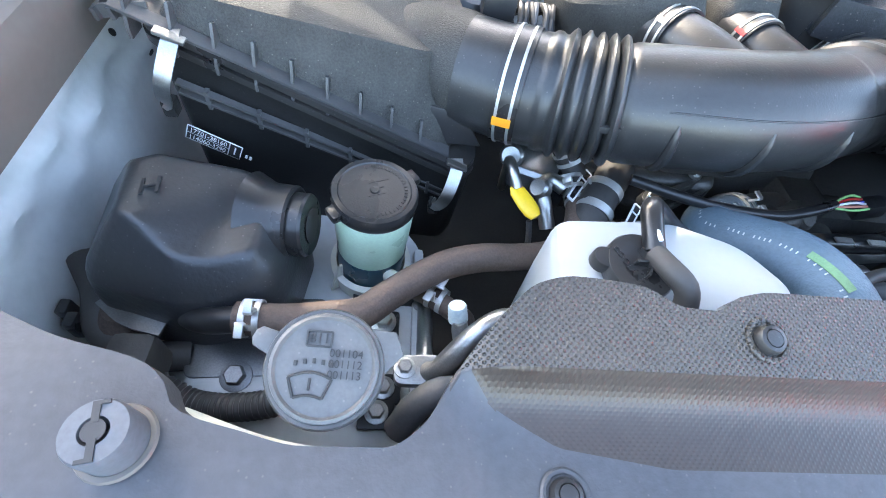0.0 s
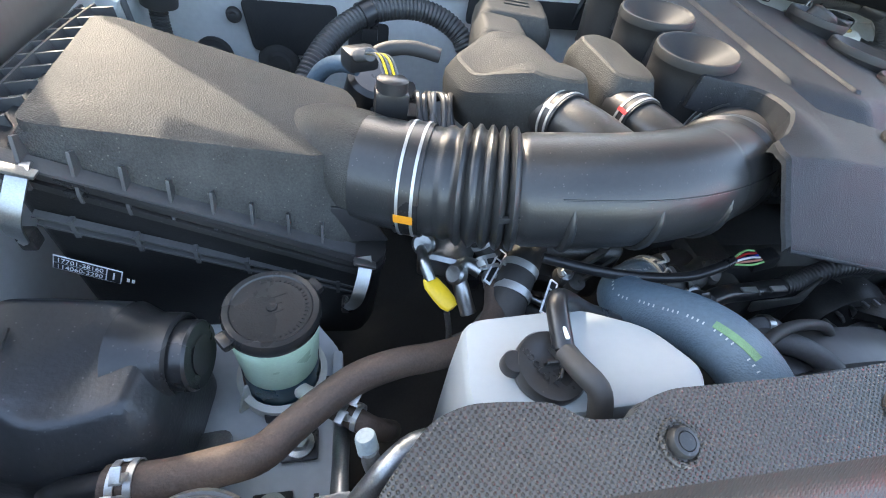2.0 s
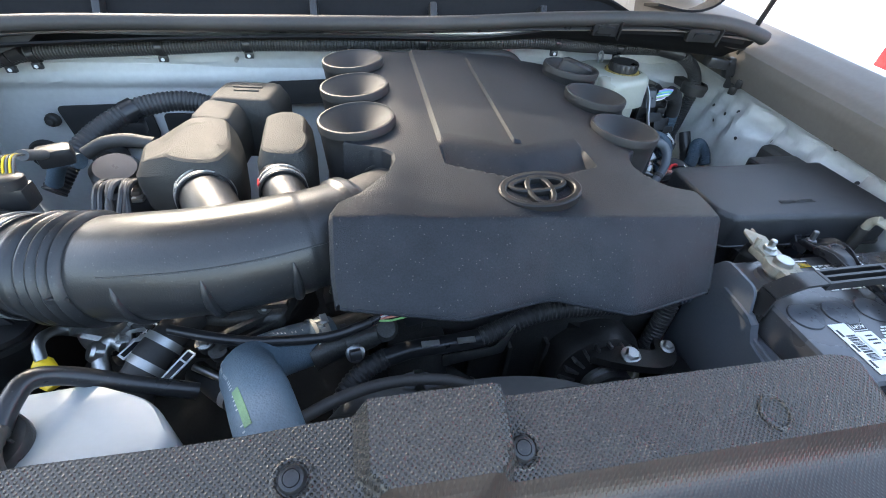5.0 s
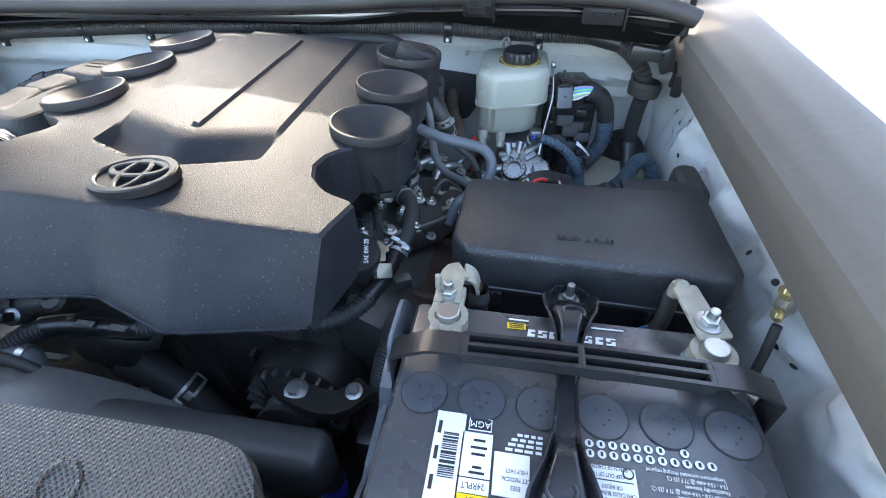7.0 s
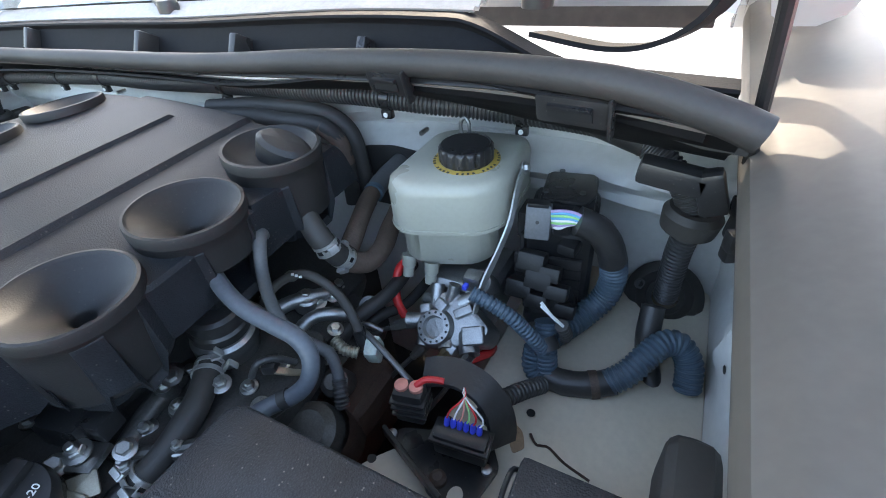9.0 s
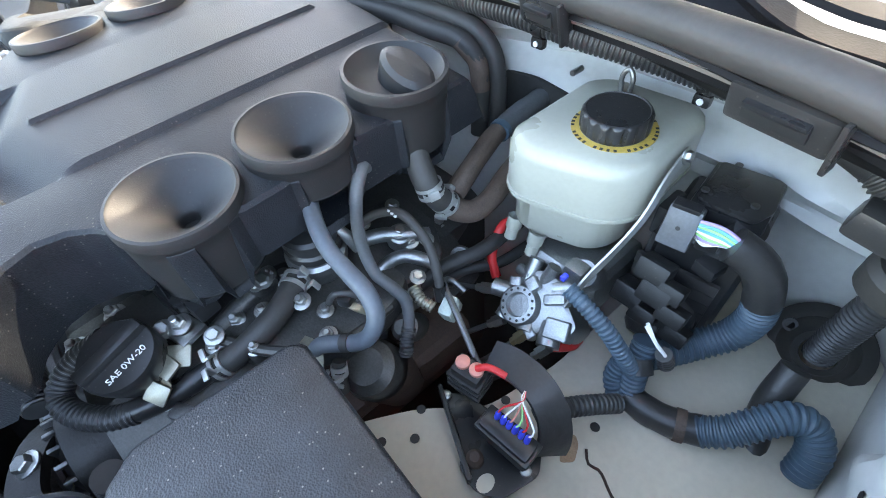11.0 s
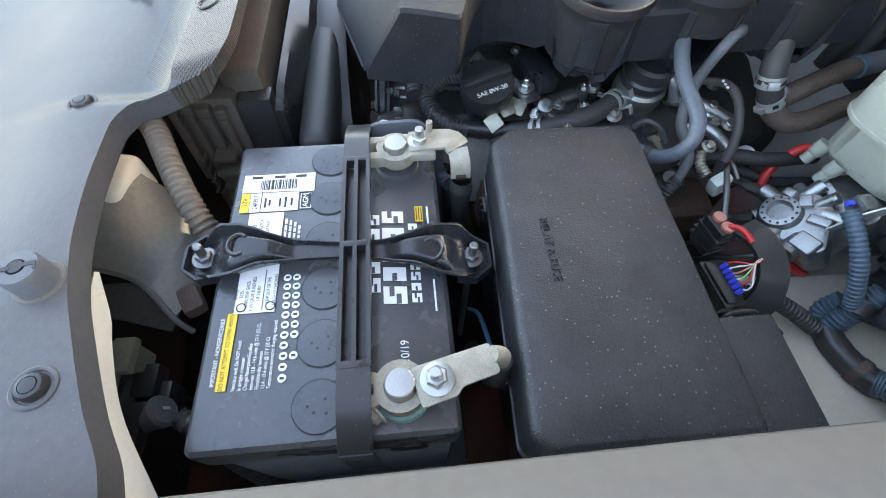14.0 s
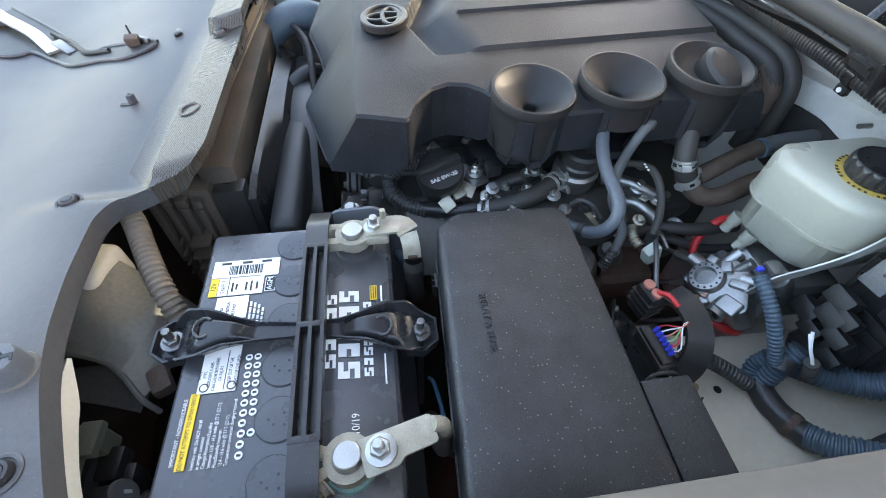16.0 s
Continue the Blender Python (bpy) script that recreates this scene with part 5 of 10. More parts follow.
    # spring clips
    for a, b in (((-0.612, 0.262, 1.066), (-0.627, 0.254, 1.022)), ((-0.397, 0.257, 0.978), (-0.410, 0.247, 0.940))):
        a, b = Vector(a), Vector(b)
        bm = ribbon(spline([a + V(0, 0.012, 0.004), a, a.lerp(b, 0.5) + V(0, -0.010, 0), b, b + V(-0.004, 0.008, -0.003)], 0.003), 0.0115, 0.0014, up=(0, -1, 0.3))
        c = part("clip", bm, STEEL, ob, "bright steel over-centre clip")
        part("clip_foot", rbox((0.010, 0.012, 0.014), 0.002, Matrix.Translation(b + V(-0.002, 0.010, -0.010))), PLASTIC, c)
        part("clip_tab", rbox((0.020, 0.008, 0.003), 0.001, Matrix.Translation(a + V(0, 0.004, 0.004)) @ Matrix.Rotation(radians(20), 4, "Y")), STEEL, c)
    # printed number plate of the box
    o, ax = V(-0.6225, 0.2655, 0.9945), V(0.040, -0.004, -0.0165).normalized()
    up = V(0, -1, 0).cross(ax).normalized() * -1
    if up.z < 0:
        up.negate()
    m = Matrix((ax, up, ax.cross(up))).transposed().to_4x4()
    m.translation = o + V(0, -0.0012, 0)
    lb = part("label", rbox((0.0445, 0.0155, 0.0005), 0, m @ Matrix.Translation((0.0222, -0.0076, -0.0003))), WHITE, ob, "small black label with a white border and numbers")
    part("label_field", rbox((0.0330, 0.0064, 0.0005), 0, m @ Matrix.Translation((0.0173, -0.0039, 0.0001))), BLACK, lb)
    part("label_field", rbox((0.0330, 0.0064, 0.0005), 0, m @ Matrix.Translation((0.0173, -0.0112, 0.0001))), BLACK, lb)
    part("label_field", rbox((0.0090, 0.0140, 0.0005), 0, m @ Matrix.Translation((0.0392, -0.0076, 0.0001))), BLACK, lb)
    lettering("print", "17701-38160", 0.0066, m @ Matrix.Translation((0.0173, -0.0039, 0.0006)), WHITE, lb, 0.0001, squeeze=0.85)
    lettering("print", "114060-3290", 0.0066, m @ Matrix.Translation((0.0173, -0.0112, 0.0006)), WHITE, lb, 0.0001, squeeze=0.85)
    lettering("print", "1", 0.012, m @ Matrix.Translation((0.0392, -0.0076, 0.0006)), WHITE, lb, 0.0001)
    for dx in (0.049, 0.0525):
        part("print_dot", rbox((0.002, 0.004, 0.0004), 0, m @ Matrix.Translation((dx, -0.008, 0.0002))), WHITE, lb)


build_airbox()


# ---- intake tube ----
def striped_clamp(parent, place, axis, r, paint, name="band_clamp", width=0.020, spot=-0.9, toward=None):
    m = at(place, axis)
    if toward is not None:
        q = m.to_3x3().inverted() @ Vector(toward)
        spot = math.atan2(q.y, q.x) - 0.08
    bm = lathe([(r, -width / 2), (r + 0.002, -width / 2), (r + 0.002, width / 2), (r, width / 2)], m, 48)
    c = part(name, bm, PLASTIC, parent, "black band clamp with two white stripes")
    for s in (-1, 1):
        h = s * width * 0.27
        part("stripe", lathe([(r + 0.0016, h - 0.0012), (r + 0.0028, h - 0.0012), (r + 0.0028, h + 0.0012), (r + 0.0016, h + 0.0012)], m, 48), CLAMP, c)
    bm = bmesh.new()
    n = 6
    vs = [[bm.verts.new(m @ V((r + 0.0033) * math.cos(spot + 0.16 * i / n), (r + 0.0033) * math.sin(spot + 0.16 * i / n), h)) for h in (-width * 0.36, width * 0.36)] for i in range(n + 1)]
    for i in range(n):
        bm.faces.new((vs[i][0], vs[i + 1][0], vs[i + 1][1], vs[i][1]))
    thicken(bm, 0.0008)
    part("paint_mark", bm, paint, c)
    part("tightener", rbox((0.012, 0.016, 0.014), 0.002, m @ Matrix.Rotation(radians(200), 4, "Z") @ Matrix.Translation((0, r + 0.006, 0))), STEEL, c)
    return c


INTAKE = [(-0.395, 0.331, 1.030), (-0.352, 0.314, 1.033), (-0.315, 0.301, 1.038), (-0.277, 0.289, 1.044), (-0.235, 0.279, 1.052), (-0.19, 0.273, 1.058), (-0.145, 0.276, 1.061), (-0.10, 0.288, 1.062), (-0.060, 0.308, 1.061), (-0.025, 0.338, 1.058), (0.005, 0.378, 1.052), (0.03, 0.43, 1.045)]


def build_intake():
    ob = thing("intake_tube", (-0.18, 0.28, 1.0), "ribbed black moulded air intake tube between filter box and throttle", "intake tube")
    line = spline(INTAKE, 0.0025)
    cum = [0.0]
    for a, b in zip(line, line[1:]):
        cum.append(cum[-1] + (b - a).length)
    xs = [p.x for p in line]

    def radius(f):
        x = xs[min(len(xs) - 1, round(f * (len(xs) - 1)))]
        r = 0.0475
        if -0.318 < x < -0.268:
            k = (x + 0.318) / 0.050 * 5
            r = 0.0430 + 0.0105 * abs(math.sin(math.pi * k)) ** 0.6
        if abs(x + 0.325) < 0.003:
            r = 0.0495
        if -0.266 < x < -0.10:
            r = 0.0485
        if abs(x + 0.058) < 0.006:
            r = 0.0505
        if x > -0.048:
            r = 0.0400
        return r
    part("tube", sweep(line, radius, 56), TUBE, ob, "", 60)
    tail = [p for p in line if p.x > -0.050]
    part("rubber_sleeve", sweep(tail, lambda f: 0.0425 + 0.0012 * math.sin(f * 9), 48), RUBBER, ob, "dull black rubber sleeve")
    hex_bolt(ob, (0.012, 0.402, 1.058), (-0.5, -0.6, 0.6), 0.0050, 0.010, STEEL, "stud_nut")
    # moulding line
    seam = []
    for i, p in enumerate(line):
        if p.x > -0.245 and p.x < -0.06:
            d = (line[min(i + 1, len(line) - 1)] - line[i - 1]).normalized()
            s = d.cross(V(0, 0, 1)).normalized()
            seam.append(p + (s * 0.86 + V(0, 0, 0.51)) * 0.0488)
    part("moulding_line", sweep(seam, 0.0007, 6), TUBE, ob)
    # short stiffening ribs on the belly
    for x in (-0.232, -0.174, -0.115):
        i = min(range(len(line)), key=lambda j: abs(xs[j] - x))
        d = (line[i + 1] - line[i - 1]).normalized()
        s = d.cross(V(0, 0, 1)).normalized()
        u = s.cross(d)
        arc = [line[i] + (s * math.cos(a) + u * math.sin(a)) * 0.0478 for a in [0.35 - 0.15 * k for k in range(12)]]
        part("belly_rib", sweep(arc, lambda f: 0.0010 + 0.0042 * math.sin(math.pi * f) ** 0.6, 10), TUBE, ob)
    i = min(range(len(line)), key=lambda j: abs(xs[j] + 0.352))
    d = (line[i + 1] - line[i - 1]).normalized()
    striped_clamp(ob, line[i], d, 0.0478, ORANGE, width=0.022, toward=(-0.2, -0.96, -0.05))
    striped_clamp(ob, line[min(range(len(line)), key=lambda j: abs(xs[j] + 0.002))], (line[-6] - line[-14]).normalized(), 0.046, CLAMP, spot=2.0)
    part("guide_tabs", rbox((0.018, 0.004, 0.006), 0.001, Matrix.Translation((-0.290, 0.2425, 1.052))), TUBE, ob)


build_intake()


# ---- resonators behind the tube ----
def soft_block(outline, z_top, z_low, inset=0.012, fall=None):
    """A rounded moulded box from an outline, with a shouldered top."""
    c = sum((Vector(p) for p in outline), Vector((0, 0))) / len(outline)
    poly = rounded(outline, 0.020, 4)

    def ring(d, z):
        out = []
        for i, p in enumerate(poly):
            q = Vector(p)
            k = q - c
            out.append(V(*(q - k.normalized() * d), z(q) if callable(z) else z))
        return out
    zt = (lambda q: z_top(q)) if callable(z_top) else (lambda q: z_top)
    return loft([ring(0.003, z_low), ring(0.0, lambda q: zt(q) - 0.030), ring(0.001, lambda q: zt(q) - 0.019), ring(0.003, lambda q: zt(q) - 0.0155), ring(inset * 0.95, lambda q: zt(q) - 0.0022), ring(inset * 1.25, lambda q: zt(q) - 0.0003), ring(inset * 1.6, zt), ring(inset * 2.6, lambda q: zt(q) + 0.0003)])


def build_resonators():
    ob = thing("intake_resonator", (-0.23, 0.46, 1.0), "grained black plastic intake resonator with a banded neck", "resonator", "intake resonators")
    zt = lambda q: 1.090 + 0.012 * smooth(0.45, 0.38, q.y) - 0.016 * smooth(-0.24, -0.30, q.x)
    part("chamber", soft_block([(-0.305, 0.492), (-0.292, 0.425), (-0.225, 0.372), (-0.180, 0.368), (-0.168, 0.40), (-0.178, 0.47), (-0.20, 0.53), (-0.25, 0.535)], zt, 1.02), LID, ob, "", 24)
    part("neck_block", soft_block([(-0.262, 0.52), (-0.195, 0.50), (-0.185, 0.58), (-0.250, 0.60)], 1.088, 1.02), LID, ob, "", 50)
    hb = part("rear_box", soft_block([(-0.250, 0.575), (-0.150, 0.555), (-0.135, 0.645), (-0.235, 0.655)], 1.092, 1.01), LID, ob, "", 50)
    for k, w in enumerate((0.040, 0.034)):
        part("moulded_mark", rbox((w, 0.006, 0.0012), 0.0003, Matrix.Translation((-0.192, 0.618 - 0.013 * k, 1.0932)) @ Matrix.Rotation(radians(-8), 4, "Z")), LID, hb)
    n1 = spline([(-0.212, 0.395, 1.062), (-0.190, 0.345, 1.068), (-0.165, 0.295, 1.066)], 0.006)
    part("neck", sweep(n1, 0.026, 28), TUBE, ob)
    striped_clamp(ob, n1[4], (n1[5] - n1[3]), 0.0268, CLAMP, width=0.017, spot=2.4)
    o2 = thing("intake_resonator", (-0.125, 0.45, 1.0), "grained black plastic intake resonator with a red-marked neck", "resonator", "intake resonators")
    part("chamber", soft_block([(-0.158, 0.505), (-0.152, 0.388), (-0.100, 0.378), (-0.088, 0.42), (-0.098, 0.50), (-0.125, 0.52)], 1.103, 1.02), LID, o2, "", 24)
    n2 = spline([(-0.130, 0.400, 1.070), (-0.118, 0.350, 1.072), (-0.098, 0.305, 1.068)], 0.006)
    part("neck", sweep(n2, 0.022, 28), TUBE, o2)
    striped_clamp(o2, n2[5], (n2[6] - n2[4]), 0.0228, RED, width=0.017, spot=2.6)


build_resonators()


# ---- the square black chamber in front of the filter box ----
def build_hbox():
    ob = thing("resonator_chamber", (-0.60, 0.18, 0.90), "smooth black plastic chamber with a capped side spout", "resonator box")
    foot = rounded([(-0.674, 0.222), (-0.662, 0.128), (-0.590, 0.110), (-0.526, 0.128), (-0.518, 0.205), (-0.555, 0.240), (-0.63, 0.248)], 0.014, 4)
    foot = [Vector((p.x, p.y)) for p in foot]

    def inset(x, y):
        """How far a place lies inside the outline; negative outside."""
        q, best, inner = Vector((x, y)), 9.0, False
        for i in range(len(foot)):
            p0, p1 = foot[i - 1], foot[i]
            d = p1 - p0
            k = min(1, max(0, (q - p0).dot(d) / d.length_squared))
            best = min(best, (q - p0 - d * k).length)
            if (p0.y > y) != (p1.y > y) and x < p0.x + (y - p0.y) / (p1.y - p0.y) * d.x:
                inner = not inner
        return best if inner else -best

    def height(x, y):
        d = inset(x, y)
        top = 0.998 + 0.014 * smooth(-0.565, -0.630, x) - 0.10 * max(0, 0.150 - y)
        top -= 0.005 * smooth(-0.020, 0.014, (x + 0.578) * 0.72 - (y - 0.172) * 0.69)
        wall = lerp_table([(-0.02, 0.945), (0.0, 0.945), (0.0035, 0.966), (0.008, 0.976), (0.026, 1.000), (0.05, 1.03), (0.2, 1.03)], d)
        soft = 0.0035                 # rounds the edge where wall and top meet
        h = max(soft - abs(top - wall), 0) / soft
        return min(top, wall) - h * h * soft * 0.25
    mid = sum(foot, Vector((0, 0))) / len(foot)
    edge = []
    for i in range(len(foot)):
        p0, p1 = foot[i - 1], foot[i]
        n = max(1, round((p1 - p0).length / 0.004))
        edge += [p0.lerp(p1, k / n) for k in range(n)]
    rings = [[V(p.x, p.y, 0.90) for p in edge], [V(p.x, p.y, 0.925) for p in edge], [V(p.x, p.y, 0.945) for p in edge]]
    for k in [0.01 * i for i in range(1, 8)] + [0.07 + 0.03 * i for i in range(1, 31)]:
        ring = [p.lerp(mid, k) for p in edge]
        rings.append([V(q.x, q.y, height(q.x, q.y)) for q in ring])
    part("body", loft(rings), SATIN, ob, "", 40)
    # Letter is black: the shade of its sunk lines is put into the colour.
    lettering("moulded_letter", "H", 0.022, at((-0.615, 0.181, 1.0122), (-0.16, 0, 1)) @ Matrix.Rotation(radians(190), 4, "Z"), BLACK, ob, 0.0008)
    m = at((-0.545, 0.190, 0.970), (1, -0.12, 0.12))
    sp = part("spout", lathe([(0.038, -0.012), (0.0305, 0.002), (0.0300, 0.020), (0.0275, 0.0215), (0.0250, 0.020), (0.0250, 0.030), (0.0235, 0.032), (0, 0.033)], m, 36), GLOSS, ob)
    part("spout_plug", lathe([(0.014, 0.0331), (0.012, 0.034), (0, 0.034)], m, 24), RUBBER, sp)
    part("outlet_pipe", sweep(spline([(-0.60, 0.125, 0.935), (-0.575, 0.110, 0.955), (-0.545, 0.1085, 0.964)], 0.006), 0.0095, 18), GLOSS, ob)
    part("skirt", rbox((0.11, 0.09, 0.05), 0.012, Matrix.Translation((-0.585, 0.165, 0.905))), GLOSS, ob)


build_hbox()


def build_ps_reservoir():
    ob = thing("power_steering_reservoir", (-0.466, 0.207, 0.90), "teal translucent power steering reservoir with a black screw cap", "fluid reservoir")
    m = at((-0.466, 0.207, 0.998), (0.02, -0.03, 1))
    body = part("tank", lathe([(0.024, -0.117), (0.030, -0.110), (0.0305, -0.062), (0.0315, -0.056), (0.0325, -0.030), (0.033, -0.012), (0.030, -0.006), (0, -0.006)], m, 40), TEAL, ob)
    part("fluid", lathe([(0.0303, -0.108), (0.0309, -0.100), (0.0311, -0.080), (0.0312, -0.074), (0.0309, -0.071)], m, 40), FLUID, body, "dark fluid seen through the tank wall")
    cap = part("cap", lathe([(0.0335, -0.012), (0.0345, -0.010), (0.0345, -0.002), (0.033, 0.0008), (0.029, 0.0012), (0.028, 0.0002), (0.004, 0.0002), (0.0035, 0.0014), (0, 0.0016)], m, 48), PLASTIC, ob, "black screw cap with moulded lettering")
    for a in (218, 38):
        part("lug", rbox((0.014, 0.010, 0.008), 0.003, m @ Matrix.Rotation(radians(a + 90), 4, "Z") @ Matrix.Translation((0, 0.036, -0.006))), PLASTIC, cap)
    for i in range(30):
        a = radians(150 + 8 * i)
        part("moulded_bar", rbox((0.0014, 0.0026, 0.0006), 0, m @ Matrix.Rotation(a, 4, "Z") @ Matrix.Translation((0, 0.0245, 0.0006))), PLASTIC, cap)
    for i, w in enumerate((0.020, 0.012, 0.016)):
        part("moulded_bar", rbox((w * 0.8, 0.0014, 0.0006), 0, m @ Matrix.Translation((0.002, 0.010 - 0.007 * i, 0.0003)) @ Matrix.Rotation(0.4, 4, "Z")), PLASTIC, cap)
    br = part("bracket_cup", lathe([(0.036, -0.120), (0.038, -0.100), (0.0325, -0.098), (0.031, -0.120), (0.02, -0.124), (0, -0.124)], m, 32), CREAM, ob, "aged cream plastic bracket")
    for a in (100, 215, 300):
        part("bracket_fin", prism([(0, 0), (0.013, 0), (0.003, 0.036), (0, 0.036)], 0.003, 0.0006, m @ Matrix.Rotation(radians(a), 4, "Z") @ Matrix.Translation((0.031, 0, -0.120)) @ Matrix.Rotation(radians(90), 4, "X")), CREAM, br)
    part("mount", rbox((0.06, 0.035, 0.03), 0.004, Matrix.Translation((-0.452, 0.190, 0.875))), PLASTIC, ob)


build_ps_reservoir()


def build_washer():
    ob = thing("washer_filler", (-0.478, 0.047, 0.90), "grey plastic washer fluid cap on a cream filler neck", "washer filler")
    m = at((-0.478, 0.047, 1.044), (0.03, -0.30, 1))
    nk = part("neck", lathe([(0.018, -0.12), (0.020, -0.06), (0.0225, -0.03), (0.0245, -0.010), (0.0245, -0.004), (0, -0.004)], m, 32), CREAM, ob)
    part("neck_flat", rbox((0.022, 0.006, 0.03), 0.002, m @ Matrix.Translation((-0.002, -0.0225, -0.022))), WHITEP, nk)
    capm = mat("grey_washer_cap", (0.088, 0.085, 0.082), 0.40, grain=0.15, gscale=500, dust=0.35, speck=0.4, vscale=25)
    cap = part("cap", lathe([(0.0255, -0.010), (0.0285, -0.008), (0.029, -0.002), (0.0278, 0.0010), (0.0262, 0.0006), (0.0255, 0.0036), (0.0238, 0.0046), (0.0225, 0.0030), (0.016, 0.0034), (0, 0.0036)], m, 56), capm, ob, "grey cap with raised washer symbol")
    part("pull_tab", prism([(-0.006, 0), (0.006, 0), (0.005, 0.009), (0.002, 0.011), (-0.002, 0.011), (-0.005, 0.009)], 0.003, 0.001, m @ Matrix.Rotation(radians(62), 4, "Z") @ Matrix.Translation((0, 0.027, 0.000))), capm, cap)
    part("hinge_tab", prism([(-0.012, 0), (0.012, 0), (0.006, 0.012), (-0.006, 0.012)], 0.004, 0.001, m @ Matrix.Rotation(radians(-75), 4, "Z") @ Matrix.Translation((0, 0.026, -0.001))), capm, cap)
    # Relief lines are coloured dark for both their shade and the dirt in them.
    relief_dark = mat("dirt_and_shade_in_moulding", (0.030, 0.028, 0.026), 0.6, var=0.3)
    up = m @ Matrix.Rotation(radians(-7), 4, "Z") @ Matrix.Translation((0, 0, 0.0040))
    for x, y, w, h in ((-0.004, 0.0165, 0.012, 0.0009), (-0.004, 0.0095, 0.012, 0.0009), (-0.0098, 0.013, 0.0009, 0.007), (0.0018, 0.013, 0.0009, 0.007)):
        part("symbol_line", rbox((w, h, 0.0012), 0.0002, up @ Matrix.Translation((x, y, 0))), relief_dark, cap)
    lettering("moulded_print", "811", 0.0066, up @ Matrix.Translation((-0.004, 0.013, 0.0002)), relief_dark, cap, 0.0004)
    for k, w in enumerate(("001104", "001112", "001113")):
        lettering("moulded_print", w, 0.0054, up @ Matrix.Translation((0.0095, 0.0065 - 0.005 * k, 0.0002)), relief_dark, cap, 0.0004)
    # washer symbol: a windscreen fan with a spray
    arc = [V(-0.016 + 0.020 * i / 8, -0.0055 + 0.0028 * math.sin(math.pi * i / 8), 0) for i in range(9)]
    base = [V(-0.0125 + 0.013 * i / 6, -0.0145 + 0.0014 * math.sin(math.pi * i / 6), 0) for i in range(7)]
    for pts in (arc, base, [arc[0], base[0]], [arc[-1], base[-1]], [V(-0.006, -0.011, 0), V(-0.006, -0.0055, 0)]):
        part("symbol_line", sweep([up @ p for p in pts], 0.0007, 6), relief_dark, cap)
    for i in range(5):
        part("symbol_line", rbox((0.0016, 0.0024, 0.0012), 0.0002, up @ Matrix.Translation((-0.0135 + 0.0042 * i, 0.001 + 0.0015 * math.sin(math.pi * i / 4), 0))), relief_dark, cap)


build_washer()


def build_coolant():
    ob = thing("coolant_reservoir", (-0.28, 0.13, 0.85), "milky white plastic coolant reservoir with a black cap and hose", "fluid reservoir")
    t = rounded([(-0.343, 0.112), (-0.335, 0.172), (-0.250, 0.176), (-0.200, 0.152), (-0.178, 0.118), (-0.190, 0.098), (-0.330, 0.098)], 0.014, 5)
    c = V(-0.27, 0.135)
    zt = lambda p: 1.024 + 0.10 * (0.16 - p.y) * 0.5 + 0.02 * smooth(-0.30, -0.2, p.x) * 0.4
    ring = lambda k, dz: [V(*(c.xy + (Vector(p) - c.xy) * k), zt(Vector(p)) + dz) for p in t]
    part("tank", loft([[V(p.x, p.y, 0.86) for p in t], ring(1.03, -0.05), ring(1.022, -0.010), ring(1.008, -0.0040), ring(0.980, -0.0008), ring(0.94, 0.0), ring(0.5, 0.0)]), WHITEP, ob, "", 40)
    m = at((-0.289, 0.127, 1.031), (0.02, -0.12, 1))
    cap = part("cap", lathe([(0.023, -0.004), (0.0238, 0.0), (0.0238, 0.006), (0.0225, 0.0082), (0.014, 0.0086), (0.012, 0.0075), (0, 0.0078)], m, 44), PLASTIC, ob, "black snap cap with moulded word")
    part("cap_tab", lathe([(0.008, -0.001), (0.008, 0.006), (0.007, 0.0075), (0, 0.0078)], m @ Matrix.Translation((-0.024, 0.004, 0)), 24), PLASTIC, cap)
    lettering("moulded_word", "COOLANT", 0.0062, m @ Matrix.Translation((-0.010, -0.002, 0.0086)) @ Matrix.Rotation(radians(-62), 4, "Z"), PLASTIC, cap, 0.0005)
    part("nipple", lathe([(0.005, 0.006), (0.005, 0.018), (0.0042, 0.020), (0, 0.020)], m @ Matrix.Translation((0.008, 0, 0)), 16), PLASTIC, cap)
    for a in (0, 60, 120):
        part("cap_rib", rbox((0.024, 0.0018, 0.006), 0.0006, m @ Matrix.Translation((0.006, 0, 0.010)) @ Matrix.Rotation(radians(a), 4, "Z")), PLASTIC, cap)
    h = thing("overflow_hose", (-0.28, 0.13, 1.03), "thin grey rubber overflow hose through the reservoir cap", "hose")
    part("hose", hose([(-0.19, 0.188, 0.985), (-0.232, 0.183, 1.012), (-0.262, 0.176, 1.038), (-0.276, 0.166, 1.050), (-0.280, 0.150, 1.049), (-0.281, 0.133, 1.044)], 0.0072, 0.004), GLOSS, h)
    part("lower_end", hose([(-0.281, 0.131, 1.044), (-0.277, 0.116, 1.048), (-0.270, 0.104, 1.046), (-0.266, 0.096, 1.03), (-0.265, 0.092, 1.01)], 0.0075, 0.004), RUBBER, h)
    part("joint", rbox((0.006, 0.010, 0.012), 0.002, at((-0.281, 0.132, 1.0445), (0, -1, 0.1))), PLASTIC, h)
    part("paint_mark", rbox((0.0025, 0.012, 0.002), 0.0006, Matrix.Translation((-0.281, 0.141, 1.0535))), WHITE, h)


build_coolant()

# ---- driver's side: battery ----
BZ = 1.008


def on_battery(x, y, h=0.0):
    """A plane on the battery's lid whose text reads from the driver's side and stands upside down to the front."""
    return Matrix.Translation((x, y, BZ + h)) @ Matrix.Rotation(math.pi, 4, "Z")


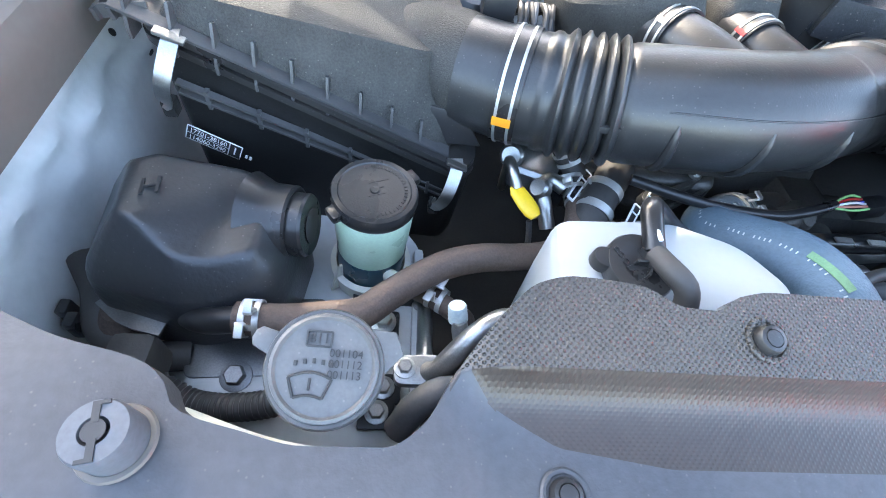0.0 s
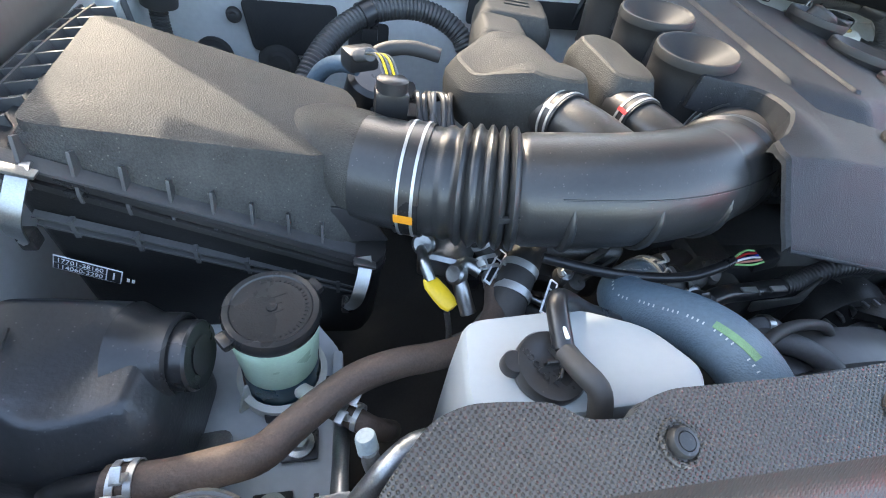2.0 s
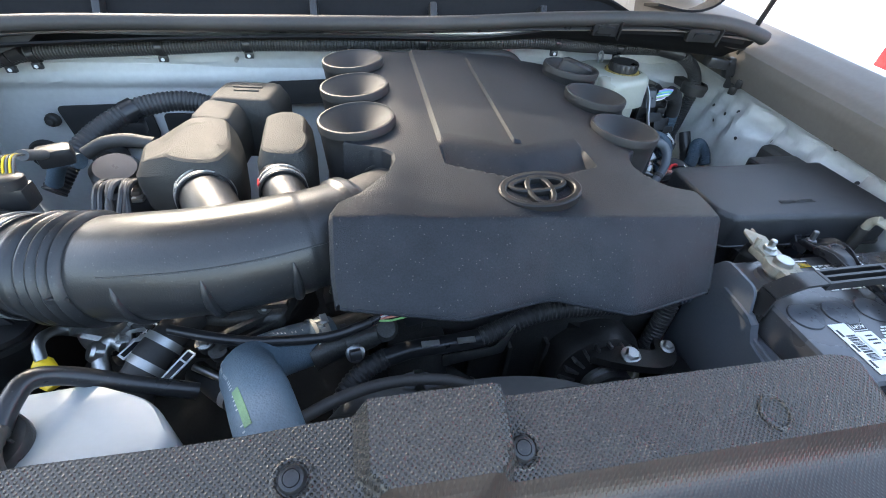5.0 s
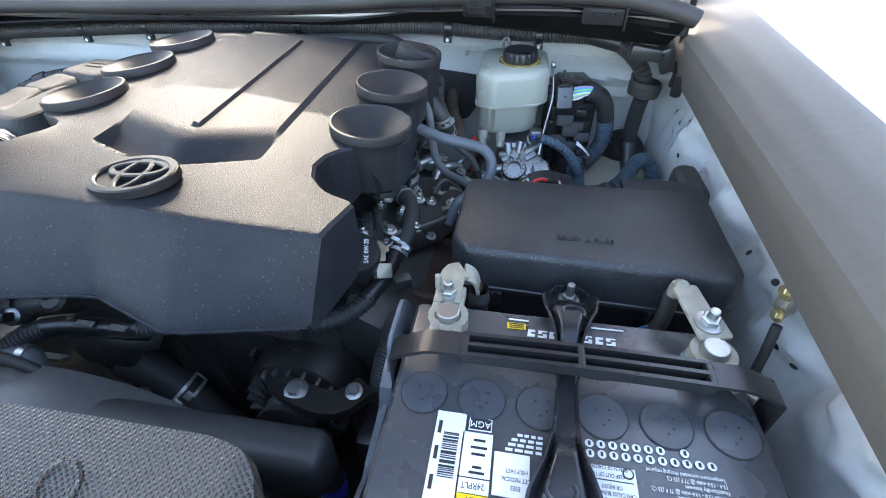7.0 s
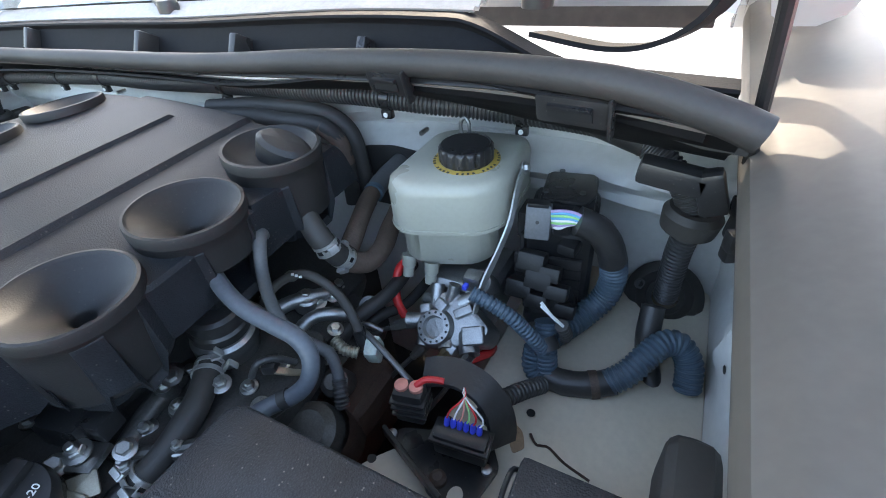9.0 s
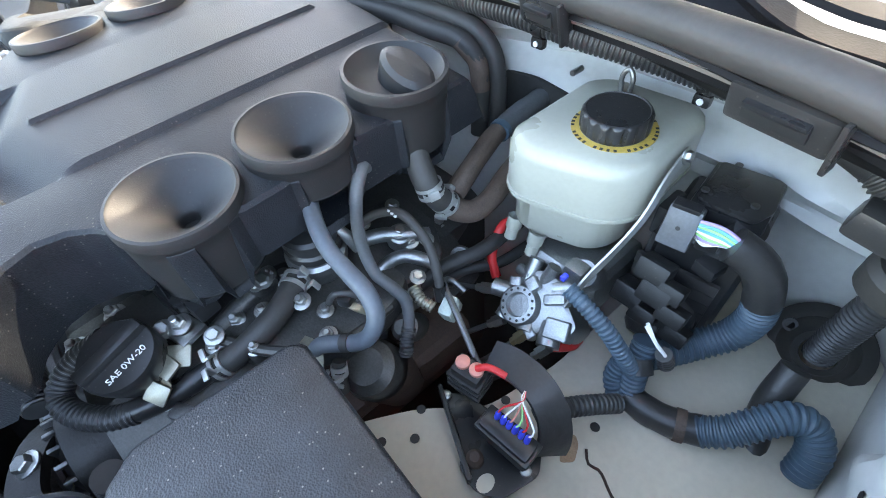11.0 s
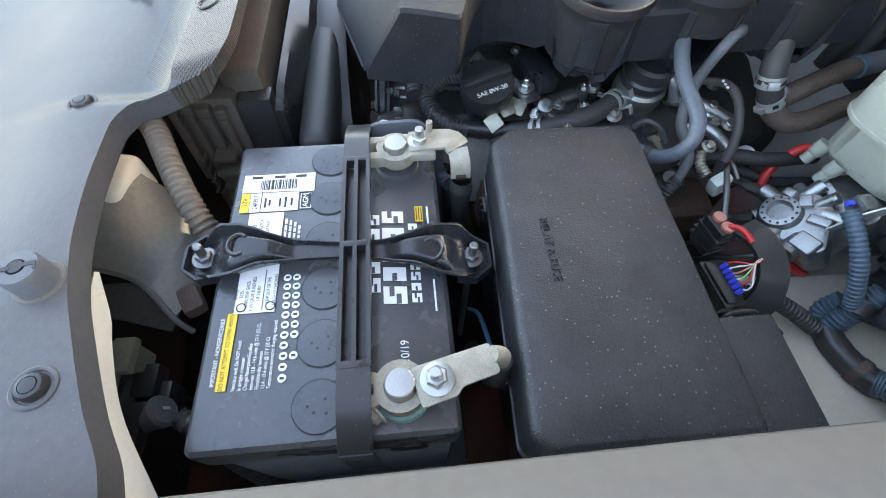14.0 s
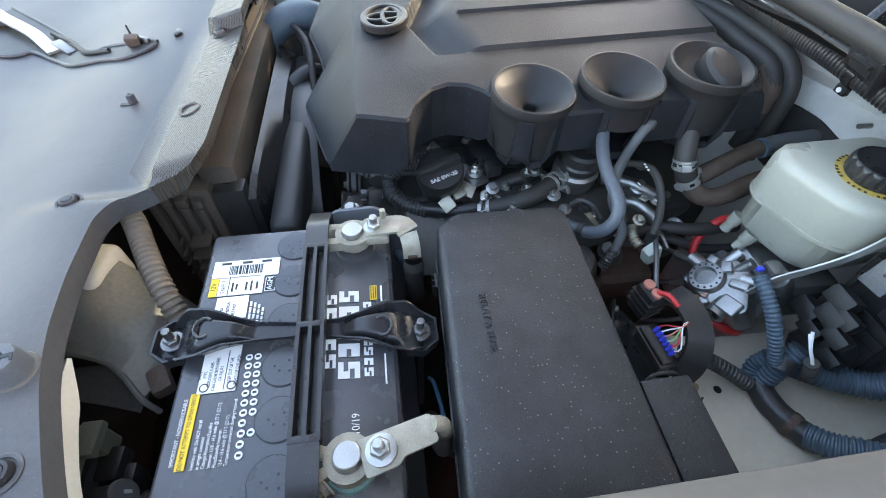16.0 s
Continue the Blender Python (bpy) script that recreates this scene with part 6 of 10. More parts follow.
def build_battery():
    ob = thing("car_battery", (0.51, 0.185, 0.79), "black and grey car battery with printed labels and six vent plugs", "car battery")
    lid = part("lid", rbox((0.262, 0.174, 0.042), 0.008, Matrix.Translation((0.511, 0.185, BZ - 0.021)), 3), BATT, ob, "glossy dark lid with dust")
    part("case", rbox((0.254, 0.166, 0.165), 0.006, Matrix.Translation((0.511, 0.185, BZ - 0.125))), BATTGREY, ob, "grey lower case")
    part("end_mark", lathe([(0, 0.0012), (0.014, 0.0010), (0.0145, 0)], at((0.6385, 0.235, BZ - 0.062), (1, 0, 0)) @ Matrix.Diagonal((1, 0.55, 1, 1)), 24), BLACK, ob)
    for i in range(6):
        c = V(0.405 + 0.0426 * i, 0.1805, BZ)
        plug = part("vent_plug", lathe([(0.0172, 0.0002), (0.0168, 0.0012), (0.016, 0.0013), (0, 0.0013)], at(c), 40), VENTPLUG, lid)
        part("rim", lathe([(0.0178, 0.0001), (0.0178, 0.0006), (0.0171, 0.0006)], at(c), 40), BLACK, plug)
        for dx, dy in ((-0.004, 0.004), (0.004, -0.003), (0.0, -0.007), (0.005, 0.005)):
            part("pin_hole", lathe([(0.0011, 0.0016), (0, 0.0016)], at(c + V(dx, dy, 0)), 8), BLACK, plug)
    pl = lambda x, y, w, d, m, h=0.0009, name="label", lab="": part(name, rbox((w, d, 0.0006), 0, Matrix.Translation((x, y, BZ + h))), m, lid, lab)
    # barcode label
    pl(0.4285, 0.137, 0.0205, 0.060, WHITE, lab="white barcode label")
    rng = random.Random(4)
    y = 0.122
    while y < 0.152:
        w = rng.choice((0.0005, 0.0008, 0.0013))
        pl(0.4300, y, 0.0105, w, BLACK, 0.0013, "barcode_bar")
        y += w + rng.choice((0.0006, 0.0009))
    for yy in (0.118, 0.137, 0.155):
        pl(0.4215, yy, 0.0025, 0.009, BLACK, 0.0013, "print_bar")
    # type label
    pl(0.4480, 0.1108, 0.0205, 0.0068, YELLOW, lab="yellow voltage patch")
    pl(0.4480, 0.1346, 0.0205, 0.0395, WHITE, lab="white type label")
    lettering("print", "12V", 0.0058, on_battery(0.448, 0.1108, 0.0013), BLACK, lid, 0.0001)
    lettering("print", "24RPLT", 0.0056, on_battery(0.448, 0.1195, 0.0013), BLACK, lid, 0.0001, squeeze=0.85)
    pl(0.448, 0.1240, 0.0205, 0.0006, BLACK, 0.0013, "print_bar")
    for k, (w, dy) in enumerate(((0.010, 0.1275), (0.006, 0.1310), (0.009, 0.1395), (0.011, 0.1440), (0.008, 0.1490))):
        pl(0.4495, dy, w, 0.0016, BLACK, 0.0013, "print_bar")
    pl(0.4490, 0.1607, 0.016, 0.0092, WHITE, lab="white maker's patch")
    pl(0.4490, 0.1607, 0.0146, 0.0078, BLACK, 0.0013, "label_field")
    lettering("print", "AGM", 0.0066, on_battery(0.4490, 0.1607, 0.0018), WHITE, lid, 0.0001)
    # warning labels under the hold-down
    pl(0.4715, 0.130, 0.023, 0.0275, WHITE, lab="white warning label")
    pl(0.529, 0.131, 0.040, 0.0285, WHITE, lab="white warning label")
    for k, w in enumerate(("EYES", "GET MEDICAL", "HELP FAST.")):
        lettering("print", w, 0.0038, on_battery(0.4745, 0.122 + 0.0052 * k, 0.0013), BLACK, lid, 0.0001, squeeze=0.8)
    for k, w in enumerate(("SHIELD", "EYES.", "EXPLOSIVE GASES", "CAN CAUSE BLINDNESS", "OR INJURY")):
        lettering("print", w, 0.0036, on_battery(0.5335, 0.1165 + 0.0040 * k, 0.0013), BLACK, lid, 0.0001, squeeze=0.72)
    for k, w in enumerate(("KEEP OUT OF THE", "REACH OF CHILDREN")):
        lettering("print", w, 0.0036, on_battery(0.5315, 0.1395 + 0.0048 * k, 0.0013), BLACK, lid, 0.0001, squeeze=0.72)
    pl(0.5305, 0.1362, 0.033, 0.0005, BLACK, 0.0013, "print_bar")
    for y in (0.1215, 0.142):
        part("pictogram", lathe([(0.0036, 0.0012), (0.0036, 0.0016), (0.0027, 0.0016)], at((0.5445, y, BZ)), 20), BLACK, lid)
    # yellow strip and its warning
    pl(0.576, 0.1164, 0.055, 0.0066, YELLOW, lab="yellow warning strip")
    lettering("print", "DO NOT ATTEMPT TO OPEN VENTS.", 0.0040, on_battery(0.576, 0.1164, 0.0013), BLACK, lid, 0.0001, squeeze=0.82)
    lettering("print", "IMPORTANT - NONSERVICEABLE", 0.0040, on_battery(0.576, 0.1104, 0.0009), WHITE, lid, 0.0001, squeeze=0.82)
    for k, w in enumerate(("Ventilate well. Do NOT install", "in airtight container.", "Charge/Absorption/Equalize", "between 13.8 - 14.6 volts @ 77 F (25 C).", "Float/Standby between", "13.4 - 13.6 volts @ 77 F (25 C).", "Temperature corrected charging required.")):
        lettering("print", w, 0.0036, on_battery(0.604, 0.1245 + 0.0038 * k, 0.0009), WHITE, lid, 0.0001, squeeze=0.78, align="LEFT")
    for k, w in enumerate((0.026, 0.024, 0.022, 0.018)):
        for j in range(4):
            pl(0.492 - w / 4 * (j + 0.5), 0.1465 + 0.0036 * k, w / 4 * rng.uniform(0.6, 0.85), 0.0018, WHITE, 0.0008, "print_bar")
    for i in range(11):
        x = 0.522 + 0.0076 * i
        for r, y in ((0.0029, 0.1538), (0.0029, 0.1606)):
            if y > 0.16 and i in (7, 9, 10):
                continue
            part("date_dot", lathe([(r, 0.0009), (r * 0.8, 0.0011), (0, 0.0011)], at((x, y + 0.003 * (i / 10 - 0.5), BZ)), 14), WHITE, lid)
            pl(x, y + 0.003 * (i / 10 - 0.5), 0.0016, 0.0028, BLACK, 0.0013, "print_bar")
    # maker's lettering, as plain blocks
    for x0, x1, y0, y1, k in ((0.541, 0.466, 0.2112, 0.2215, 5), (0.552, 0.463, 0.2235, 0.2410, 5), (0.551, 0.478, 0.2445, 0.2518, 8)):
        step = (x0 - x1) / k
        for j in range(k):
            xa = x0 - step * (j + 0.5)
            h = (y1 - y0) / 2
            w = step * (0.40, 0.33, 0.38)[j % 3]
            bm = prism([(-w - 0.08 * h, -h), (w - 0.08 * h, -h), (w + 0.08 * h, h), (-w + 0.08 * h, h)], 0.0004, 0, Matrix.Translation((xa, (y0 + y1) / 2, BZ + 0.0011)))
            b = part("letter_block", bm, WHITE, lid)
            for dy, side in ((0.30, 1), (-0.28, -1)) if j % 2 == 0 else ((0.0, 1),):
                part("letter_gap", rbox((w * 1.1, h * 0.42, 0.0004), 0, Matrix.Translation((xa + side * w * 0.45, (y0 + y1) / 2 + dy * h, BZ + 0.0013))), BATT, b)
    pl(0.470, 0.2540, 0.0155, 0.0064, YELLOW, lab="small yellow patch")
    for k in range(3):
        pl(0.470, 0.2520 + 0.0020 * k, 0.013, 0.0008, BLACK, 0.0013, "print_bar")
    pl(0.4715, 0.2610, 0.017, 0.0016, WHITE, 0.0008, "print_bar")
    pl(0.545, 0.2615, 0.026, 0.0014, WHITE, 0.0008, "print_bar")
    lettering("print", "10/19", 0.0085, on_battery(0.5865, 0.2375, 0.0009), WHITE, lid, 0.0001, squeeze=0.85)
    # carrying strap
    st = thing("battery_strap", (0.511, 0.2, BZ), "black plastic carrying strap arched over the battery", "battery strap")

    def strap_z(x):
        k = abs(x - 0.515) / 0.135
        return BZ + 0.030 - 0.004 * k * k if k < 0.8 else BZ + 0.0275 - 0.10 * (k - 0.8) ** 1.3
    for part_x in ((0.376, 0.432), (0.602, 0.650)):
        pts = [V(part_x[0] + (part_x[1] - part_x[0]) * i / 14, 0.2065, 0) for i in range(15)]
        pts = [V(p.x, p.y, strap_z(p.x)) for p in pts]
        part("strap_end", ribbon(pts, 0.0205, 0.003), PLASTIC, st)
    for s, x in ((-1, 0.3755), (1, 0.6505)):
        part("strap_drop", rbox((0.003, 0.0205, 0.06), 0.001, Matrix.Translation((x, 0.2065, strap_z(x) - 0.03))), PLASTIC, st)
    for dy in (-0.0092, 0.0, 0.0092):
        pts = [V(0.430 + 0.174 * i / 20, 0.2065 + dy, 0) for i in range(21)]
        part("strap_rail", ribbon([V(p.x, p.y, strap_z(p.x) - 0.003) for p in pts], 0.0030, 0.010), PLASTIC, st)
    for x in (0.432, 0.515, 0.602):
        part("strap_bar", rbox((0.005, 0.0205, 0.010), 0.001, Matrix.Translation((x, 0.2065, strap_z(x) - 0.003))), PLASTIC, st)
    pts = [V(0.435 + 0.165 * i / 16, 0.2065, 0) for i in range(17)]
    part("strap_web", ribbon([V(p.x, p.y, strap_z(p.x) - 0.0085) for p in pts], 0.019, 0.0016), PLASTIC, st)
    # hold-down bracket
    hd = thing("battery_hold_down", (0.511, 0.19, BZ), "black painted steel battery hold-down bracket with two studs", "hold-down bracket")

    def halfwidth(f):
        return lerp_table([(0, 0.007), (0.04, 0.017), (0.10, 0.024), (0.17, 0.022), (0.26, 0.0135), (0.36, 0.0085), (0.5, 0.0065), (0.64, 0.0085), (0.74, 0.0135), (0.83, 0.022), (0.90, 0.024), (0.96, 0.017), (1, 0.007)], f)

    def hd_pt(u, v, d=0.0):
        y = 0.078 + 0.228 * v
        w = halfwidth(v)
        k = 2 * u - 1
        z = BZ + 0.0045 + 0.006 * smooth(0.05, 0.25, v) * (1 - smooth(0.75, 0.95, v)) - 0.016 * smooth(0.90, 1.0, v) - 0.016 * smooth(0.10, 0.0, v)
        z += 0.0080 * (1 - smooth(0.50, 0.74, abs(k))) * (smooth(0.10, 0.16, v) * (1 - smooth(0.26, 0.36, v)) + smooth(0.64, 0.74, v) * (1 - smooth(0.84, 0.90, v)))
        z += 0.0085 * smooth(0.74, 0.92, abs(k)) * (0.4 + 0.6 * smooth(0.008, 0.016, w))
        return V(0.500 + 0.073 * (y - 0.087) + k * w, y, z)
    bm, _ = grid(22, 70, hd_pt)
    thicken(bm, 0.002)
    part("bar", bm, HOLDDOWN, hd, "", 50)
    for y, e in ((0.088, -1), (0.292, 1)):
        c = V(0.500 + 0.073 * (y - 0.087), y, BZ - 0.0035)
        poly = [(-0.017, e * -0.012), (0.017, e * -0.012), (0.019, e * 0.002), (0.010, e * 0.014), (-0.010, e * 0.014), (-0.019, e * 0.002)]
        fp = part("foot_plate", prism(poly, 0.003, 0.0008, Matrix.Translation(c)), HOLDDOWN, hd)
        rim = [c + V(px, py, 0.002) for px, py in poly[2:] + poly[:1]] if e > 0 else [c + V(px, py, 0.002) for px, py in poly[2:] + poly[:1]]
        part("rim", ribbon([rim[4], rim[3], rim[2], rim[1], rim[0], c + V(0.017, e * -0.012, 0.002)], 0.0022, 0.010), HOLDDOWN, fp)
        k = c + V(0, -e * 0.030, 0.0205)
        arc = [k + V(0.009 * math.cos(a), e * 0.007 * math.sin(a), 0) for a in [0.5 * i - 0.6 for i in range(10)]]
        part("pressed_kidney", sweep(arc, 0.0016, 8), HOLDDOWN, hd)
    for y in (0.088, 0.292):
        hex_bolt(hd, (0.500 + 0.073 * (y - 0.087), y, BZ + 0.000), (0, 0.06, 1), 0.0062, 0.012, DARKSTEEL, "stud_nut")
        part("stud_rod", sweep([V(0.500 + 0.073 * (y - 0.087), y, BZ - 0.16), V(0.500 + 0.073 * (y - 0.087), y, BZ)], 0.003, 10), DARKSTEEL, hd)


build_battery()


def build_terminals():
    # positive: clamp, nut and angled bar down to the cable
    ob = thing("battery_terminal", (0.412, 0.24, BZ), "pale oxidised battery clamp with an angled bus bar", "battery terminal", "battery terminals")
    part("post", lathe([(0.0105, 0), (0.0105, 0.020), (0.0092, 0.028), (0.0085, 0.0285), (0, 0.0285)], at((0.414, 0.2385, BZ)), 28), STEEL, ob)
    part("post_seat", lathe([(0.019, 0), (0.018, 0.005), (0.012, 0.006)], at((0.414, 0.2385, BZ)), 28), BATT, ob)
    cl = part("clamp_ring", lathe([(0.0106, 0.012), (0.0165, 0.012), (0.0165, 0.023), (0.0106, 0.023), (0.0106, 0.012)], at((0.414, 0.2385, BZ)), 26), LEAD, ob)
    for dx in (-0.009, 0.009):
        part("clamp_jaw", rbox((0.008, 0.020, 0.012), 0.002, Matrix.Translation((0.414 + dx, 0.2225, BZ + 0.0175))), LEAD, cl)
    part("clamp_block", rbox((0.026, 0.028, 0.009), 0.002, Matrix.Translation((0.412, 0.258, BZ + 0.019))), LEAD, ob)
    hex_bolt(ob, (0.411, 0.259, BZ + 0.024), (0, 0, 1), 0.0068, 0.008)
    part("bus_bar", ribbon(spline([(0.411, 0.250, BZ + 0.0245), (0.411, 0.270, BZ + 0.026), (0.413, 0.285, BZ + 0.027), (0.420, 0.291, BZ + 0.024)], 0.004), 0.022, 0.0025), LEAD, ob)
    part("bus_drop", ribbon(spline([(0.421, 0.2905, BZ + 0.024), (0.430, 0.2925, BZ + 0.016), (0.434, 0.293, BZ + 0.002)], 0.003), 0.017, 0.0025, up=(1, 0, 0.2)), LEAD, ob)
    part("rust_spot", rbox((0.003, 0.009, 0.004), 0.001, Matrix.Translation((0.4355, 0.293, BZ + 0.004))), RUST, ob)
    part("prong", sweep([V(0.401, 0.268, BZ + 0.024), V(0.401, 0.268, BZ + 0.037)], 0.0028, 10), LEAD, ob)
    cb = thing("battery_cable", (0.434, 0.293, 0.9), "thick black positive battery cable with a boot", "battery cable", "battery cables")
    part("boot", lathe([(0.009, 0), (0.0095, -0.008), (0.0105, -0.010), (0.0105, -0.014), (0.0095, -0.016), (0.0098, -0.03), (0, -0.03)], at((0.434, 0.294, BZ + 0.001)), 20), RUBBER, cb)
    part("cable", hose([(0.434, 0.294, BZ - 0.02), (0.430, 0.296, BZ - 0.06), (0.405, 0.300, BZ - 0.11), (0.38, 0.29, BZ - 0.16)], 0.0085), RUBBER, cb)
    # negative
    ob = thing("battery_terminal", (0.612, 0.235, BZ), "pale oxidised battery clamp with a flat tab and bolt", "battery terminal", "battery terminals")
    part("post", lathe([(0.0105, 0), (0.0105, 0.020), (0.0092, 0.026), (0.0085, 0.0265), (0, 0.0265)], at((0.6145, 0.234, BZ)), 28), STEEL, ob)
    part("post_seat", lathe([(0.019, 0), (0.018, 0.004), (0.012, 0.005)], at((0.6145, 0.234, BZ)), 28), mat("green_corrosion", (0.18, 0.32, 0.30), 0.7, var=0.4, vscale=80), ob)
    cl = part("clamp_ring", lathe([(0.0106, 0.008), (0.0165, 0.008), (0.0165, 0.020), (0.0106, 0.020), (0.0106, 0.008)], at((0.6145, 0.234, BZ)), 26), LEAD, ob)
    for a in (160, 205):
        part("clamp_jaw", rbox((0.008, 0.018, 0.011), 0.002, Matrix.Translation((0.6145, 0.234, BZ + 0.014)) @ Matrix.Rotation(radians(a), 4, "Z") @ Matrix.Translation((0, 0.020, 0))), LEAD, cl)
    hex_bolt(cl, (0.627, 0.2195, BZ + 0.010), (0.6, -0.7, 0), 0.0055, 0.012, LEAD)
    part("tab", prism(rounded([(-0.013, -0.015), (0.013, -0.015), (0.013, 0.008), (0.009, 0.012), (0.009, 0.037), (-0.011, 0.037)], 0.003), 0.003, 0.0006, Matrix.Translation((0.6145, 0.258, BZ + 0.026)) @ Matrix.Rotation(radians(14), 4, "Z") @ Matrix.Rotation(radians(6), 4, "X")), LEAD, ob)
    hex_bolt(ob, (0.6145, 0.257, BZ + 0.026), (0, -0.1, 1), 0.0072, 0.008)
    part("tab_end", hose([(0.603, 0.292, BZ + 0.030), (0.602, 0.299, BZ + 0.024), (0.602, 0.301, BZ + 0.012)], 0.0055, 0.003), LEAD, ob)
    cb = thing("battery_cable", (0.62, 0.31, 0.9), "black negative battery cable dropping behind the battery", "battery cable", "battery cables")
    part("cable", hose([(0.602, 0.301, BZ + 0.012), (0.602, 0.302, BZ - 0.03), (0.585, 0.300, BZ - 0.07), (0.55, 0.298, BZ - 0.11), (0.545, 0.3, BZ - 0.16)], 0.007), RUBBER, cb)
    part("blue_wire", hose([(0.600, 0.303, BZ - 0.03), (0.57, 0.307, BZ - 0.06), (0.53, 0.304, BZ - 0.08), (0.50, 0.302, BZ - 0.13)], 0.0022, 0.006, 8), mat("blue_wire", (0.05, 0.18, 0.30), 0.4), cb)


build_terminals()


def build_tray():
    ob = thing("battery_tray", (0.51, 0.185, 0.78), "dark grey plastic tray and shield round the battery", "battery tray")
    part("floor", rbox((0.30, 0.21, 0.02), 0.006, Matrix.Translation((0.51, 0.185, BZ - 0.22))), TRAY, ob)
    sh = part("side_shield", prism(rounded([(0.075, -0.24), (0.285, -0.24), (0.285, -0.02), (0.262, 0.012), (0.215, 0.010), (0.20, -0.035), (0.135, -0.042), (0.11, -0.03), (0.075, -0.05)], 0.01), 0.004, 0.001, Matrix(((0, 0, 1, 0.3715), (1, 0, 0, 0), (0, 1, 0, 1.008), (0, 0, 0, 1)))), TRAY, ob, "grey battery shield with a small moulded grille")
    for i in range(7):
        part("grille_slot", rbox((0.0012, 0.004, 0.020), 0, Matrix.Translation((0.3712, 0.178 + 0.006 * i, 0.955 + 0.001 * i))), BLACK, sh)
    part("clip_rib", ribbon(spline([(0.369, 0.245, 0.99), (0.369, 0.20, 0.985), (0.369, 0.185, 0.965), (0.369, 0.14, 0.955), (0.369, 0.12, 0.93)], 0.01), 0.006, 0.010, up=(1, 0, 0)), TRAY, sh)


build_tray()


# ---- fuse boxes ----
def build_fuse_box():
    ob = thing("fuse_box", (0.53, 0.39, 0.86), "large black textured relay and fuse box with a sloped lid edge", "fuse box", "fuse boxes")
    z = 1.036
    out = rounded([(0.4175, 0.3185), (0.652, 0.308), (0.662, 0.318), (0.663, 0.449), (0.412, 0.449), (0.4035, 0.441), (0.4015, 0.338)], 0.004, 3)
    top = rounded([(0.4195, 0.3285), (0.648, 0.3170), (0.6560, 0.3240), (0.6570, 0.4435), (0.4165, 0.4435), (0.4105, 0.438), (0.4085, 0.346)], 0.004, 3)
    c = V(0.53, 0.385)
    steps = [(0.0, -0.050), (0.0, -0.008)] + [(0.70 * (1 - math.cos(radians(a))), -0.008 * (1 - math.sin(radians(a)))) for a in (18, 36, 54, 72, 90)]
    lid = loft([[V(*p.lerp(q, k), z + dz) for p, q in zip(out, top)] for k, dz in steps] + [[V(*(q + (c - q) * 0.5), z) for q in top]])
    lp = part("lid", lid, FUSE, ob, "speckled black lid with moulded words", 30)
    part("lid_rim", loft([[V(*(c + (p - c) * k), z - 0.050 + dz) for p in out] for k, dz in ((1.0, 0), (1.018, 0), (1.018, 0.004), (1.0, 0.005))], caps=False), PLASTIC, lp)
    part("case", rbox((0.244, 0.124, 0.13), 0.006, Matrix.Translation((0.532, 0.384, z - 0.114))), GLOSS, ob)
    for x in (0.446, 0.60):
        cp = part("latch", rbox((0.018, 0.006, 0.016), 0.001, Matrix.Translation((x, 0.3165 - 0.04 * (x - 0.446), z - 0.058))), GLOSS, ob)
        for k in range(3):
            part("latch_bar", rbox((0.002, 0.003, 0.016), 0, Matrix.Translation((x - 0.007 + 0.007 * k, 0.3125 - 0.04 * (x - 0.446), z - 0.058))), GLOSS, cp)
    lettering("moulded_print", "RELAY & FUSE", 0.0092, Matrix.Translation((0.528, 0.346, z + 0.0004)), FUSE, lp, 0.0008, squeeze=0.95)
    o2 = thing("fuse_box", (0.625, 0.475, 0.86), "small black plastic junction box behind the fuse box", "fuse box", "fuse boxes")
    part("lid", rbox((0.090, 0.042, 0.03), 0.004, Matrix.Translation((0.629, 0.477, 1.006))), FUSE, o2)
    part("case", rbox((0.086, 0.038, 0.10), 0.004, Matrix.Translation((0.629, 0.477, 0.945))), GLOSS, o2)
    part("loop", sweep(spline([(0.584, 0.492, 1.012), (0.581, 0.487, 1.018), (0.581, 0.470, 1.018), (0.584, 0.465, 1.012)], 0.003), 0.0016, 8), GLOSS, o2)
    # rounded black blower by the wing
    o3 = thing("wiring_boot", (0.682, 0.40, 0.95), "rounded black rubber boot beside the fuse box", "rubber boot")
    part("boot", rbox((0.032, 0.075, 0.06), 0.014, Matrix.Translation((0.674, 0.520, 0.985)), 3), RUBBER, o3)


build_fuse_box()


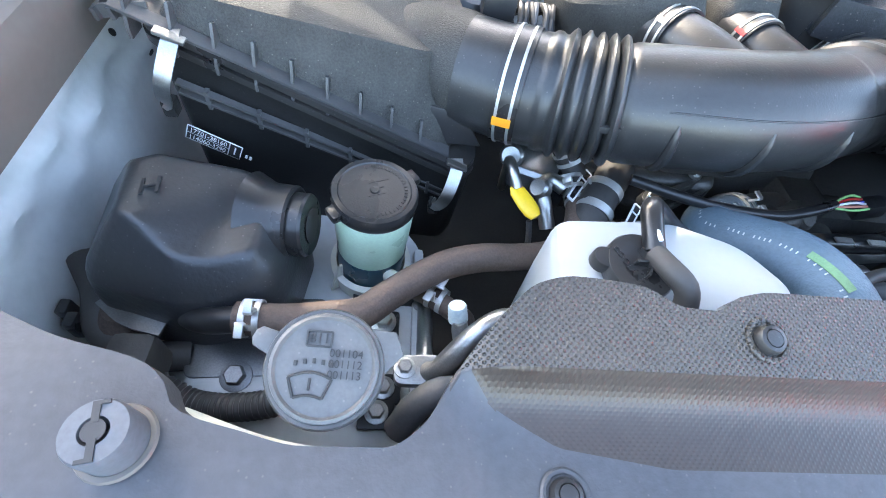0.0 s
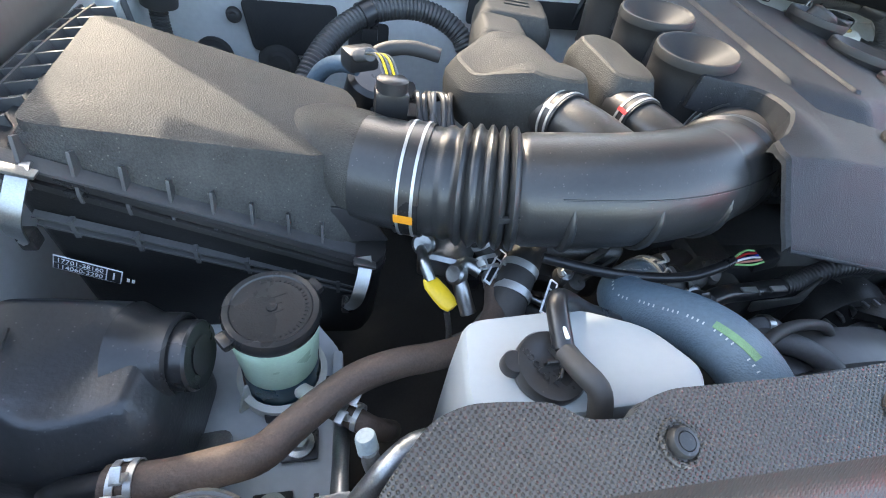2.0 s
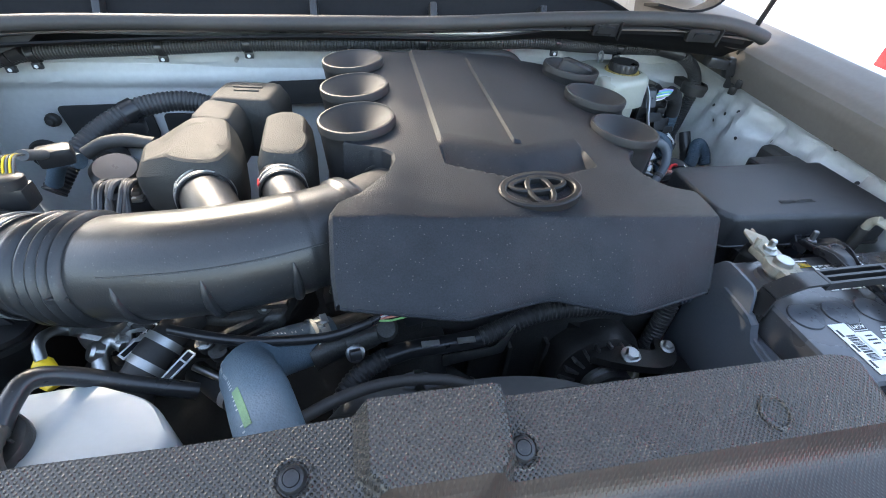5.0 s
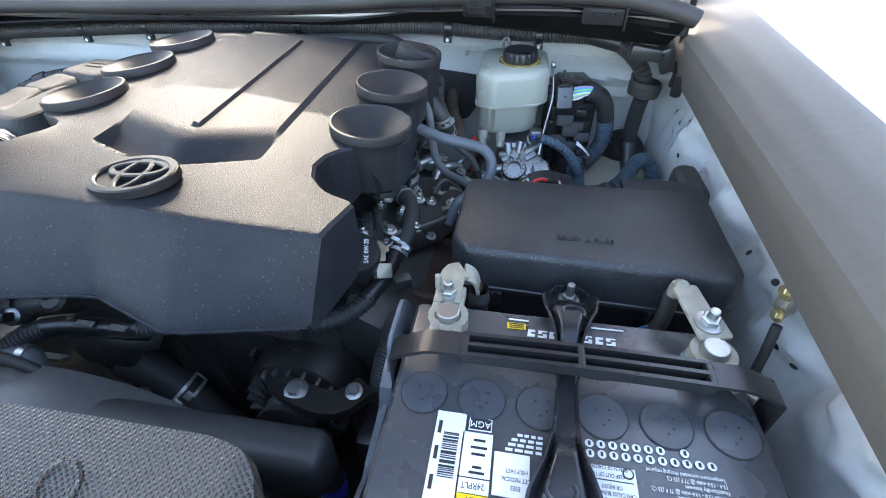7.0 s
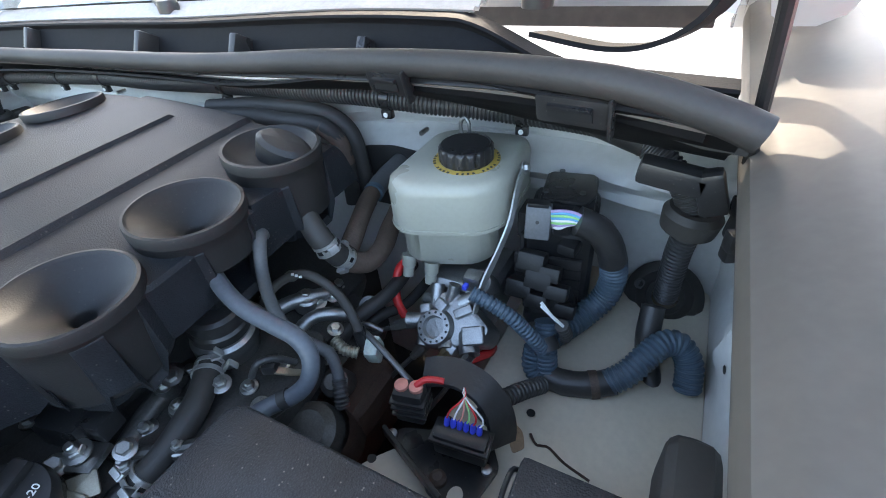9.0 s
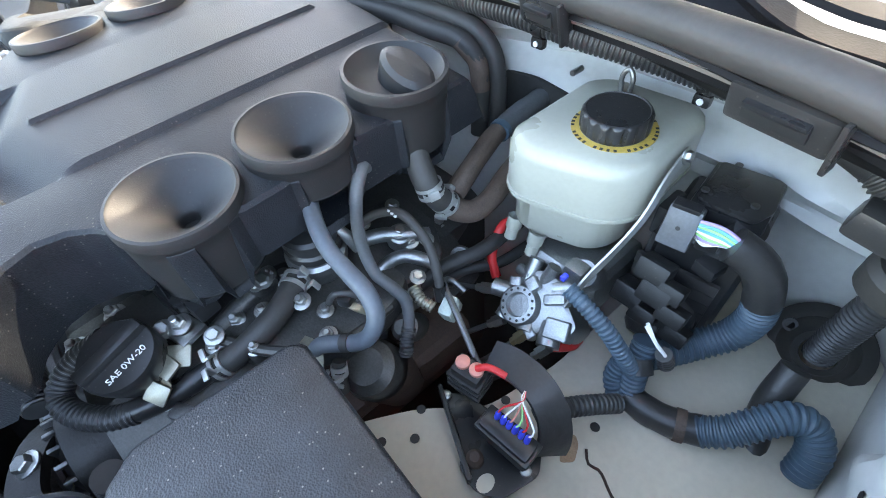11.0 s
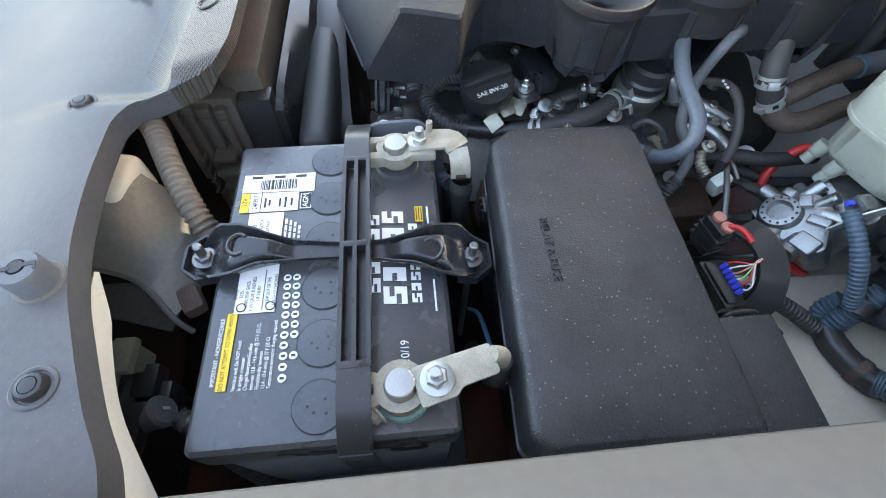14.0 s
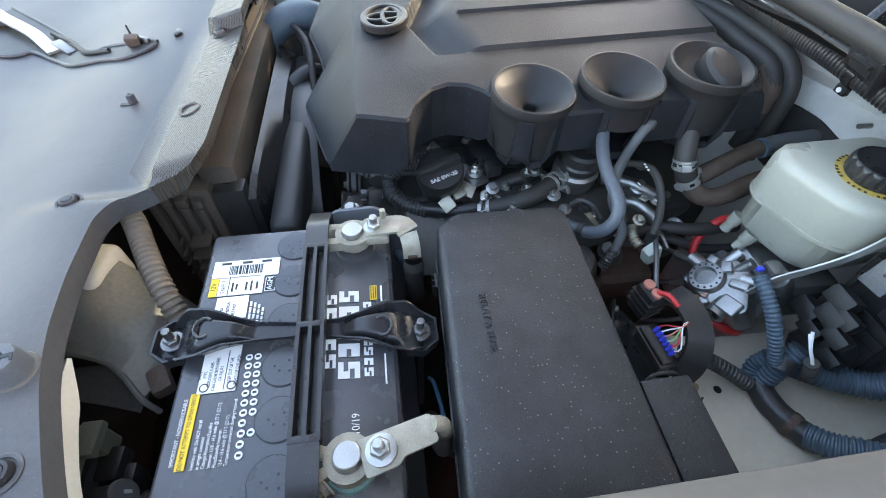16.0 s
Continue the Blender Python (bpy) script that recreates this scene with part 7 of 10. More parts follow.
# ---- brake fluid tank, cylinder and pump ----
def build_brakes():
    ob = thing("brake_fluid_reservoir", (0.44, 0.72, 0.98), "milky plastic brake fluid reservoir with a black knurled cap", "fluid reservoir")
    c = V(0.440, 0.722)
    up = rounded([(0.388, 0.665), (0.412, 0.650), (0.480, 0.672), (0.498, 0.695), (0.494, 0.785), (0.478, 0.798), (0.402, 0.792), (0.386, 0.775)], 0.016, 5)
    low = rounded([(0.394, 0.672), (0.414, 0.660), (0.472, 0.680), (0.486, 0.702), (0.482, 0.770), (0.40, 0.770)], 0.014, 5)
    low = [low[round(i * (len(low) - 1) / (len(up) - 1))] for i in range(len(up))]
    part("tank", loft([[V(*(c + (p - c) * 0.92), 0.988) for p in low], [V(p.x, p.y, 0.996) for p in low], [V(*p, 1.030) for p in low], [V(*(c + (p - c) * 1.0), 1.034) for p in up], [V(p.x, p.y, 1.042) for p in up], [V(p.x, p.y, 1.074) for p in up], [V(*(c + (p - c) * 0.96), 1.083) for p in up], [V(*(c + (p - c) * 0.86), 1.0865) for p in up], [V(*(c + (p - c) * 0.4), 1.087) for p in up]]), BRAKE, ob, "", 60)
    part("band", loft([[V(*(c + (p - c) * k), z) for p in up] for k, z in ((0.99, 1.034), (1.018, 1.0345), (1.018, 1.038), (0.99, 1.0385))], caps=False), BRAKE, ob)
    m = at((0.450, 0.718, 1.0865), (0, -0.03, 1))
    part("warning_ring", lathe([(0.0325, 0.0002), (0.0325, 0.0014), (0.026, 0.0016)], m, 44), OCHRE, ob, "yellow printed warning ring")
    for i in range(40):
        a = 2 * math.pi * i / 40
        part("print_bar", rbox((0.0022, 0.0026, 0.0004), 0, m @ Matrix.Rotation(a, 4, "Z") @ Matrix.Translation((0, 0.0310, 0.0016))), BLACK, ob) if i % 5 else None
    cap = bmesh.new()
    rings = []
    for r, z in ((0.0250, 0.001), (0.0265, 0.003), (0.0265, 0.014), (0.0250, 0.0165), (0.0235, 0.0172), (0.0228, 0.0164), (0.0, 0.0166)):
        rings.append([cap.verts.new(m @ V((r - (0.0016 if (k % 6) < 2 and 0.002 < z < 0.016 else 0)) * math.cos(2 * math.pi * k / 96), (r - (0.0016 if (k % 6) < 2 and 0.002 < z < 0.016 else 0)) * math.sin(2 * math.pi * k / 96), z)) for k in range(96)] if r else [cap.verts.new(m @ V(0, 0, z))])
    for a, b in zip(rings, rings[1:]):
        for k in range(96):
            k2 = (k + 1) % 96
            cap.faces.new((a[k], a[k2], b[k2], b[k]) if len(b) > 1 else (a[k], a[k2], b[0]))
    part("cap", cap, PLASTIC, ob, "black knurled screw cap")
    for x, y in ((0.402, 0.668), (0.430, 0.666)):
        part("nipple", lathe([(0.008, 0.0), (0.0075, -0.012), (0.006, -0.014), (0.006, -0.024), (0, -0.024)], at((x, y, 0.994), (0, 0.35, 1)), 18), BRAKE, ob)
    part("lifting_loop", sweep(spline([(0.424, 0.765, 1.086), (0.421, 0.767, 1.100), (0.426, 0.768, 1.107), (0.431, 0.767, 1.100), (0.431, 0.766, 1.088)], 0.003), 0.0022, 8), DARKSTEEL, ob)
    # bracket strap across the side
    sb = thing("reservoir_bracket", (0.50, 0.68, 0.98), "bent pale steel strap beside the brake reservoir", "bracket")
    part("strap", ribbon(spline([(0.500, 0.742, 1.075), (0.503, 0.715, 1.068), (0.505, 0.690, 1.045), (0.500, 0.668, 1.02), (0.495, 0.645, 1.0), (0.492, 0.632, 0.975)], 0.005), 0.009, 0.0018, up=(1, 0, 0.2)), CLAMP, sb)
    hex_bolt(sb, (0.501, 0.739, 1.075), (1, 0, 0.3), 0.0045)
    # aluminium cylinder body
    mc = thing("brake_master_cylinder", (0.45, 0.62, 0.93), "cast aluminium brake cylinder block with round bore and fittings", "brake cylinder")
    face = V(-0.05, -0.62, 0.78).normalized()
    across = face.cross(V(0, 0, 1)).normalized()
    m = Matrix.Translation((0.456, 0.613, 0.960)) @ Matrix((across, face.cross(across), face)).transposed().to_4x4()
    outline = rounded([(0.020, -0.014), (0.021, 0.010), (0.004, 0.020), (-0.016, 0.015), (-0.030, 0.008), (-0.050, 0.000), (-0.052, -0.018), (-0.030, -0.030), (-0.014, -0.040), (0.004, -0.038), (0.016, -0.028)], 0.006)
    body = part("body", prism(outline, 0.045, 0.005, m @ Matrix.Translation((0, 0, -0.006))), ALU, mc)
    part("collar", lathe([(0.021, -0.034), (0.0205, -0.010), (0.0185, -0.002), (0.0165, 0.0), (0.0112, 0.0005), (0.0104, -0.002), (0.0100, -0.010), (0, -0.010)], m, 36), ALU, body)
    part("bore", lathe([(0.0095, -0.0095), (0.005, -0.008), (0, -0.008)], m, 24), mat("brown_bore", (0.10, 0.075, 0.06), 0.4, metal=0.6), body)
    for a in range(14):
        part("drilled_hole", lathe([(0.0013, 0.0004), (0, 0.0004)], m @ Matrix.Rotation(a * 0.449, 4, "Z") @ Matrix.Translation((0.0143, 0, 0.0003)), 8), BLACK, body)
    for x, y in ((-0.026, -0.012), (-0.034, -0.006), (-0.030, -0.020), (-0.042, -0.012)):
        part("drilled_hole", lathe([(0.0021, 0.0004), (0, 0.0004)], m @ Matrix.Translation((x, y, -0.0070)), 10), BLACK, body)
    # cast bosses, webs and ports
    for p, q, r in (((0.010, -0.006, -0.014), (0.034, 0.004, -0.010), 0.0085), ((0.012, 0.010, -0.016), (0.010, 0.022, -0.014), 0.0080), ((-0.012, 0.004, -0.014), (-0.018, 0.016, -0.010), 0.0090), ((-0.030, -0.006, -0.014), (-0.041, 0.012, -0.010), 0.0100), ((0.012, -0.022, -0.012), (0.016, -0.042, -0.008), 0.0068), ((-0.002, -0.028, -0.012), (-0.004, -0.046, -0.004), 0.0062), ((0.010, -0.026, -0.010), (0.026, -0.024, -0.014), 0.0060), ((-0.012, -0.030, -0.012), (-0.030, -0.046, -0.014), 0.0075)):
        bm = sweep([m @ V(*p), m @ (V(*p) * 0.5 + V(*q) * 0.5), m @ V(*q)], r, 14)
        part("boss", bm, ALU, body)
    for p, w, r in (((-0.040, -0.006, -0.010), (0.022, 0.018, 0.020), 25), ((-0.022, -0.024, -0.010), (0.020, 0.010, 0.016), 40), ((0.002, -0.022, -0.006), (0.014, 0.012, 0.012), -20), ((0.016, -0.014, -0.006), (0.012, 0.010, 0.014), 30), ((-0.018, 0.012, -0.012), (0.020, 0.010, 0.014), -15)):
        part("lug", rbox(w, 0.003, m @ Matrix.Translation(p) @ Matrix.Rotation(radians(r), 4, "Z"), 3), ALU, body)
    part("rear_housing", rbox((0.075, 0.085, 0.055), 0.014, Matrix.Translation((0.462, 0.700, 0.950)), 3), ALU, mc)
    part("motor_end", lathe([(0.0140, -0.03), (0.0140, -0.004), (0.0120, 0.0), (0, 0.001)], m @ Matrix.Translation((-0.024, -0.056, -0.010)), 32), ALU, mc)
    part("sensor_block", rbox((0.018, 0.016, 0.018), 0.004, Matrix.Translation((0.484, 0.650, 0.998))), ALU, mc)
    part("sensor_plug", rbox((0.005, 0.007, 0.005), 0.0015, Matrix.Translation((0.482, 0.636, 1.002))), BLUE, mc)
    GOLD = mat("gold_passivated_nut", (0.42, 0.33, 0.20), 0.38, metal=0.85, var=0.2, vscale=80, dust=0.15)
    for p, ax, nut in (((0.036, 0.009, -0.008), (0.85, 0.55, -0.1), STEEL), ((0.009, 0.024, -0.012), (0.55, 0.85, -0.2), STEEL), ((-0.018, 0.018, -0.009), (0.35, 0.95, -0.2), GOLD), ((-0.041, 0.014, -0.009), (0.35, 0.95, -0.2), STEEL)):
        p = m @ V(*p)
        ax = m.to_3x3() @ V(*ax)
        f = part("union_nut", lathe([(0.0058, -0.004), (0.0058, 0.008), (0.0042, 0.009), (0.0042, 0.014), (0, 0.014)], at(p, ax), 6), nut, mc)
        a = ax.normalized()
        q = p + a * 0.012
        part("brake_pipe", hose([q, q + a * 0.03, q + a * 0.05 + V(-0.012, 0, -0.02), q + a * 0.055 + V(-0.03, 0.02, -0.06)], 0.0026, 0.005, 8), DARKSTEEL, f)
    part("bent_pipe", hose([(0.412, 0.590, 0.958), (0.398, 0.586, 0.966), (0.400, 0.576, 0.972), (0.425, 0.566, 0.970), (0.455, 0.555, 0.962), (0.475, 0.548, 0.955)], 0.0030, 0.005, 8), DARKSTEEL, mc)
    # black actuator with plugs
    ab = thing("brake_actuator", (0.55, 0.73, 0.92), "black finned brake actuator with grey and black plugs", "brake actuator")
    turn = Matrix.Rotation(radians(8), 4, "Z")
    part("body", rbox((0.070, 0.085, 0.11), 0.010, Matrix.Translation((0.538, 0.760, 0.972)) @ turn, 3), GLOSS, ab)
    for k in range(5):
        part("fin", rbox((0.066, 0.004, 0.012), 0.001, Matrix.Translation((0.537, 0.7145 - 0.001 * k, 0.940 + 0.013 * k)) @ turn), PLASTIC, ab)
    part("upper_block", rbox((0.054, 0.066, 0.022), 0.005, Matrix.Translation((0.540, 0.768, 1.034)) @ turn), GLOSS, ab)
    part("cover_plate", prism(rounded([(-0.024, -0.030), (0.018, -0.032), (0.026, -0.012), (0.022, 0.028), (-0.024, 0.028)], 0.005), 0.003, 0.001, Matrix.Translation((0.541, 0.768, 1.048)) @ turn), PLASTIC, ab)
    part("shoulder", lathe([(0, 0.010), (0.012, 0.008), (0.015, 0.0), (0.015, -0.03), (0, -0.03)], at((0.560, 0.745, 1.034), (0.4, -0.5, 0.7)), 24), PLASTIC, ab)
    for x, y in ((0.522, 0.745), (0.556, 0.752), (0.526, 0.790)):
        part("screw", lathe([(0.003, 0), (0.003, 0.002), (0, 0.0022)], at((x, y, 1.050)), 12), DARKSTEEL, ab)
    for p, w, r in (((0.505, 0.738, 1.020), (0.010, 0.030, 0.030), 0), ((0.508, 0.735, 0.985), (0.014, 0.040, 0.010), 10), ((0.512, 0.720, 1.000), (0.006, 0.020, 0.040), -12), ((0.545, 0.722, 1.030), (0.016, 0.018, 0.014), 15), ((0.556, 0.716, 1.012), (0.018, 0.020, 0.012), -10)):
        part("moulded_block", rbox(w, 0.003, Matrix.Translation(p) @ Matrix.Rotation(radians(r), 4, "Z")), GLOSS, ab)
    pg = part("grey_plug", rbox((0.024, 0.016, 0.034), 0.002, Matrix.Translation((0.524, 0.716, 1.034)) @ Matrix.Rotation(radians(10), 4, "Z") @ Matrix.Rotation(radians(-20), 4, "X")), mat("grey_connector", (0.10, 0.105, 0.115), 0.45, dust=0.15), ab, "dark grey wire connector")
    part("plug_hole", lathe([(0.0018, 0), (0, 0)], at((0.5255, 0.7070, 1.038), (0.17, -1, 0.36)), 10), BLACK, pg)
    part("plug_lip", rbox((0.020, 0.010, 0.004), 0.001, Matrix.Translation((0.523, 0.718, 1.052)) @ Matrix.Rotation(radians(10), 4, "Z")), GLOSS, pg)
    for k, (x, y, z) in enumerate(((0.528, 0.690, 1.006), (0.538, 0.683, 0.992), (0.520, 0.680, 0.978), (0.545, 0.690, 0.965))):
        p2 = part("black_plug", rbox((0.026, 0.022, 0.018), 0.003, Matrix.Translation((x, y, z)) @ Matrix.Rotation(radians(-25), 4, "X")), CASE, ab)
        part("plug_collar", rbox((0.022, 0.016, 0.014), 0.002, Matrix.Translation((x + 0.018, y - 0.006, z - 0.006)) @ Matrix.Rotation(radians(-25), 4, "X")), CASE, p2)
    part("motor", lathe([(0, 0), (0.024, 0.0), (0.026, 0.008), (0.026, 0.04), (0.020, 0.048), (0, 0.048)], at((0.540, 0.728, 0.950), (0.1, -0.6, -0.4)), 30), PLASTIC, ab)


build_brakes()


# ---- ledges and mounts at both sides ----
def build_ledges():
    ob = thing("wing_ledge", (0.58, 0.6, 0.89), "pale dusty sheet-metal ledge with punched holes", "ledge", "bay ledges", kind="structure")
    part("sheet", prism(rounded([(0.412, 0.40), (0.418, 0.452), (0.445, 0.500), (0.485, 0.545), (0.500, 0.62), (0.505, 0.835), (0.70, 0.835), (0.70, 0.40)], 0.015), 0.006, 0.002, Matrix.Translation((0, 0, 0.900))), BEIGE, ob)
    for x, y in ((0.448, 0.501), (0.464, 0.481), (0.447, 0.458), (0.56, 0.60), (0.493, 0.562)):
        part("punched_hole", lathe([(0.0042, 0.0006), (0, 0.0006)], at((x, y, 0.9002)), 14), BLACK, ob)
    part("tan_patch", prism(rounded([(0.545, 0.574), (0.553, 0.583), (0.560, 0.578), (0.566, 0.565), (0.558, 0.556)], 0.003), 0.0008, 0, Matrix.Translation((0, 0, 0.9014))), mat("tan_stain", (0.36, 0.24, 0.15), 0.6, var=0.3, vscale=60), ob)
    part("crack_line", ribbon(spline([(0.566, 0.580, 0.9012), (0.574, 0.572, 0.9012), (0.584, 0.574, 0.9012), (0.600, 0.566, 0.9012), (0.622, 0.560, 0.9012)], 0.004), 0.0022, 0.0008), RUST, ob)
    part("rust_patch", prism(rounded([(0, 0), (0.018, 0.004), (0.022, 0.026), (0.006, 0.030), (-0.004, 0.014)], 0.004), 0.0008, 0, Matrix.Translation((0.575, 0.512, 0.9012))), RUST, ob)
    ob = thing("wing_ledge", (-0.50, 0.12, 0.87), "pale painted frame ledge below the reservoirs", "ledge", "bay ledges", kind="structure")
    part("sheet", prism(rounded([(-0.69, 0.02), (-0.418, 0.02), (-0.418, 0.24), (-0.46, 0.30), (-0.69, 0.30)], 0.012), 0.006, 0.002, Matrix.Translation((0, 0, 0.876))), BAY, ob)
    part("raised_lip", rbox((0.010, 0.20, 0.012), 0.004, Matrix.Translation((-0.421, 0.135, 0.880))), BAY, ob)
    for x, y in ((-0.438, 0.105), (-0.452, 0.200)):
        part("slot", rbox((0.004, 0.016, 0.001), 0, Matrix.Translation((x, y, 0.8766))), BLACK, ob)
    for x, y, r in ((-0.470, 0.103, 0.008), (-0.452, 0.150, 0.008), (-0.448, 0.090, 0.0065), (-0.452, 0.070, 0.0065)):
        pad = part("bolt_pad", rbox((0.030, 0.026, 0.006), 0.003, Matrix.Translation((x, y, 0.881))), GLOSS, ob)
        hex_bolt(pad, (x, y, 0.885), (0, 0, 1), r)
    hex_bolt(ob, (-0.560, 0.088, 0.905), (0, -0.15, 1), 0.008, 0.0, DARKSTEEL)
    part("mount_boss", rbox((0.07, 0.045, 0.03), 0.012, Matrix.Translation((-0.565, 0.085, 0.889))), BAY, ob)
    # strip light steel edge inside the front panel
    for pts in ([(-0.545, 0.030, 1.022), (-0.50, 0.018, 1.012), (-0.455, 0.014, 1.01), (-0.43, 0.02, 1.015)], [(0.500, 0.002, 0.999), (0.525, 0.006, 0.992), (0.56, 0.014, 0.988), (0.61, 0.036, 0.989), (0.67, 0.080, 0.996)]):
        single("support_flange", ribbon(spline(pts, 0.01), 0.0085 if pts[0][0] < 0 else lambda f: 0.003 + 0.017 * min(1.0, 5 * f), 0.003, up=(0, 1, 0.6)), CREAM, "cream painted steel flange under the front panel", "flange", "support flanges", kind="structure")


build_ledges()


def build_front_cavity():
    """Lamp housings, brackets and dark walls under the front panel."""
    grey = mat("lamp_housing_grey", (0.14, 0.14, 0.13), 0.5, dust=0.4, vscale=12)
    ob = thing("headlamp_housing", (-0.53, -0.05, 0.85), "dark grey moulded back of a headlamp", "headlamp", "headlamps")
    part("shell", rbox((0.26, 0.13, 0.17), 0.03, Matrix.Translation((-0.55, -0.07, 0.88)), 3), grey, ob)
    part("bulb_cap", lathe([(0.034, 0), (0.034, 0.022), (0.028, 0.028), (0, 0.028)], at((-0.52, -0.006, 0.89), (0, 1, 0.1)), 28), RUBBER, ob)
    part("rib_block", rbox((0.05, 0.03, 0.05), 0.006, Matrix.Translation((-0.60, 0.0, 0.92))), PLASTIC, ob)
    part("clip_block", rbox((0.035, 0.03, 0.02), 0.004, Matrix.Translation((-0.605, 0.045, 0.945))), OLIVE, ob)
    ob = thing("headlamp_housing", (0.60, -0.03, 0.85), "dark moulded back of a headlamp with an olive bracket", "headlamp", "headlamps")
    part("shell", rbox((0.16, 0.09, 0.14), 0.02, Matrix.Translation((0.625, -0.040, 0.850)), 3), PLASTIC, ob)
    part("bracket", prism(rounded([(0.527, -0.045), (0.529, -0.010), (0.533, 0.007), (0.553, 0.007), (0.554, -0.010), (0.577, -0.007), (0.582, -0.045)], 0.003), 0.030, 0.002, Matrix.Translation((0, 0, 0.932))), OLIVE, ob)
    part("bracket_shelf", rbox((0.030, 0.018, 0.010), 0.002, Matrix.Translation((0.546, 0.001, 0.938))), OLIVE, ob)
    part("bracket_slot", rbox((0.004, 0.020, 0.001), 0, Matrix.Translation((0.566, -0.022, 0.9326))), BLACK, ob)
    for p, w in (((0.560, 0.008, 0.905), (0.030, 0.022, 0.020)), ((0.575, 0.016, 0.890), (0.034, 0.024, 0.030)), ((0.600, 0.010, 0.915), (0.040, 0.020, 0.016))):
        part("moulded_block", rbox(w, 0.004, Matrix.Translation(p)), PLASTIC, ob)
    m = at((0.590, 0.032, 0.920), (-0.3, 0.75, 0.4))
    plug = part("bulb_plug", lathe([(0.009, -0.016), (0.010, -0.004), (0.013, -0.003), (0.014, 0.002), (0.012, 0.005), (0.006, 0.006), (0, 0.006)], m, 24), GREYHOSE, ob)
    part("plug_slot", rbox((0.003, 0.007, 0.001), 0, m @ Matrix.Translation((0, 0, 0.0064))), WHITEP, plug)
    part("bulb_wire", ribbed([(0.592, 0.042, 0.912), (0.604, 0.058, 0.902), (0.620, 0.075, 0.880), (0.635, 0.095, 0.840), (0.64, 0.11, 0.78)], 0.009, 0.005), CONDUIT, ob)
    # smooth wheel-arch liner sheet behind the lamp
    rows = [[(0.340, -0.060, 0.985), (0.375, -0.070, 0.980), (0.420, -0.085, 0.965), (0.446, -0.085, 0.935)], [(0.356, -0.028, 0.958), (0.395, -0.020, 0.955), (0.435, -0.014, 0.950), (0.462, -0.028, 0.930)], [(0.368, 0.012, 0.915), (0.402, 0.018, 0.925), (0.440, 0.020, 0.935), (0.480, 0.000, 0.930)], [(0.378, 0.040, 0.870), (0.410, 0.045, 0.885), (0.452, 0.044, 0.905), (0.506, 0.024, 0.920)]]
    fine = [spline([V(*p) for p in r], 0.004) for r in rows]

    def sheet(u, v):
        picks = [r[round(u * (len(r) - 1))] for r in fine]
        k = min(2, int(v * 3))
        f = v * 3 - k
        f = f * f * (3 - 2 * f)
        return picks[k].lerp(picks[k + 1], f)
    bm, _ = grid(26, 30, sheet)
    thicken(bm, 0.003)
    ob = thing("arch_liner", (0.43, 0.0, 0.92), "smooth dusty grey-green liner sheet in front of the battery", "liner")
    part("sheet", bm, mat("dusty_liner", (0.20, 0.205, 0.185), 0.42, dust=0.5, dustcol=(0.27, 0.24, 0.19), vscale=14), ob)
    part("rolled_edge", sweep(spline([(0.446, -0.085, 0.934), (0.462, -0.028, 0.929), (0.480, 0.000, 0.929), (0.506, 0.024, 0.919), (0.512, 0.034, 0.900)], 0.006), 0.0028, 8), grey, ob)
    part("lower_sheet", prism([(0.440, -0.100), (0.474, -0.088), (0.485, -0.047), (0.500, 0.000), (0.440, 0.010)], 0.004, 0.001, Matrix.Translation((0, 0, 0.878))), grey, ob)
    part("fold", rbox((0.030, 0.020, 0.016), 0.006, Matrix.Translation((0.492, 0.040, 0.925)) @ Matrix.Rotation(radians(30), 4, "Z")), BROWN, ob)
    ob = thing("surge_tank", (0.365, -0.04, 0.93), "cream plastic tank corner under the front panel", "plastic tank")
    part("corner", rbox((0.062, 0.075, 0.05), 0.012, Matrix.Translation((0.366, -0.064, 0.944)) @ Matrix.Rotation(radians(-8), 4, "Z"), 4), CREAM, ob)
    bm = rbox((1.44, 0.02, 0.42), 0.004, Matrix.Translation((0, -0.16, 0.74)))
    single("wall_front", bm, DIRT, "dark inner face of the front of the car", "front wall", kind="structure")
    ob = thing("ribbed_duct", (0.36, 0.0, 0.9), "dusty brown ribbed hose dropping beside the battery", "ribbed hose")
    part("duct", ribbed([(0.330, -0.020, 1.010), (0.336, 0.000, 1.012), (0.352, 0.014, 1.008), (0.384, 0.030, 1.002), (0.414, 0.045, 0.995), (0.440, 0.060, 0.982), (0.460, 0.075, 0.955), (0.468, 0.085, 0.91)], 0.0112, 0.0060, 0.14, 16), mat("dusty_ribbed_hose", (0.115, 0.090, 0.066), 0.7, dust=0.5, dustcol=(0.25, 0.20, 0.15), vscale=30), ob)
    part("end_cuff", hose([(0.327, -0.030, 1.008), (0.330, -0.018, 1.011)], 0.0125), RUBBER, ob, "black rubber end cuff")
    ob = thing("washer_hose", (-0.55, 0.06, 0.93), "ribbed grey hose beside the washer filler", "ribbed hose")
    part("duct", ribbed([(-0.600, 0.070, 0.935), (-0.575, 0.060, 0.93), (-0.545, 0.056, 0.938), (-0.515, 0.058, 0.95), (-0.50, 0.07, 0.955)], 0.0095, 0.0045, 0.12, 14), CONDUIT, ob)
    part("elbow", hose([(-0.505, 0.066, 0.954), (-0.495, 0.078, 0.952), (-0.49, 0.09, 0.94)], 0.010), RUBBER, ob)
    part("joint", rbox((0.030, 0.026, 0.04), 0.008, Matrix.Translation((-0.615, 0.085, 0.94))), RUBBER, ob)
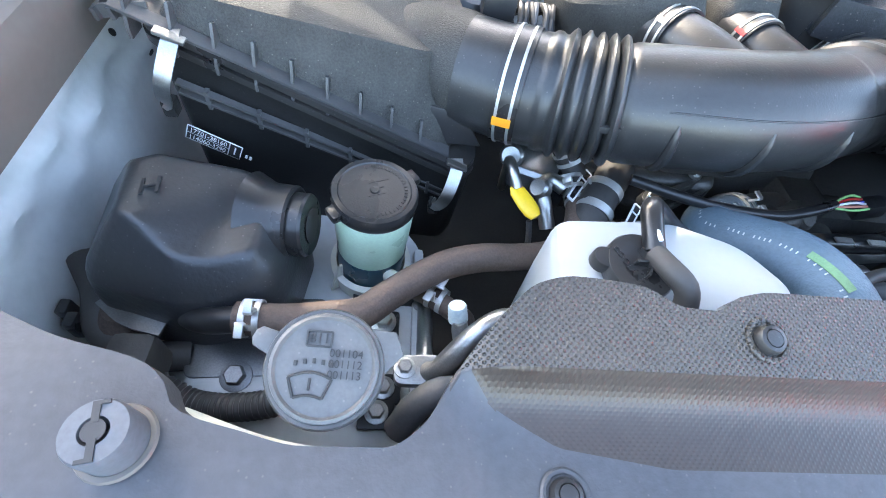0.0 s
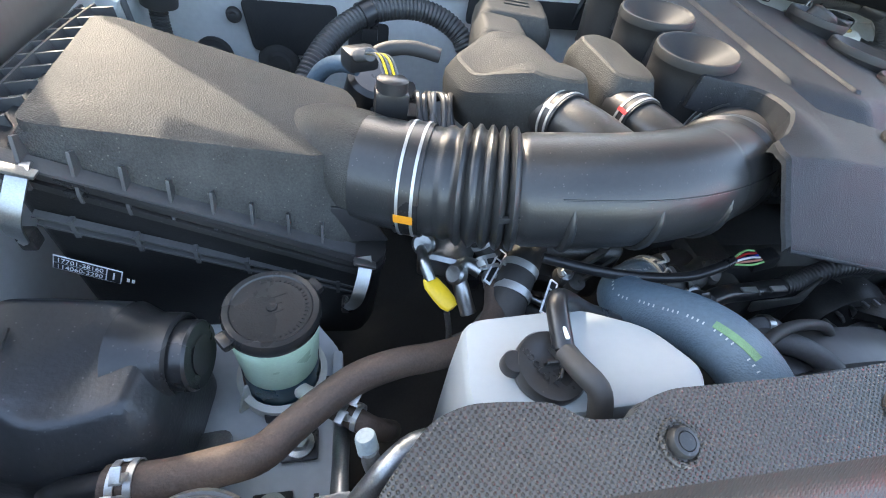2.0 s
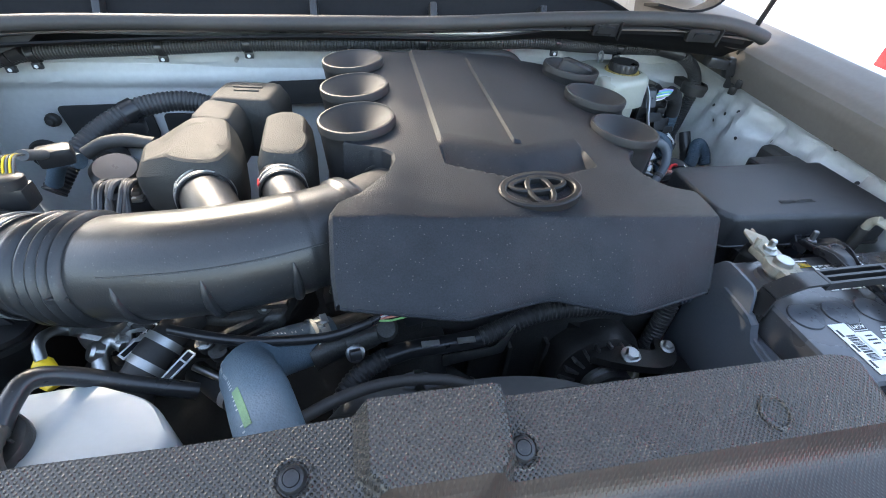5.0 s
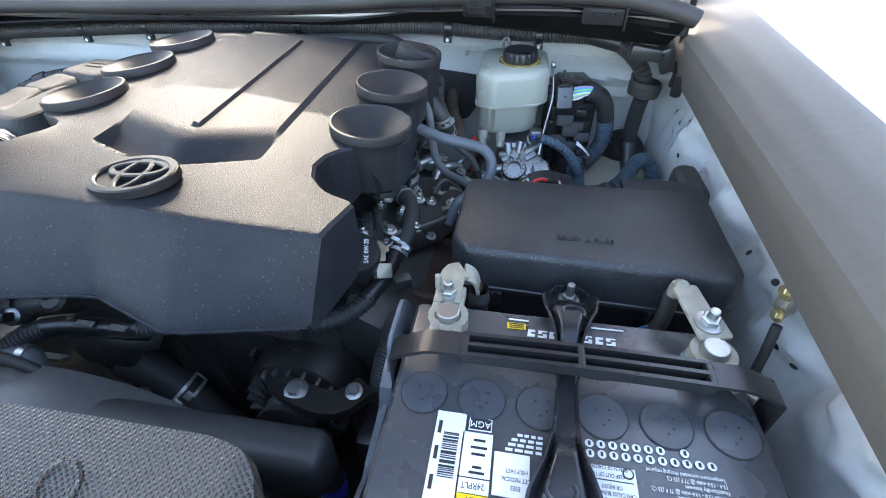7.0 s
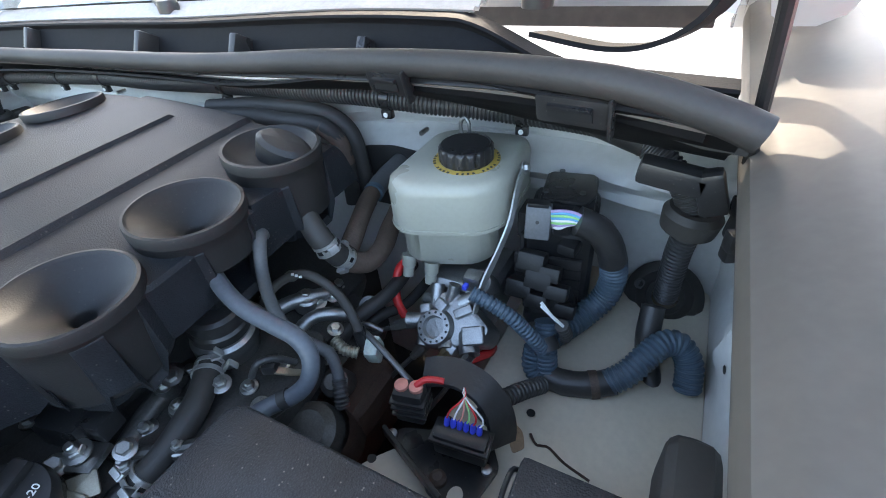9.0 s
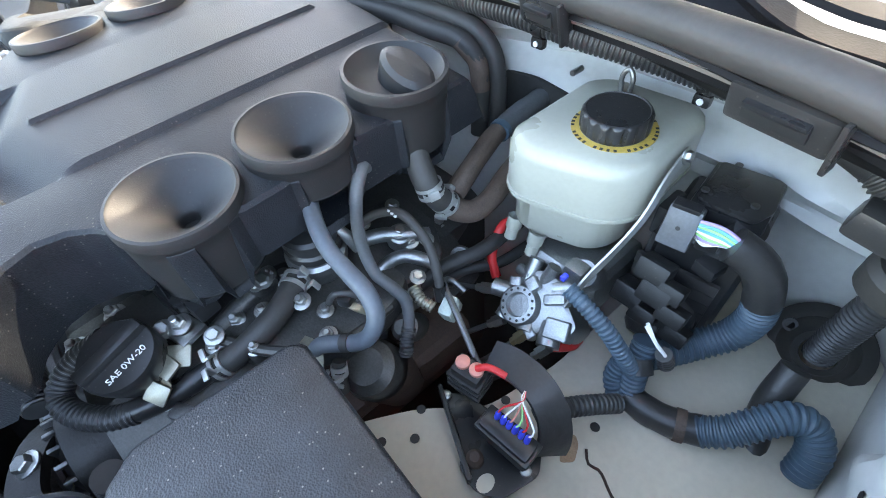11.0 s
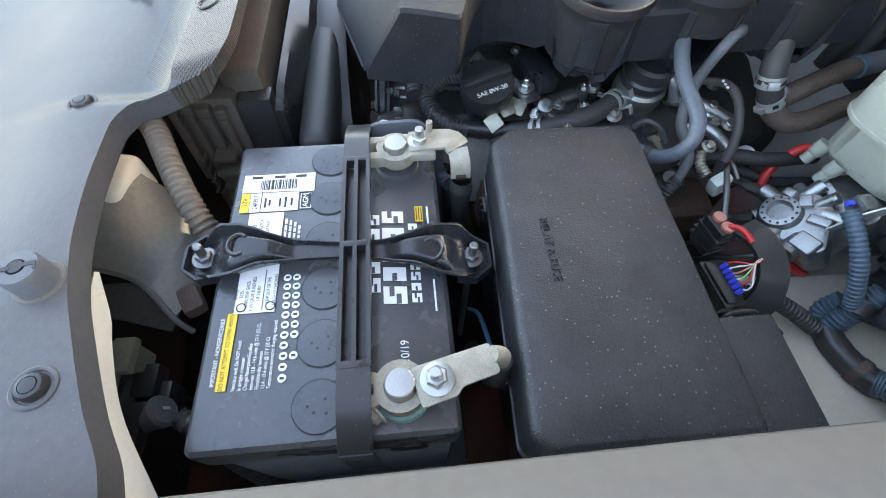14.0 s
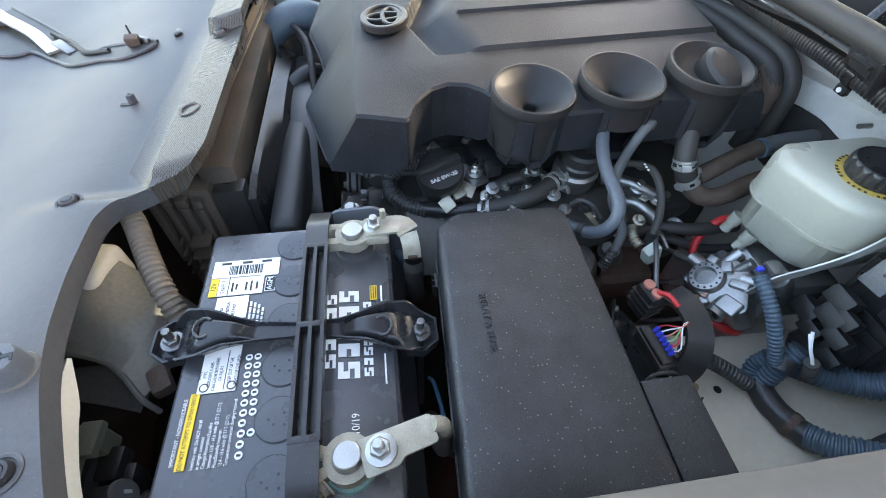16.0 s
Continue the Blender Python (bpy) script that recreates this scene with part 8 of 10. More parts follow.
    # wiring and brackets beside the chamber
    ob = thing("wiring_bundle", (-0.65, 0.12, 0.88), "dusty dark wiring and brackets beside the chamber", "wiring")
    part("loom", hose([(-0.690, 0.17, 0.93), (-0.672, 0.145, 0.925), (-0.66, 0.115, 0.915), (-0.63, 0.10, 0.91), (-0.60, 0.105, 0.90)], 0.012), RUBBER, ob)
    part("rubber_foot", lathe([(0.012, -0.02), (0.020, -0.014), (0.020, 0.0), (0.012, 0.006), (0, 0.006)], at((-0.648, 0.128, 0.925)), 24), BROWN, ob)
    for x, y in ((-0.688, 0.128), (-0.679, 0.118)):
        part("plug", rbox((0.008, 0.012, 0.022), 0.002, Matrix.Translation((x, y, 0.918))), GLOSS, ob)
    part("steel_tab", ribbon(spline([(-0.66, 0.135, 0.932), (-0.635, 0.118, 0.936), (-0.61, 0.112, 0.934)], 0.006), 0.014, 0.003), DARKSTEEL, ob)
    part("foot_plate", prism(rounded([(-0.60, 0.085), (-0.53, 0.09), (-0.50, 0.12), (-0.50, 0.16), (-0.60, 0.15)], 0.01), 0.004, 0.001, Matrix.Translation((0, 0, 0.906))), DARKSTEEL, ob)


build_front_cavity()


def build_latch():
    """Dark slot with a release lever in the middle of the front panel."""
    ob = thing("hood_latch", (-0.06, -0.2, 1.0), "dark hood latch slot with a dusty release lever and clip", "hood latch")

    def rail(pts):
        return spline([V(x, y, front_z(x, y)) for x, y in pts], 0.004)
    one = rail([(-0.275, -0.395), (-0.161, -0.271), (-0.085, -0.205), (-0.040, -0.162), (-0.036, -0.134), (-0.022, -0.095), (-0.016, -0.066), (-0.006, -0.047)])
    two = rail([(-0.130, -0.440), (-0.084, -0.330), (-0.082, -0.300), (-0.090, -0.281), (-0.045, -0.226), (-0.011, -0.187), (0.010, -0.130), (0.028, -0.088), (0.020, -0.058), (0.004, -0.046)])

    def floor(u, v):
        p = one[round(u * (len(one) - 1))].lerp(two[round(u * (len(two) - 1))], v)
        return V(p.x, p.y, front_z(p.x, p.y) + 0.0022)
    # No opening here: a flat sheet whose black holds the slot's shade.
    bm, _ = grid(70, 10, floor)
    thicken(bm, 0.0015)
    part("slot", bm, BLACK, ob)
    for r in (one, two):
        part("rim", sweep([p + V(0, 0, 0.0025) for p in r], 0.0028, 8), SUPPORT, ob)

    def up(x, y, h):
        return V(x, y, front_z(x, y) + h)
    part("lever", ribbon(spline([up(-0.235, -0.400, 0.012), up(-0.200, -0.369, 0.016), up(-0.139, -0.298, 0.014), up(-0.100, -0.262, 0.010), up(-0.075, -0.240, 0.006)], 0.006), 0.020, 0.004), CLAMP, ob)
    part("lever_disc", lathe([(0.022, 0), (0.022, 0.005), (0.016, 0.008), (0.012, 0.006), (0, 0.006)], at(up(-0.205, -0.385, 0.006)), 28), GREYHOSE, ob)
    part("latch_plate", rbox((0.060, 0.016, 0.006), 0.002, Matrix.Translation(up(-0.085, -0.228, 0.006)) @ Matrix.Rotation(radians(45), 4, "Z")), DARKSTEEL, ob)
    part("cable", sweep(spline([up(-0.150, -0.275, 0.006), up(-0.090, -0.215, 0.010), up(-0.035, -0.170, 0.006), up(-0.015, -0.125, 0.004)], 0.006), 0.0035, 10), RUBBER, ob)
    part("clip", rbox((0.012, 0.020, 0.016), 0.003, Matrix.Translation(up(-0.010, -0.082, 0.009)) @ Matrix.Rotation(radians(18), 4, "Y")), BROWN, ob)
    part("clip_fin", prism([(0, 0), (0.014, 0), (0.004, 0.024)], 0.003, 0.0006, Matrix.Translation(up(-0.030, -0.094, 0.003)) @ Matrix.Rotation(radians(35), 4, "Z") @ Matrix.Rotation(radians(90), 4, "X")), PLASTIC, ob)
    part("clip_bar", rbox((0.006, 0.026, 0.008), 0.002, Matrix.Translation(up(-0.014, -0.070, 0.006)) @ Matrix.Rotation(radians(-30), 4, "Z")), DARKSTEEL, ob)
    part("plug", lathe([(0.007, 0), (0.007, 0.003), (0.005, 0.0045), (0, 0.0045)], at(up(-0.029, -0.023, 0.001)) @ Matrix.Diagonal((1.5, 0.8, 1, 1)), 20), PLASTIC, ob)


build_latch()


# ---- firewall fittings ----
def build_firewall_fittings():
    h = thing("engine_harness", (0, 0.77, 1.09), "long black corrugated wiring harness clipped along the firewall", "wiring harness")
    run = [(-0.668, 0.740, 0.93), (-0.668, 0.742, 0.985), (-0.655, 0.745, 1.03), (-0.62, 0.748, 1.07), (-0.566, 0.752, 1.090), (-0.50, 0.760, 1.098), (-0.344, 0.764, 1.105), (-0.211, 0.764, 1.112), (-0.07, 0.760, 1.115), (0.08, 0.762, 1.120), (0.20, 0.764, 1.121), (0.30, 0.768, 1.121), (0.37, 0.780, 1.114), (0.43, 0.797, 1.107), (0.478, 0.802, 1.104), (0.53, 0.793, 1.106), (0.565, 0.782, 1.107), (0.594, 0.771, 1.103), (0.622, 0.764, 1.087), (0.643, 0.761, 1.063), (0.652, 0.760, 1.035), (0.650, 0.762, 1.000), (0.650, 0.768, 0.960), (0.651, 0.774, 0.930)]
    part("conduit", ribbed(run, 0.0125, 0.0046, 0.13, 14), CONDUIT, h)
    for p, ax in (((-0.56, 0.752, 1.091), (1, 0.1, 0.35)), ((-0.525, 0.757, 1.095), (1, 0.1, 0.15)), ((-0.344, 0.764, 1.105), (1, 0, 0.04)), ((-0.211, 0.764, 1.112), (1, 0, 0.02)), ((0.08, 0.762, 1.120), (1, 0, 0)), ((0.33, 0.772, 1.119), (1, 0.15, -0.1)), ((0.478, 0.802, 1.104), (1, 0, 0))):
        c = part("tie_clip", lathe([(0.0128, -0.005), (0.0138, -0.005), (0.0138, 0.005), (0.0128, 0.005)], at(p, ax), 20), GLOSS, h)
        part("clip_foot", rbox((0.014, 0.008, 0.010), 0.002, Matrix.Translation(Vector(p) + V(0, -0.004, -0.017))), GLOSS, c)
        part("clip_stud", lathe([(0.0028, 0), (0.0028, 0.001), (0, 0.0012)], at(Vector(p) + V(0, -0.0085, -0.017), (0, -1, 0)), 10), WHITE, c)
    for p, ax, l in (((-0.545, 0.754, 1.099), (1, 0.08, 0.3), 0.02), ((0.580, 0.777, 1.106), (0.9, -0.3, -0.15), 0.05)):
        q, d = Vector(p), Vector(ax).normalized()
        part("tape_wrap", sweep([q - d * l / 2, q + d * l / 2], 0.0142, 16), TAPE, h)
    for x, y, z in ((-0.664, 0.744, 1.005), (0.652, 0.760, 1.038)):
        c = part("harness_cup", lathe([(0.017, -0.012), (0.024, -0.010), (0.026, 0.006), (0.022, 0.012), (0.016, 0.012)], at((x, y, z), (0.1, 0, 1)), 24), RUBBER, h)
        part("cup_arm", rbox((0.026, 0.05, 0.014), 0.004, Matrix.Translation((x, y + 0.035, z))), RUBBER, c)
    # slotted channel under the seal on the driver's side
    k = thing("harness_channel", (0.50, 0.70, 1.15), "dusty black plastic harness channel with slotted holders under the hood seal", "harness channel")
    part("web", ribbon(spline([(0.36, 0.714, 1.160), (0.45, 0.702, 1.163), (0.55, 0.686, 1.164), (0.64, 0.672, 1.157)], 0.012), 0.020, 0.003, up=(0.12, -1, -0.25)), COWL, k)
    for x, y, z, w, a in ((0.385, 0.703, 1.161, 0.044, -7), (0.555, 0.678, 1.160, 0.054, -9)):
        m = Matrix.Translation((x, y, z)) @ Matrix.Rotation(radians(a), 4, "Z") @ Matrix.Rotation(radians(14), 4, "X")
        h2 = part("holder", rbox((w, 0.012, 0.022), 0.003, m), PLASTIC, k)
        part("slot", rbox((w * 0.62, 0.002, 0.011), 0.001, m @ Matrix.Translation((0, -0.0064, 0.0))), BLACK, h2)
        part("slot_bar", rbox((w * 0.60, 0.005, 0.0035), 0.001, m @ Matrix.Translation((0, -0.0075, 0.0045))), GLOSS, h2)
        part("end_rib", rbox((0.003, 0.008, 0.030), 0.001, m @ Matrix.Translation((w * 0.5 + 0.002, -0.006, 0))), PLASTIC, h2)
    # sound pads
    for poly, y, lab in (([(-0.572, 0.985), (-0.42, 0.990), (-0.415, 0.925), (-0.44, 0.90), (-0.560, 0.905)], 0.822, "square"), ([(-0.20, 1.035), (0.02, 1.045), (0.02, 1.0), (-0.20, 0.99)], 0.806, "long"), ([(-0.40, 0.97), (-0.33, 0.97), (-0.33, 0.90), (-0.40, 0.90)], 0.822, "small"), ([(0.250, 1.036), (0.300, 1.042), (0.375, 1.034), (0.385, 0.99), (0.36, 0.95), (0.255, 0.95)], 0.806, "corner")):
        single("sound_pad", prism(rounded(poly, 0.010), 0.006, 0.002, Matrix.Translation((0, y, 0)) @ Matrix.Rotation(radians(90), 4, "X")), INSUL, "black sound-deadening pad fixed to the firewall", "sound pad", "sound pads")
    for x, z, r in ((-0.583, 0.962, 0.012), (-0.52, 0.885, 0.035), (-0.625, 0.89, 0.03)):
        g = thing("grommet", (x, 0.82, z), "round black rubber grommet in the firewall", "grommet", "firewall grommets")
        part("disc", lathe([(r, 0), (r * 1.02, 0.004), (r * 0.9, 0.010), (r * 0.62, 0.012), (r * 0.5, 0.018), (0, 0.020)], at((x, 0.828 if r > 0.02 else 0.822, z), (0, -1, 0.05)), 30), RUBBER, g)
    g = thing("grommet", (0.651, 0.80, 0.915), "large black rubber bellows grommet round the harness", "grommet", "firewall grommets")
    m = at((0.651, 0.790, 0.915), (0, -0.75, 0.66))
    part("disc", lathe([(0.030, -0.045), (0.040, -0.030), (0.042, -0.016), (0.036, -0.008), (0.030, -0.006), (0.027, 0.002), (0.022, 0.006), (0.019, 0.016), (0.0135, 0.020)], m, 36), RUBBER, g)
    part("vent_tube", lathe([(0.006, -0.010), (0.006, 0.004), (0.0035, 0.005), (0.0035, -0.002), (0, -0.002)], m @ Matrix.Translation((-0.027, 0.008, 0)), 16), GREYHOSE, g)
    for x, z in ((-0.24, 1.078), (0.36, 1.075)):
        single("weld_stud", sweep([V(x, 0.80, z), V(x, 0.785, z)], 0.003, 8), STEEL, "small steel weld stud on the firewall", "stud", "weld studs")
    # heater hose in corrugated sleeve with strap
    ob = thing("evaporation_hose", (-0.36, 0.66, 1.0), "thick black corrugated hose arching before the firewall", "corrugated hose")
    part("sleeve", ribbed([(-0.468, 0.560, 0.965), (-0.450, 0.598, 0.995), (-0.418, 0.640, 1.022), (-0.373, 0.672, 1.040), (-0.320, 0.690, 1.045), (-0.275, 0.690, 1.038), (-0.243, 0.678, 1.022), (-0.228, 0.665, 1.002)], 0.0155, 0.0060, 0.08, 18), CONDUIT, ob)
    c = part("strap", lathe([(0.0162, -0.009), (0.0180, -0.009), (0.0180, 0.009), (0.0162, 0.009)], at((-0.380, 0.668, 1.038), (0.8, 0.5, 0.28)), 24), GLOSS, ob)
    part("strap_block", rbox((0.022, 0.014, 0.018), 0.003, Matrix.Translation((-0.374, 0.660, 1.016))), GLOSS, c)
    ob = thing("vacuum_hose", (-0.38, 0.53, 1.03), "grey rubber hose with a plug beside the filter box", "hose")
    part("hose", hose([(-0.300, 0.525, 1.052), (-0.335, 0.530, 1.056), (-0.365, 0.532, 1.050), (-0.385, 0.525, 1.040)], 0.0085), RUBBER, ob)
    part("blue_end", hose([(-0.455, 0.55, 0.985), (-0.435, 0.545, 1.015), (-0.415, 0.535, 1.028), (-0.395, 0.525, 1.030)], 0.010), BLUEHOSE, ob)
    # air flow sensor with wires
    ob = thing("air_flow_sensor", (-0.375, 0.40, 1.06), "black air flow sensor plug with yellow and grey wires", "sensor")
    part("body", rbox((0.030, 0.022, 0.024), 0.004, Matrix.Translation((-0.372, 0.372, 1.074))), GLOSS, ob)
    part("collar", lathe([(0.014, 0), (0.014, 0.010), (0.011, 0.012), (0, 0.012)], at((-0.372, 0.372, 1.084), (0, 0.1, 1)), 20), GLOSS, ob)
    for i in range(5):
        a = (i - 2) * 0.003
        part("wire", hose([(-0.372 + a, 0.374, 1.092), (-0.378 + a, 0.395, 1.102), (-0.386 + a * 0.6, 0.42, 1.094), (-0.392 + a * 0.4, 0.44, 1.083)], 0.0012, 0.006, 6), YELLOW if i in (1, 3) else GREYHOSE, ob)
    part("sleeve", hose([(-0.388, 0.43, 1.088), (-0.394, 0.45, 1.078), (-0.398, 0.475, 1.066)], 0.006), GREYHOSE, ob)
    part("plug", rbox((0.036, 0.026, 0.022), 0.006, Matrix.Translation((-0.395, 0.488, 1.058)) @ Matrix.Rotation(radians(25), 4, "Z")), PLASTIC, ob)
    # clutter between filter box and resonator
    ob = thing("sensor_cluster", (-0.33, 0.45, 1.0), "wires, clips and bolted brackets behind the intake tube", "wiring")
    part("bracket", rbox((0.05, 0.035, 0.03), 0.005, Matrix.Translation((-0.345, 0.385, 1.015))), OLDALU, ob)
    for x, y in ((-0.352, 0.372), (-0.322, 0.366)):
        hex_bolt(ob, (x, y, 1.034), (0, -0.2, 1), 0.007)
    rng = random.Random(11)
    for i in range(7):
        x = -0.335 + 0.006 * i
        part("wire", hose([(x, 0.40, 1.02), (x + rng.uniform(-0.01, 0.01), 0.435, 1.045), (x + rng.uniform(-0.014, 0.014), 0.47, 1.03), (x + rng.uniform(-0.01, 0.01), 0.51, 1.0)], 0.0035, 0.006, 8), rng.choice((RUBBER, CONDUIT, GREYHOSE, GLOSS)), ob)
    part("canister", lathe([(0.03, -0.05), (0.032, -0.045), (0.032, 0.0), (0.026, 0.006), (0, 0.007)], at((-0.375, 0.555, 1.0), (0.2, -0.3, 1)), 28), GLOSS, ob)
    for z in (0.985, 0.995, 1.005):
        part("white_clip", rbox((0.014, 0.012, 0.006), 0.002, Matrix.Translation((-0.318, 0.47, z + 0.02))), CLAMP, ob)
    part("box", rbox((0.07, 0.10, 0.10), 0.012, Matrix.Translation((-0.345, 0.56, 0.93))), INSUL, ob)
    single("valance_clip", rbox((0.020, 0.012, 0.026), 0.003, Matrix.Translation((-0.648, 0.545, 1.062)) @ Matrix.Rotation(radians(20), 4, "Y")), WHITEP, "white plastic clip at the corner of the filter box", "clip")


build_firewall_fittings()


# ---- hoses and pipes, passenger side ----
def build_left_lines():
    ob = thing("bypass_hose", (-0.42, 0.15, 0.95), "aged brown rubber hose running across the bay", "rubber hose")
    part("hose", hose([(-0.552, 0.1085, 0.9645), (-0.52, 0.108, 0.9655), (-0.490, 0.112, 0.966), (-0.468, 0.117, 0.966), (-0.450, 0.132, 0.966), (-0.430, 0.148, 0.966), (-0.405, 0.164, 0.966), (-0.375, 0.175, 0.963), (-0.345, 0.181, 0.959), (-0.312, 0.192, 0.953), (-0.290, 0.210, 0.948), (-0.276, 0.232, 0.945), (-0.269, 0.258, 0.945), (-0.266, 0.275, 0.945)], 0.0118, 0.004, 18), BROWN, ob)
    spring_clamp(ob, (-0.541, 0.1085, 0.9648), (1, 0, 0), 0.0122, 0.009, (0, -0.5, 1))
    spring_clamp(ob, (-0.267, 0.268, 0.945), (0, 1, 0), 0.0124, 0.010, (0.6, 0, 1))
    ob = thing("bypass_hose", (-0.27, 0.29, 0.94), "short black rubber hose with two spring clamps", "rubber hose")
    part("hose", hose([(-0.266, 0.276, 0.945), (-0.268, 0.290, 0.952), (-0.278, 0.304, 0.966), (-0.292, 0.315, 0.985)], 0.0128), RUBBER, ob)
    spring_clamp(ob, (-0.279, 0.305, 0.968), (-0.6, 0.5, 0.8), 0.0132, 0.010, (1, 0, 0.3))
    # radiator hose
    ob = thing("radiator_hose", (-0.13, 0.17, 0.95), "thick dusty blue-grey radiator hose with a printed line", "radiator hose")
    run = [(-0.085, 0.272, 0.938), (-0.115, 0.258, 0.946), (-0.142, 0.240, 0.956), (-0.154, 0.217, 0.970), (-0.149, 0.196, 0.987), (-0.137, 0.172, 1.003), (-0.127, 0.147, 1.011), (-0.117, 0.122, 1.008), (-0.106, 0.098, 0.992), (-0.098, 0.078, 0.965), (-0.094, 0.066, 0.93)]
    part("hose", hose(run, 0.0245, 0.004, 30, uneven=0.008), BLUEHOSE, ob)
    line = spline(run, 0.0012)
    for i in range(30, len(line) - 60, 3):
        if (i // 3) % 11 == 0 or (i // 3) % 5 == 4:
            continue
        d = (line[i + 2] - line[i - 2]).normalized()
        w = V(-0.55, -0.35, 0.76)
        u = (w - d * w.dot(d)).normalized()
        s = d.cross(u)
        m = Matrix((d, s, u)).transposed().to_4x4()
        m.translation = line[i] + u * 0.0246
        part("print_bar", rbox((0.0010, 0.0024, 0.0004), 0, m), mat_print, ob)
    mark = []
    for i in range(2, len(line) - 2, 2):
        if 0.128 < line[i].y < 0.156:
            d = (line[i + 2] - line[i - 2]).normalized()
            w = V(-0.25, -0.55, 0.76)
            mark.append(line[i] + (w - d * w.dot(d)).normalized() * 0.0251)
    part("paint_mark", ribbon(mark, 0.006, 0.0006, up=(-0.25, -0.45, 0.8)), mat("faded_green_mark", (0.17, 0.30, 0.15), 0.6, var=0.3, vscale=80), ob)
    spring_clamp(ob, (-0.098, 0.266, 0.941), (-0.9, -0.4, 0.2), 0.0252, 0.012, (0, -0.3, 1))
    part("joint_pipe", sweep(spline([(-0.088, 0.271, 0.938), (-0.05, 0.285, 0.935), (-0.015, 0.295, 0.93)], 0.006), 0.021, 24), OLDALU, ob)
    part("joint_flange", rbox((0.05, 0.05, 0.06), 0.012, Matrix.Translation((-0.005, 0.30, 0.93))), OLDALU, ob)
    # dipstick
    ob = thing("oil_dipstick", (-0.335, 0.24, 0.95), "yellow plastic dipstick handle on a steel tube", "dipstick")
    m = at((-0.332, 0.236, 0.968), (0.55, -0.75, -0.25)) 
    bm = lathe([(0.0, -0.020), (0.005, -0.019), (0.0085, -0.013), (0.0095, 0.0), (0.0090, 0.010), (0.006, 0.016), (0, 0.017)], m @ Matrix.Diagonal((1, 0.5, 1, 1)), 22)
    part("handle", bm, YELLOW, ob)
    part("handle_web", rbox((0.010, 0.003, 0.026), 0.001, m), YELLOW, ob)
    part("tube", hose([(-0.340, 0.248, 0.973), (-0.345, 0.262, 0.982), (-0.344, 0.282, 0.975), (-0.338, 0.30, 0.95), (-0.33, 0.32, 0.90)], 0.005), STEEL, ob)
    part("stem", sweep(spline([(-0.326, 0.226, 0.955), (-0.322, 0.218, 0.935), (-0.318, 0.215, 0.90)], 0.005), 0.0028, 8), DARKSTEEL, ob)
    # oil pipe and cast bracket
    ob = thing("coolant_pipe_bracket", (-0.31, 0.32, 0.93), "cast aluminium pipe bracket with bolts below the intake", "bracket")
    part("casting", rbox((0.05, 0.07, 0.03), 0.010, Matrix.Translation((-0.305, 0.315, 0.945)) @ Matrix.Rotation(radians(-20), 4, "Z"), 3), ALU, ob)
    part("elbow", hose([(-0.338, 0.300, 0.965), (-0.325, 0.318, 0.972), (-0.305, 0.325, 0.962), (-0.29, 0.335, 0.945)], 0.009), STEEL, ob)
    part("boss", lathe([(0.012, -0.006), (0.012, 0.006), (0.009, 0.009), (0, 0.009)], at((-0.337, 0.300, 0.966), (-0.4, -0.7, 0.5)), 20), ALU, ob)
    hex_bolt(ob, (-0.298, 0.285, 0.945), (0, -0.6, 0.8), 0.007)
    part("black_lug", rbox((0.022, 0.016, 0.02), 0.006, Matrix.Translation((-0.292, 0.277, 0.935))), GLOSS, ob)
    part("hook", sweep(spline([(-0.318, 0.215, 0.925), (-0.300, 0.220, 0.930), (-0.286, 0.232, 0.938), (-0.275, 0.24, 0.93)], 0.004), 0.0042, 8), DARKSTEEL, ob)
    part("rib", ribbon(spline([(-0.232, 0.298, 0.926), (-0.205, 0.301, 0.934), (-0.175, 0.306, 0.940), (-0.148, 0.310, 0.943)], 0.01), 0.010, 0.005, up=(0, -0.6, 0.8)), ALU, ob)
    part("cast_face", prism(rounded([(-0.255, 0.285), (-0.150, 0.300), (-0.120, 0.34), (-0.250, 0.34)], 0.010), 0.012, 0.003, Matrix.Translation((0, 0, 0.925))), OLDALU, ob)
    hex_bolt(ob, (-0.236, 0.294, 0.930), (0, -0.6, 0.8), 0.0060)
    hex_bolt(ob, (-0.190, 0.300, 0.930), (0, -0.5, 0.8), 0.0050)
    spring_clamp(ob, (-0.275, 0.283, 0.951), (-0.2, 0.9, 0.4), 0.0132, 0.010, (-0.8, -0.4, 0.6))
    part("silver_tag", rbox((0.034, 0.012, 0.002), 0.0006, Matrix.Translation((-0.03, 0.225, 0.905)) @ Matrix.Rotation(radians(-35), 4, "X")), CLAMP, ob)
    # refrigerant pipe and service valve
    ob = thing("refrigerant_pipe", (-0.41, 0.10, 0.93), "bare aluminium air-conditioning pipe with a capped valve", "metal pipe")
    part("pipe", hose([(-0.420, 0.165, 0.895), (-0.418, 0.150, 0.92), (-0.419, 0.115, 0.935), (-0.420, 0.085, 0.945)], 0.0062, 0.004), ALU, ob)
    part("pipe", hose([(-0.418, 0.078, 0.958), (-0.412, 0.076, 0.968), (-0.402, 0.083, 0.985), (-0.390, 0.091, 0.997), (-0.375, 0.100, 1.000), (-0.355, 0.105, 0.99)], 0.0078, 0.004), ALU, ob)
    part("flange", prism(rounded([(-0.018, -0.010), (0.014, -0.010), (0.014, 0.012), (-0.018, 0.010)], 0.006), 0.008, 0.001, Matrix.Translation((-0.424, 0.078, 0.962))), ALU, ob)
    hex_bolt(ob, (-0.435, 0.079, 0.962), (0, 0, 1), 0.005)
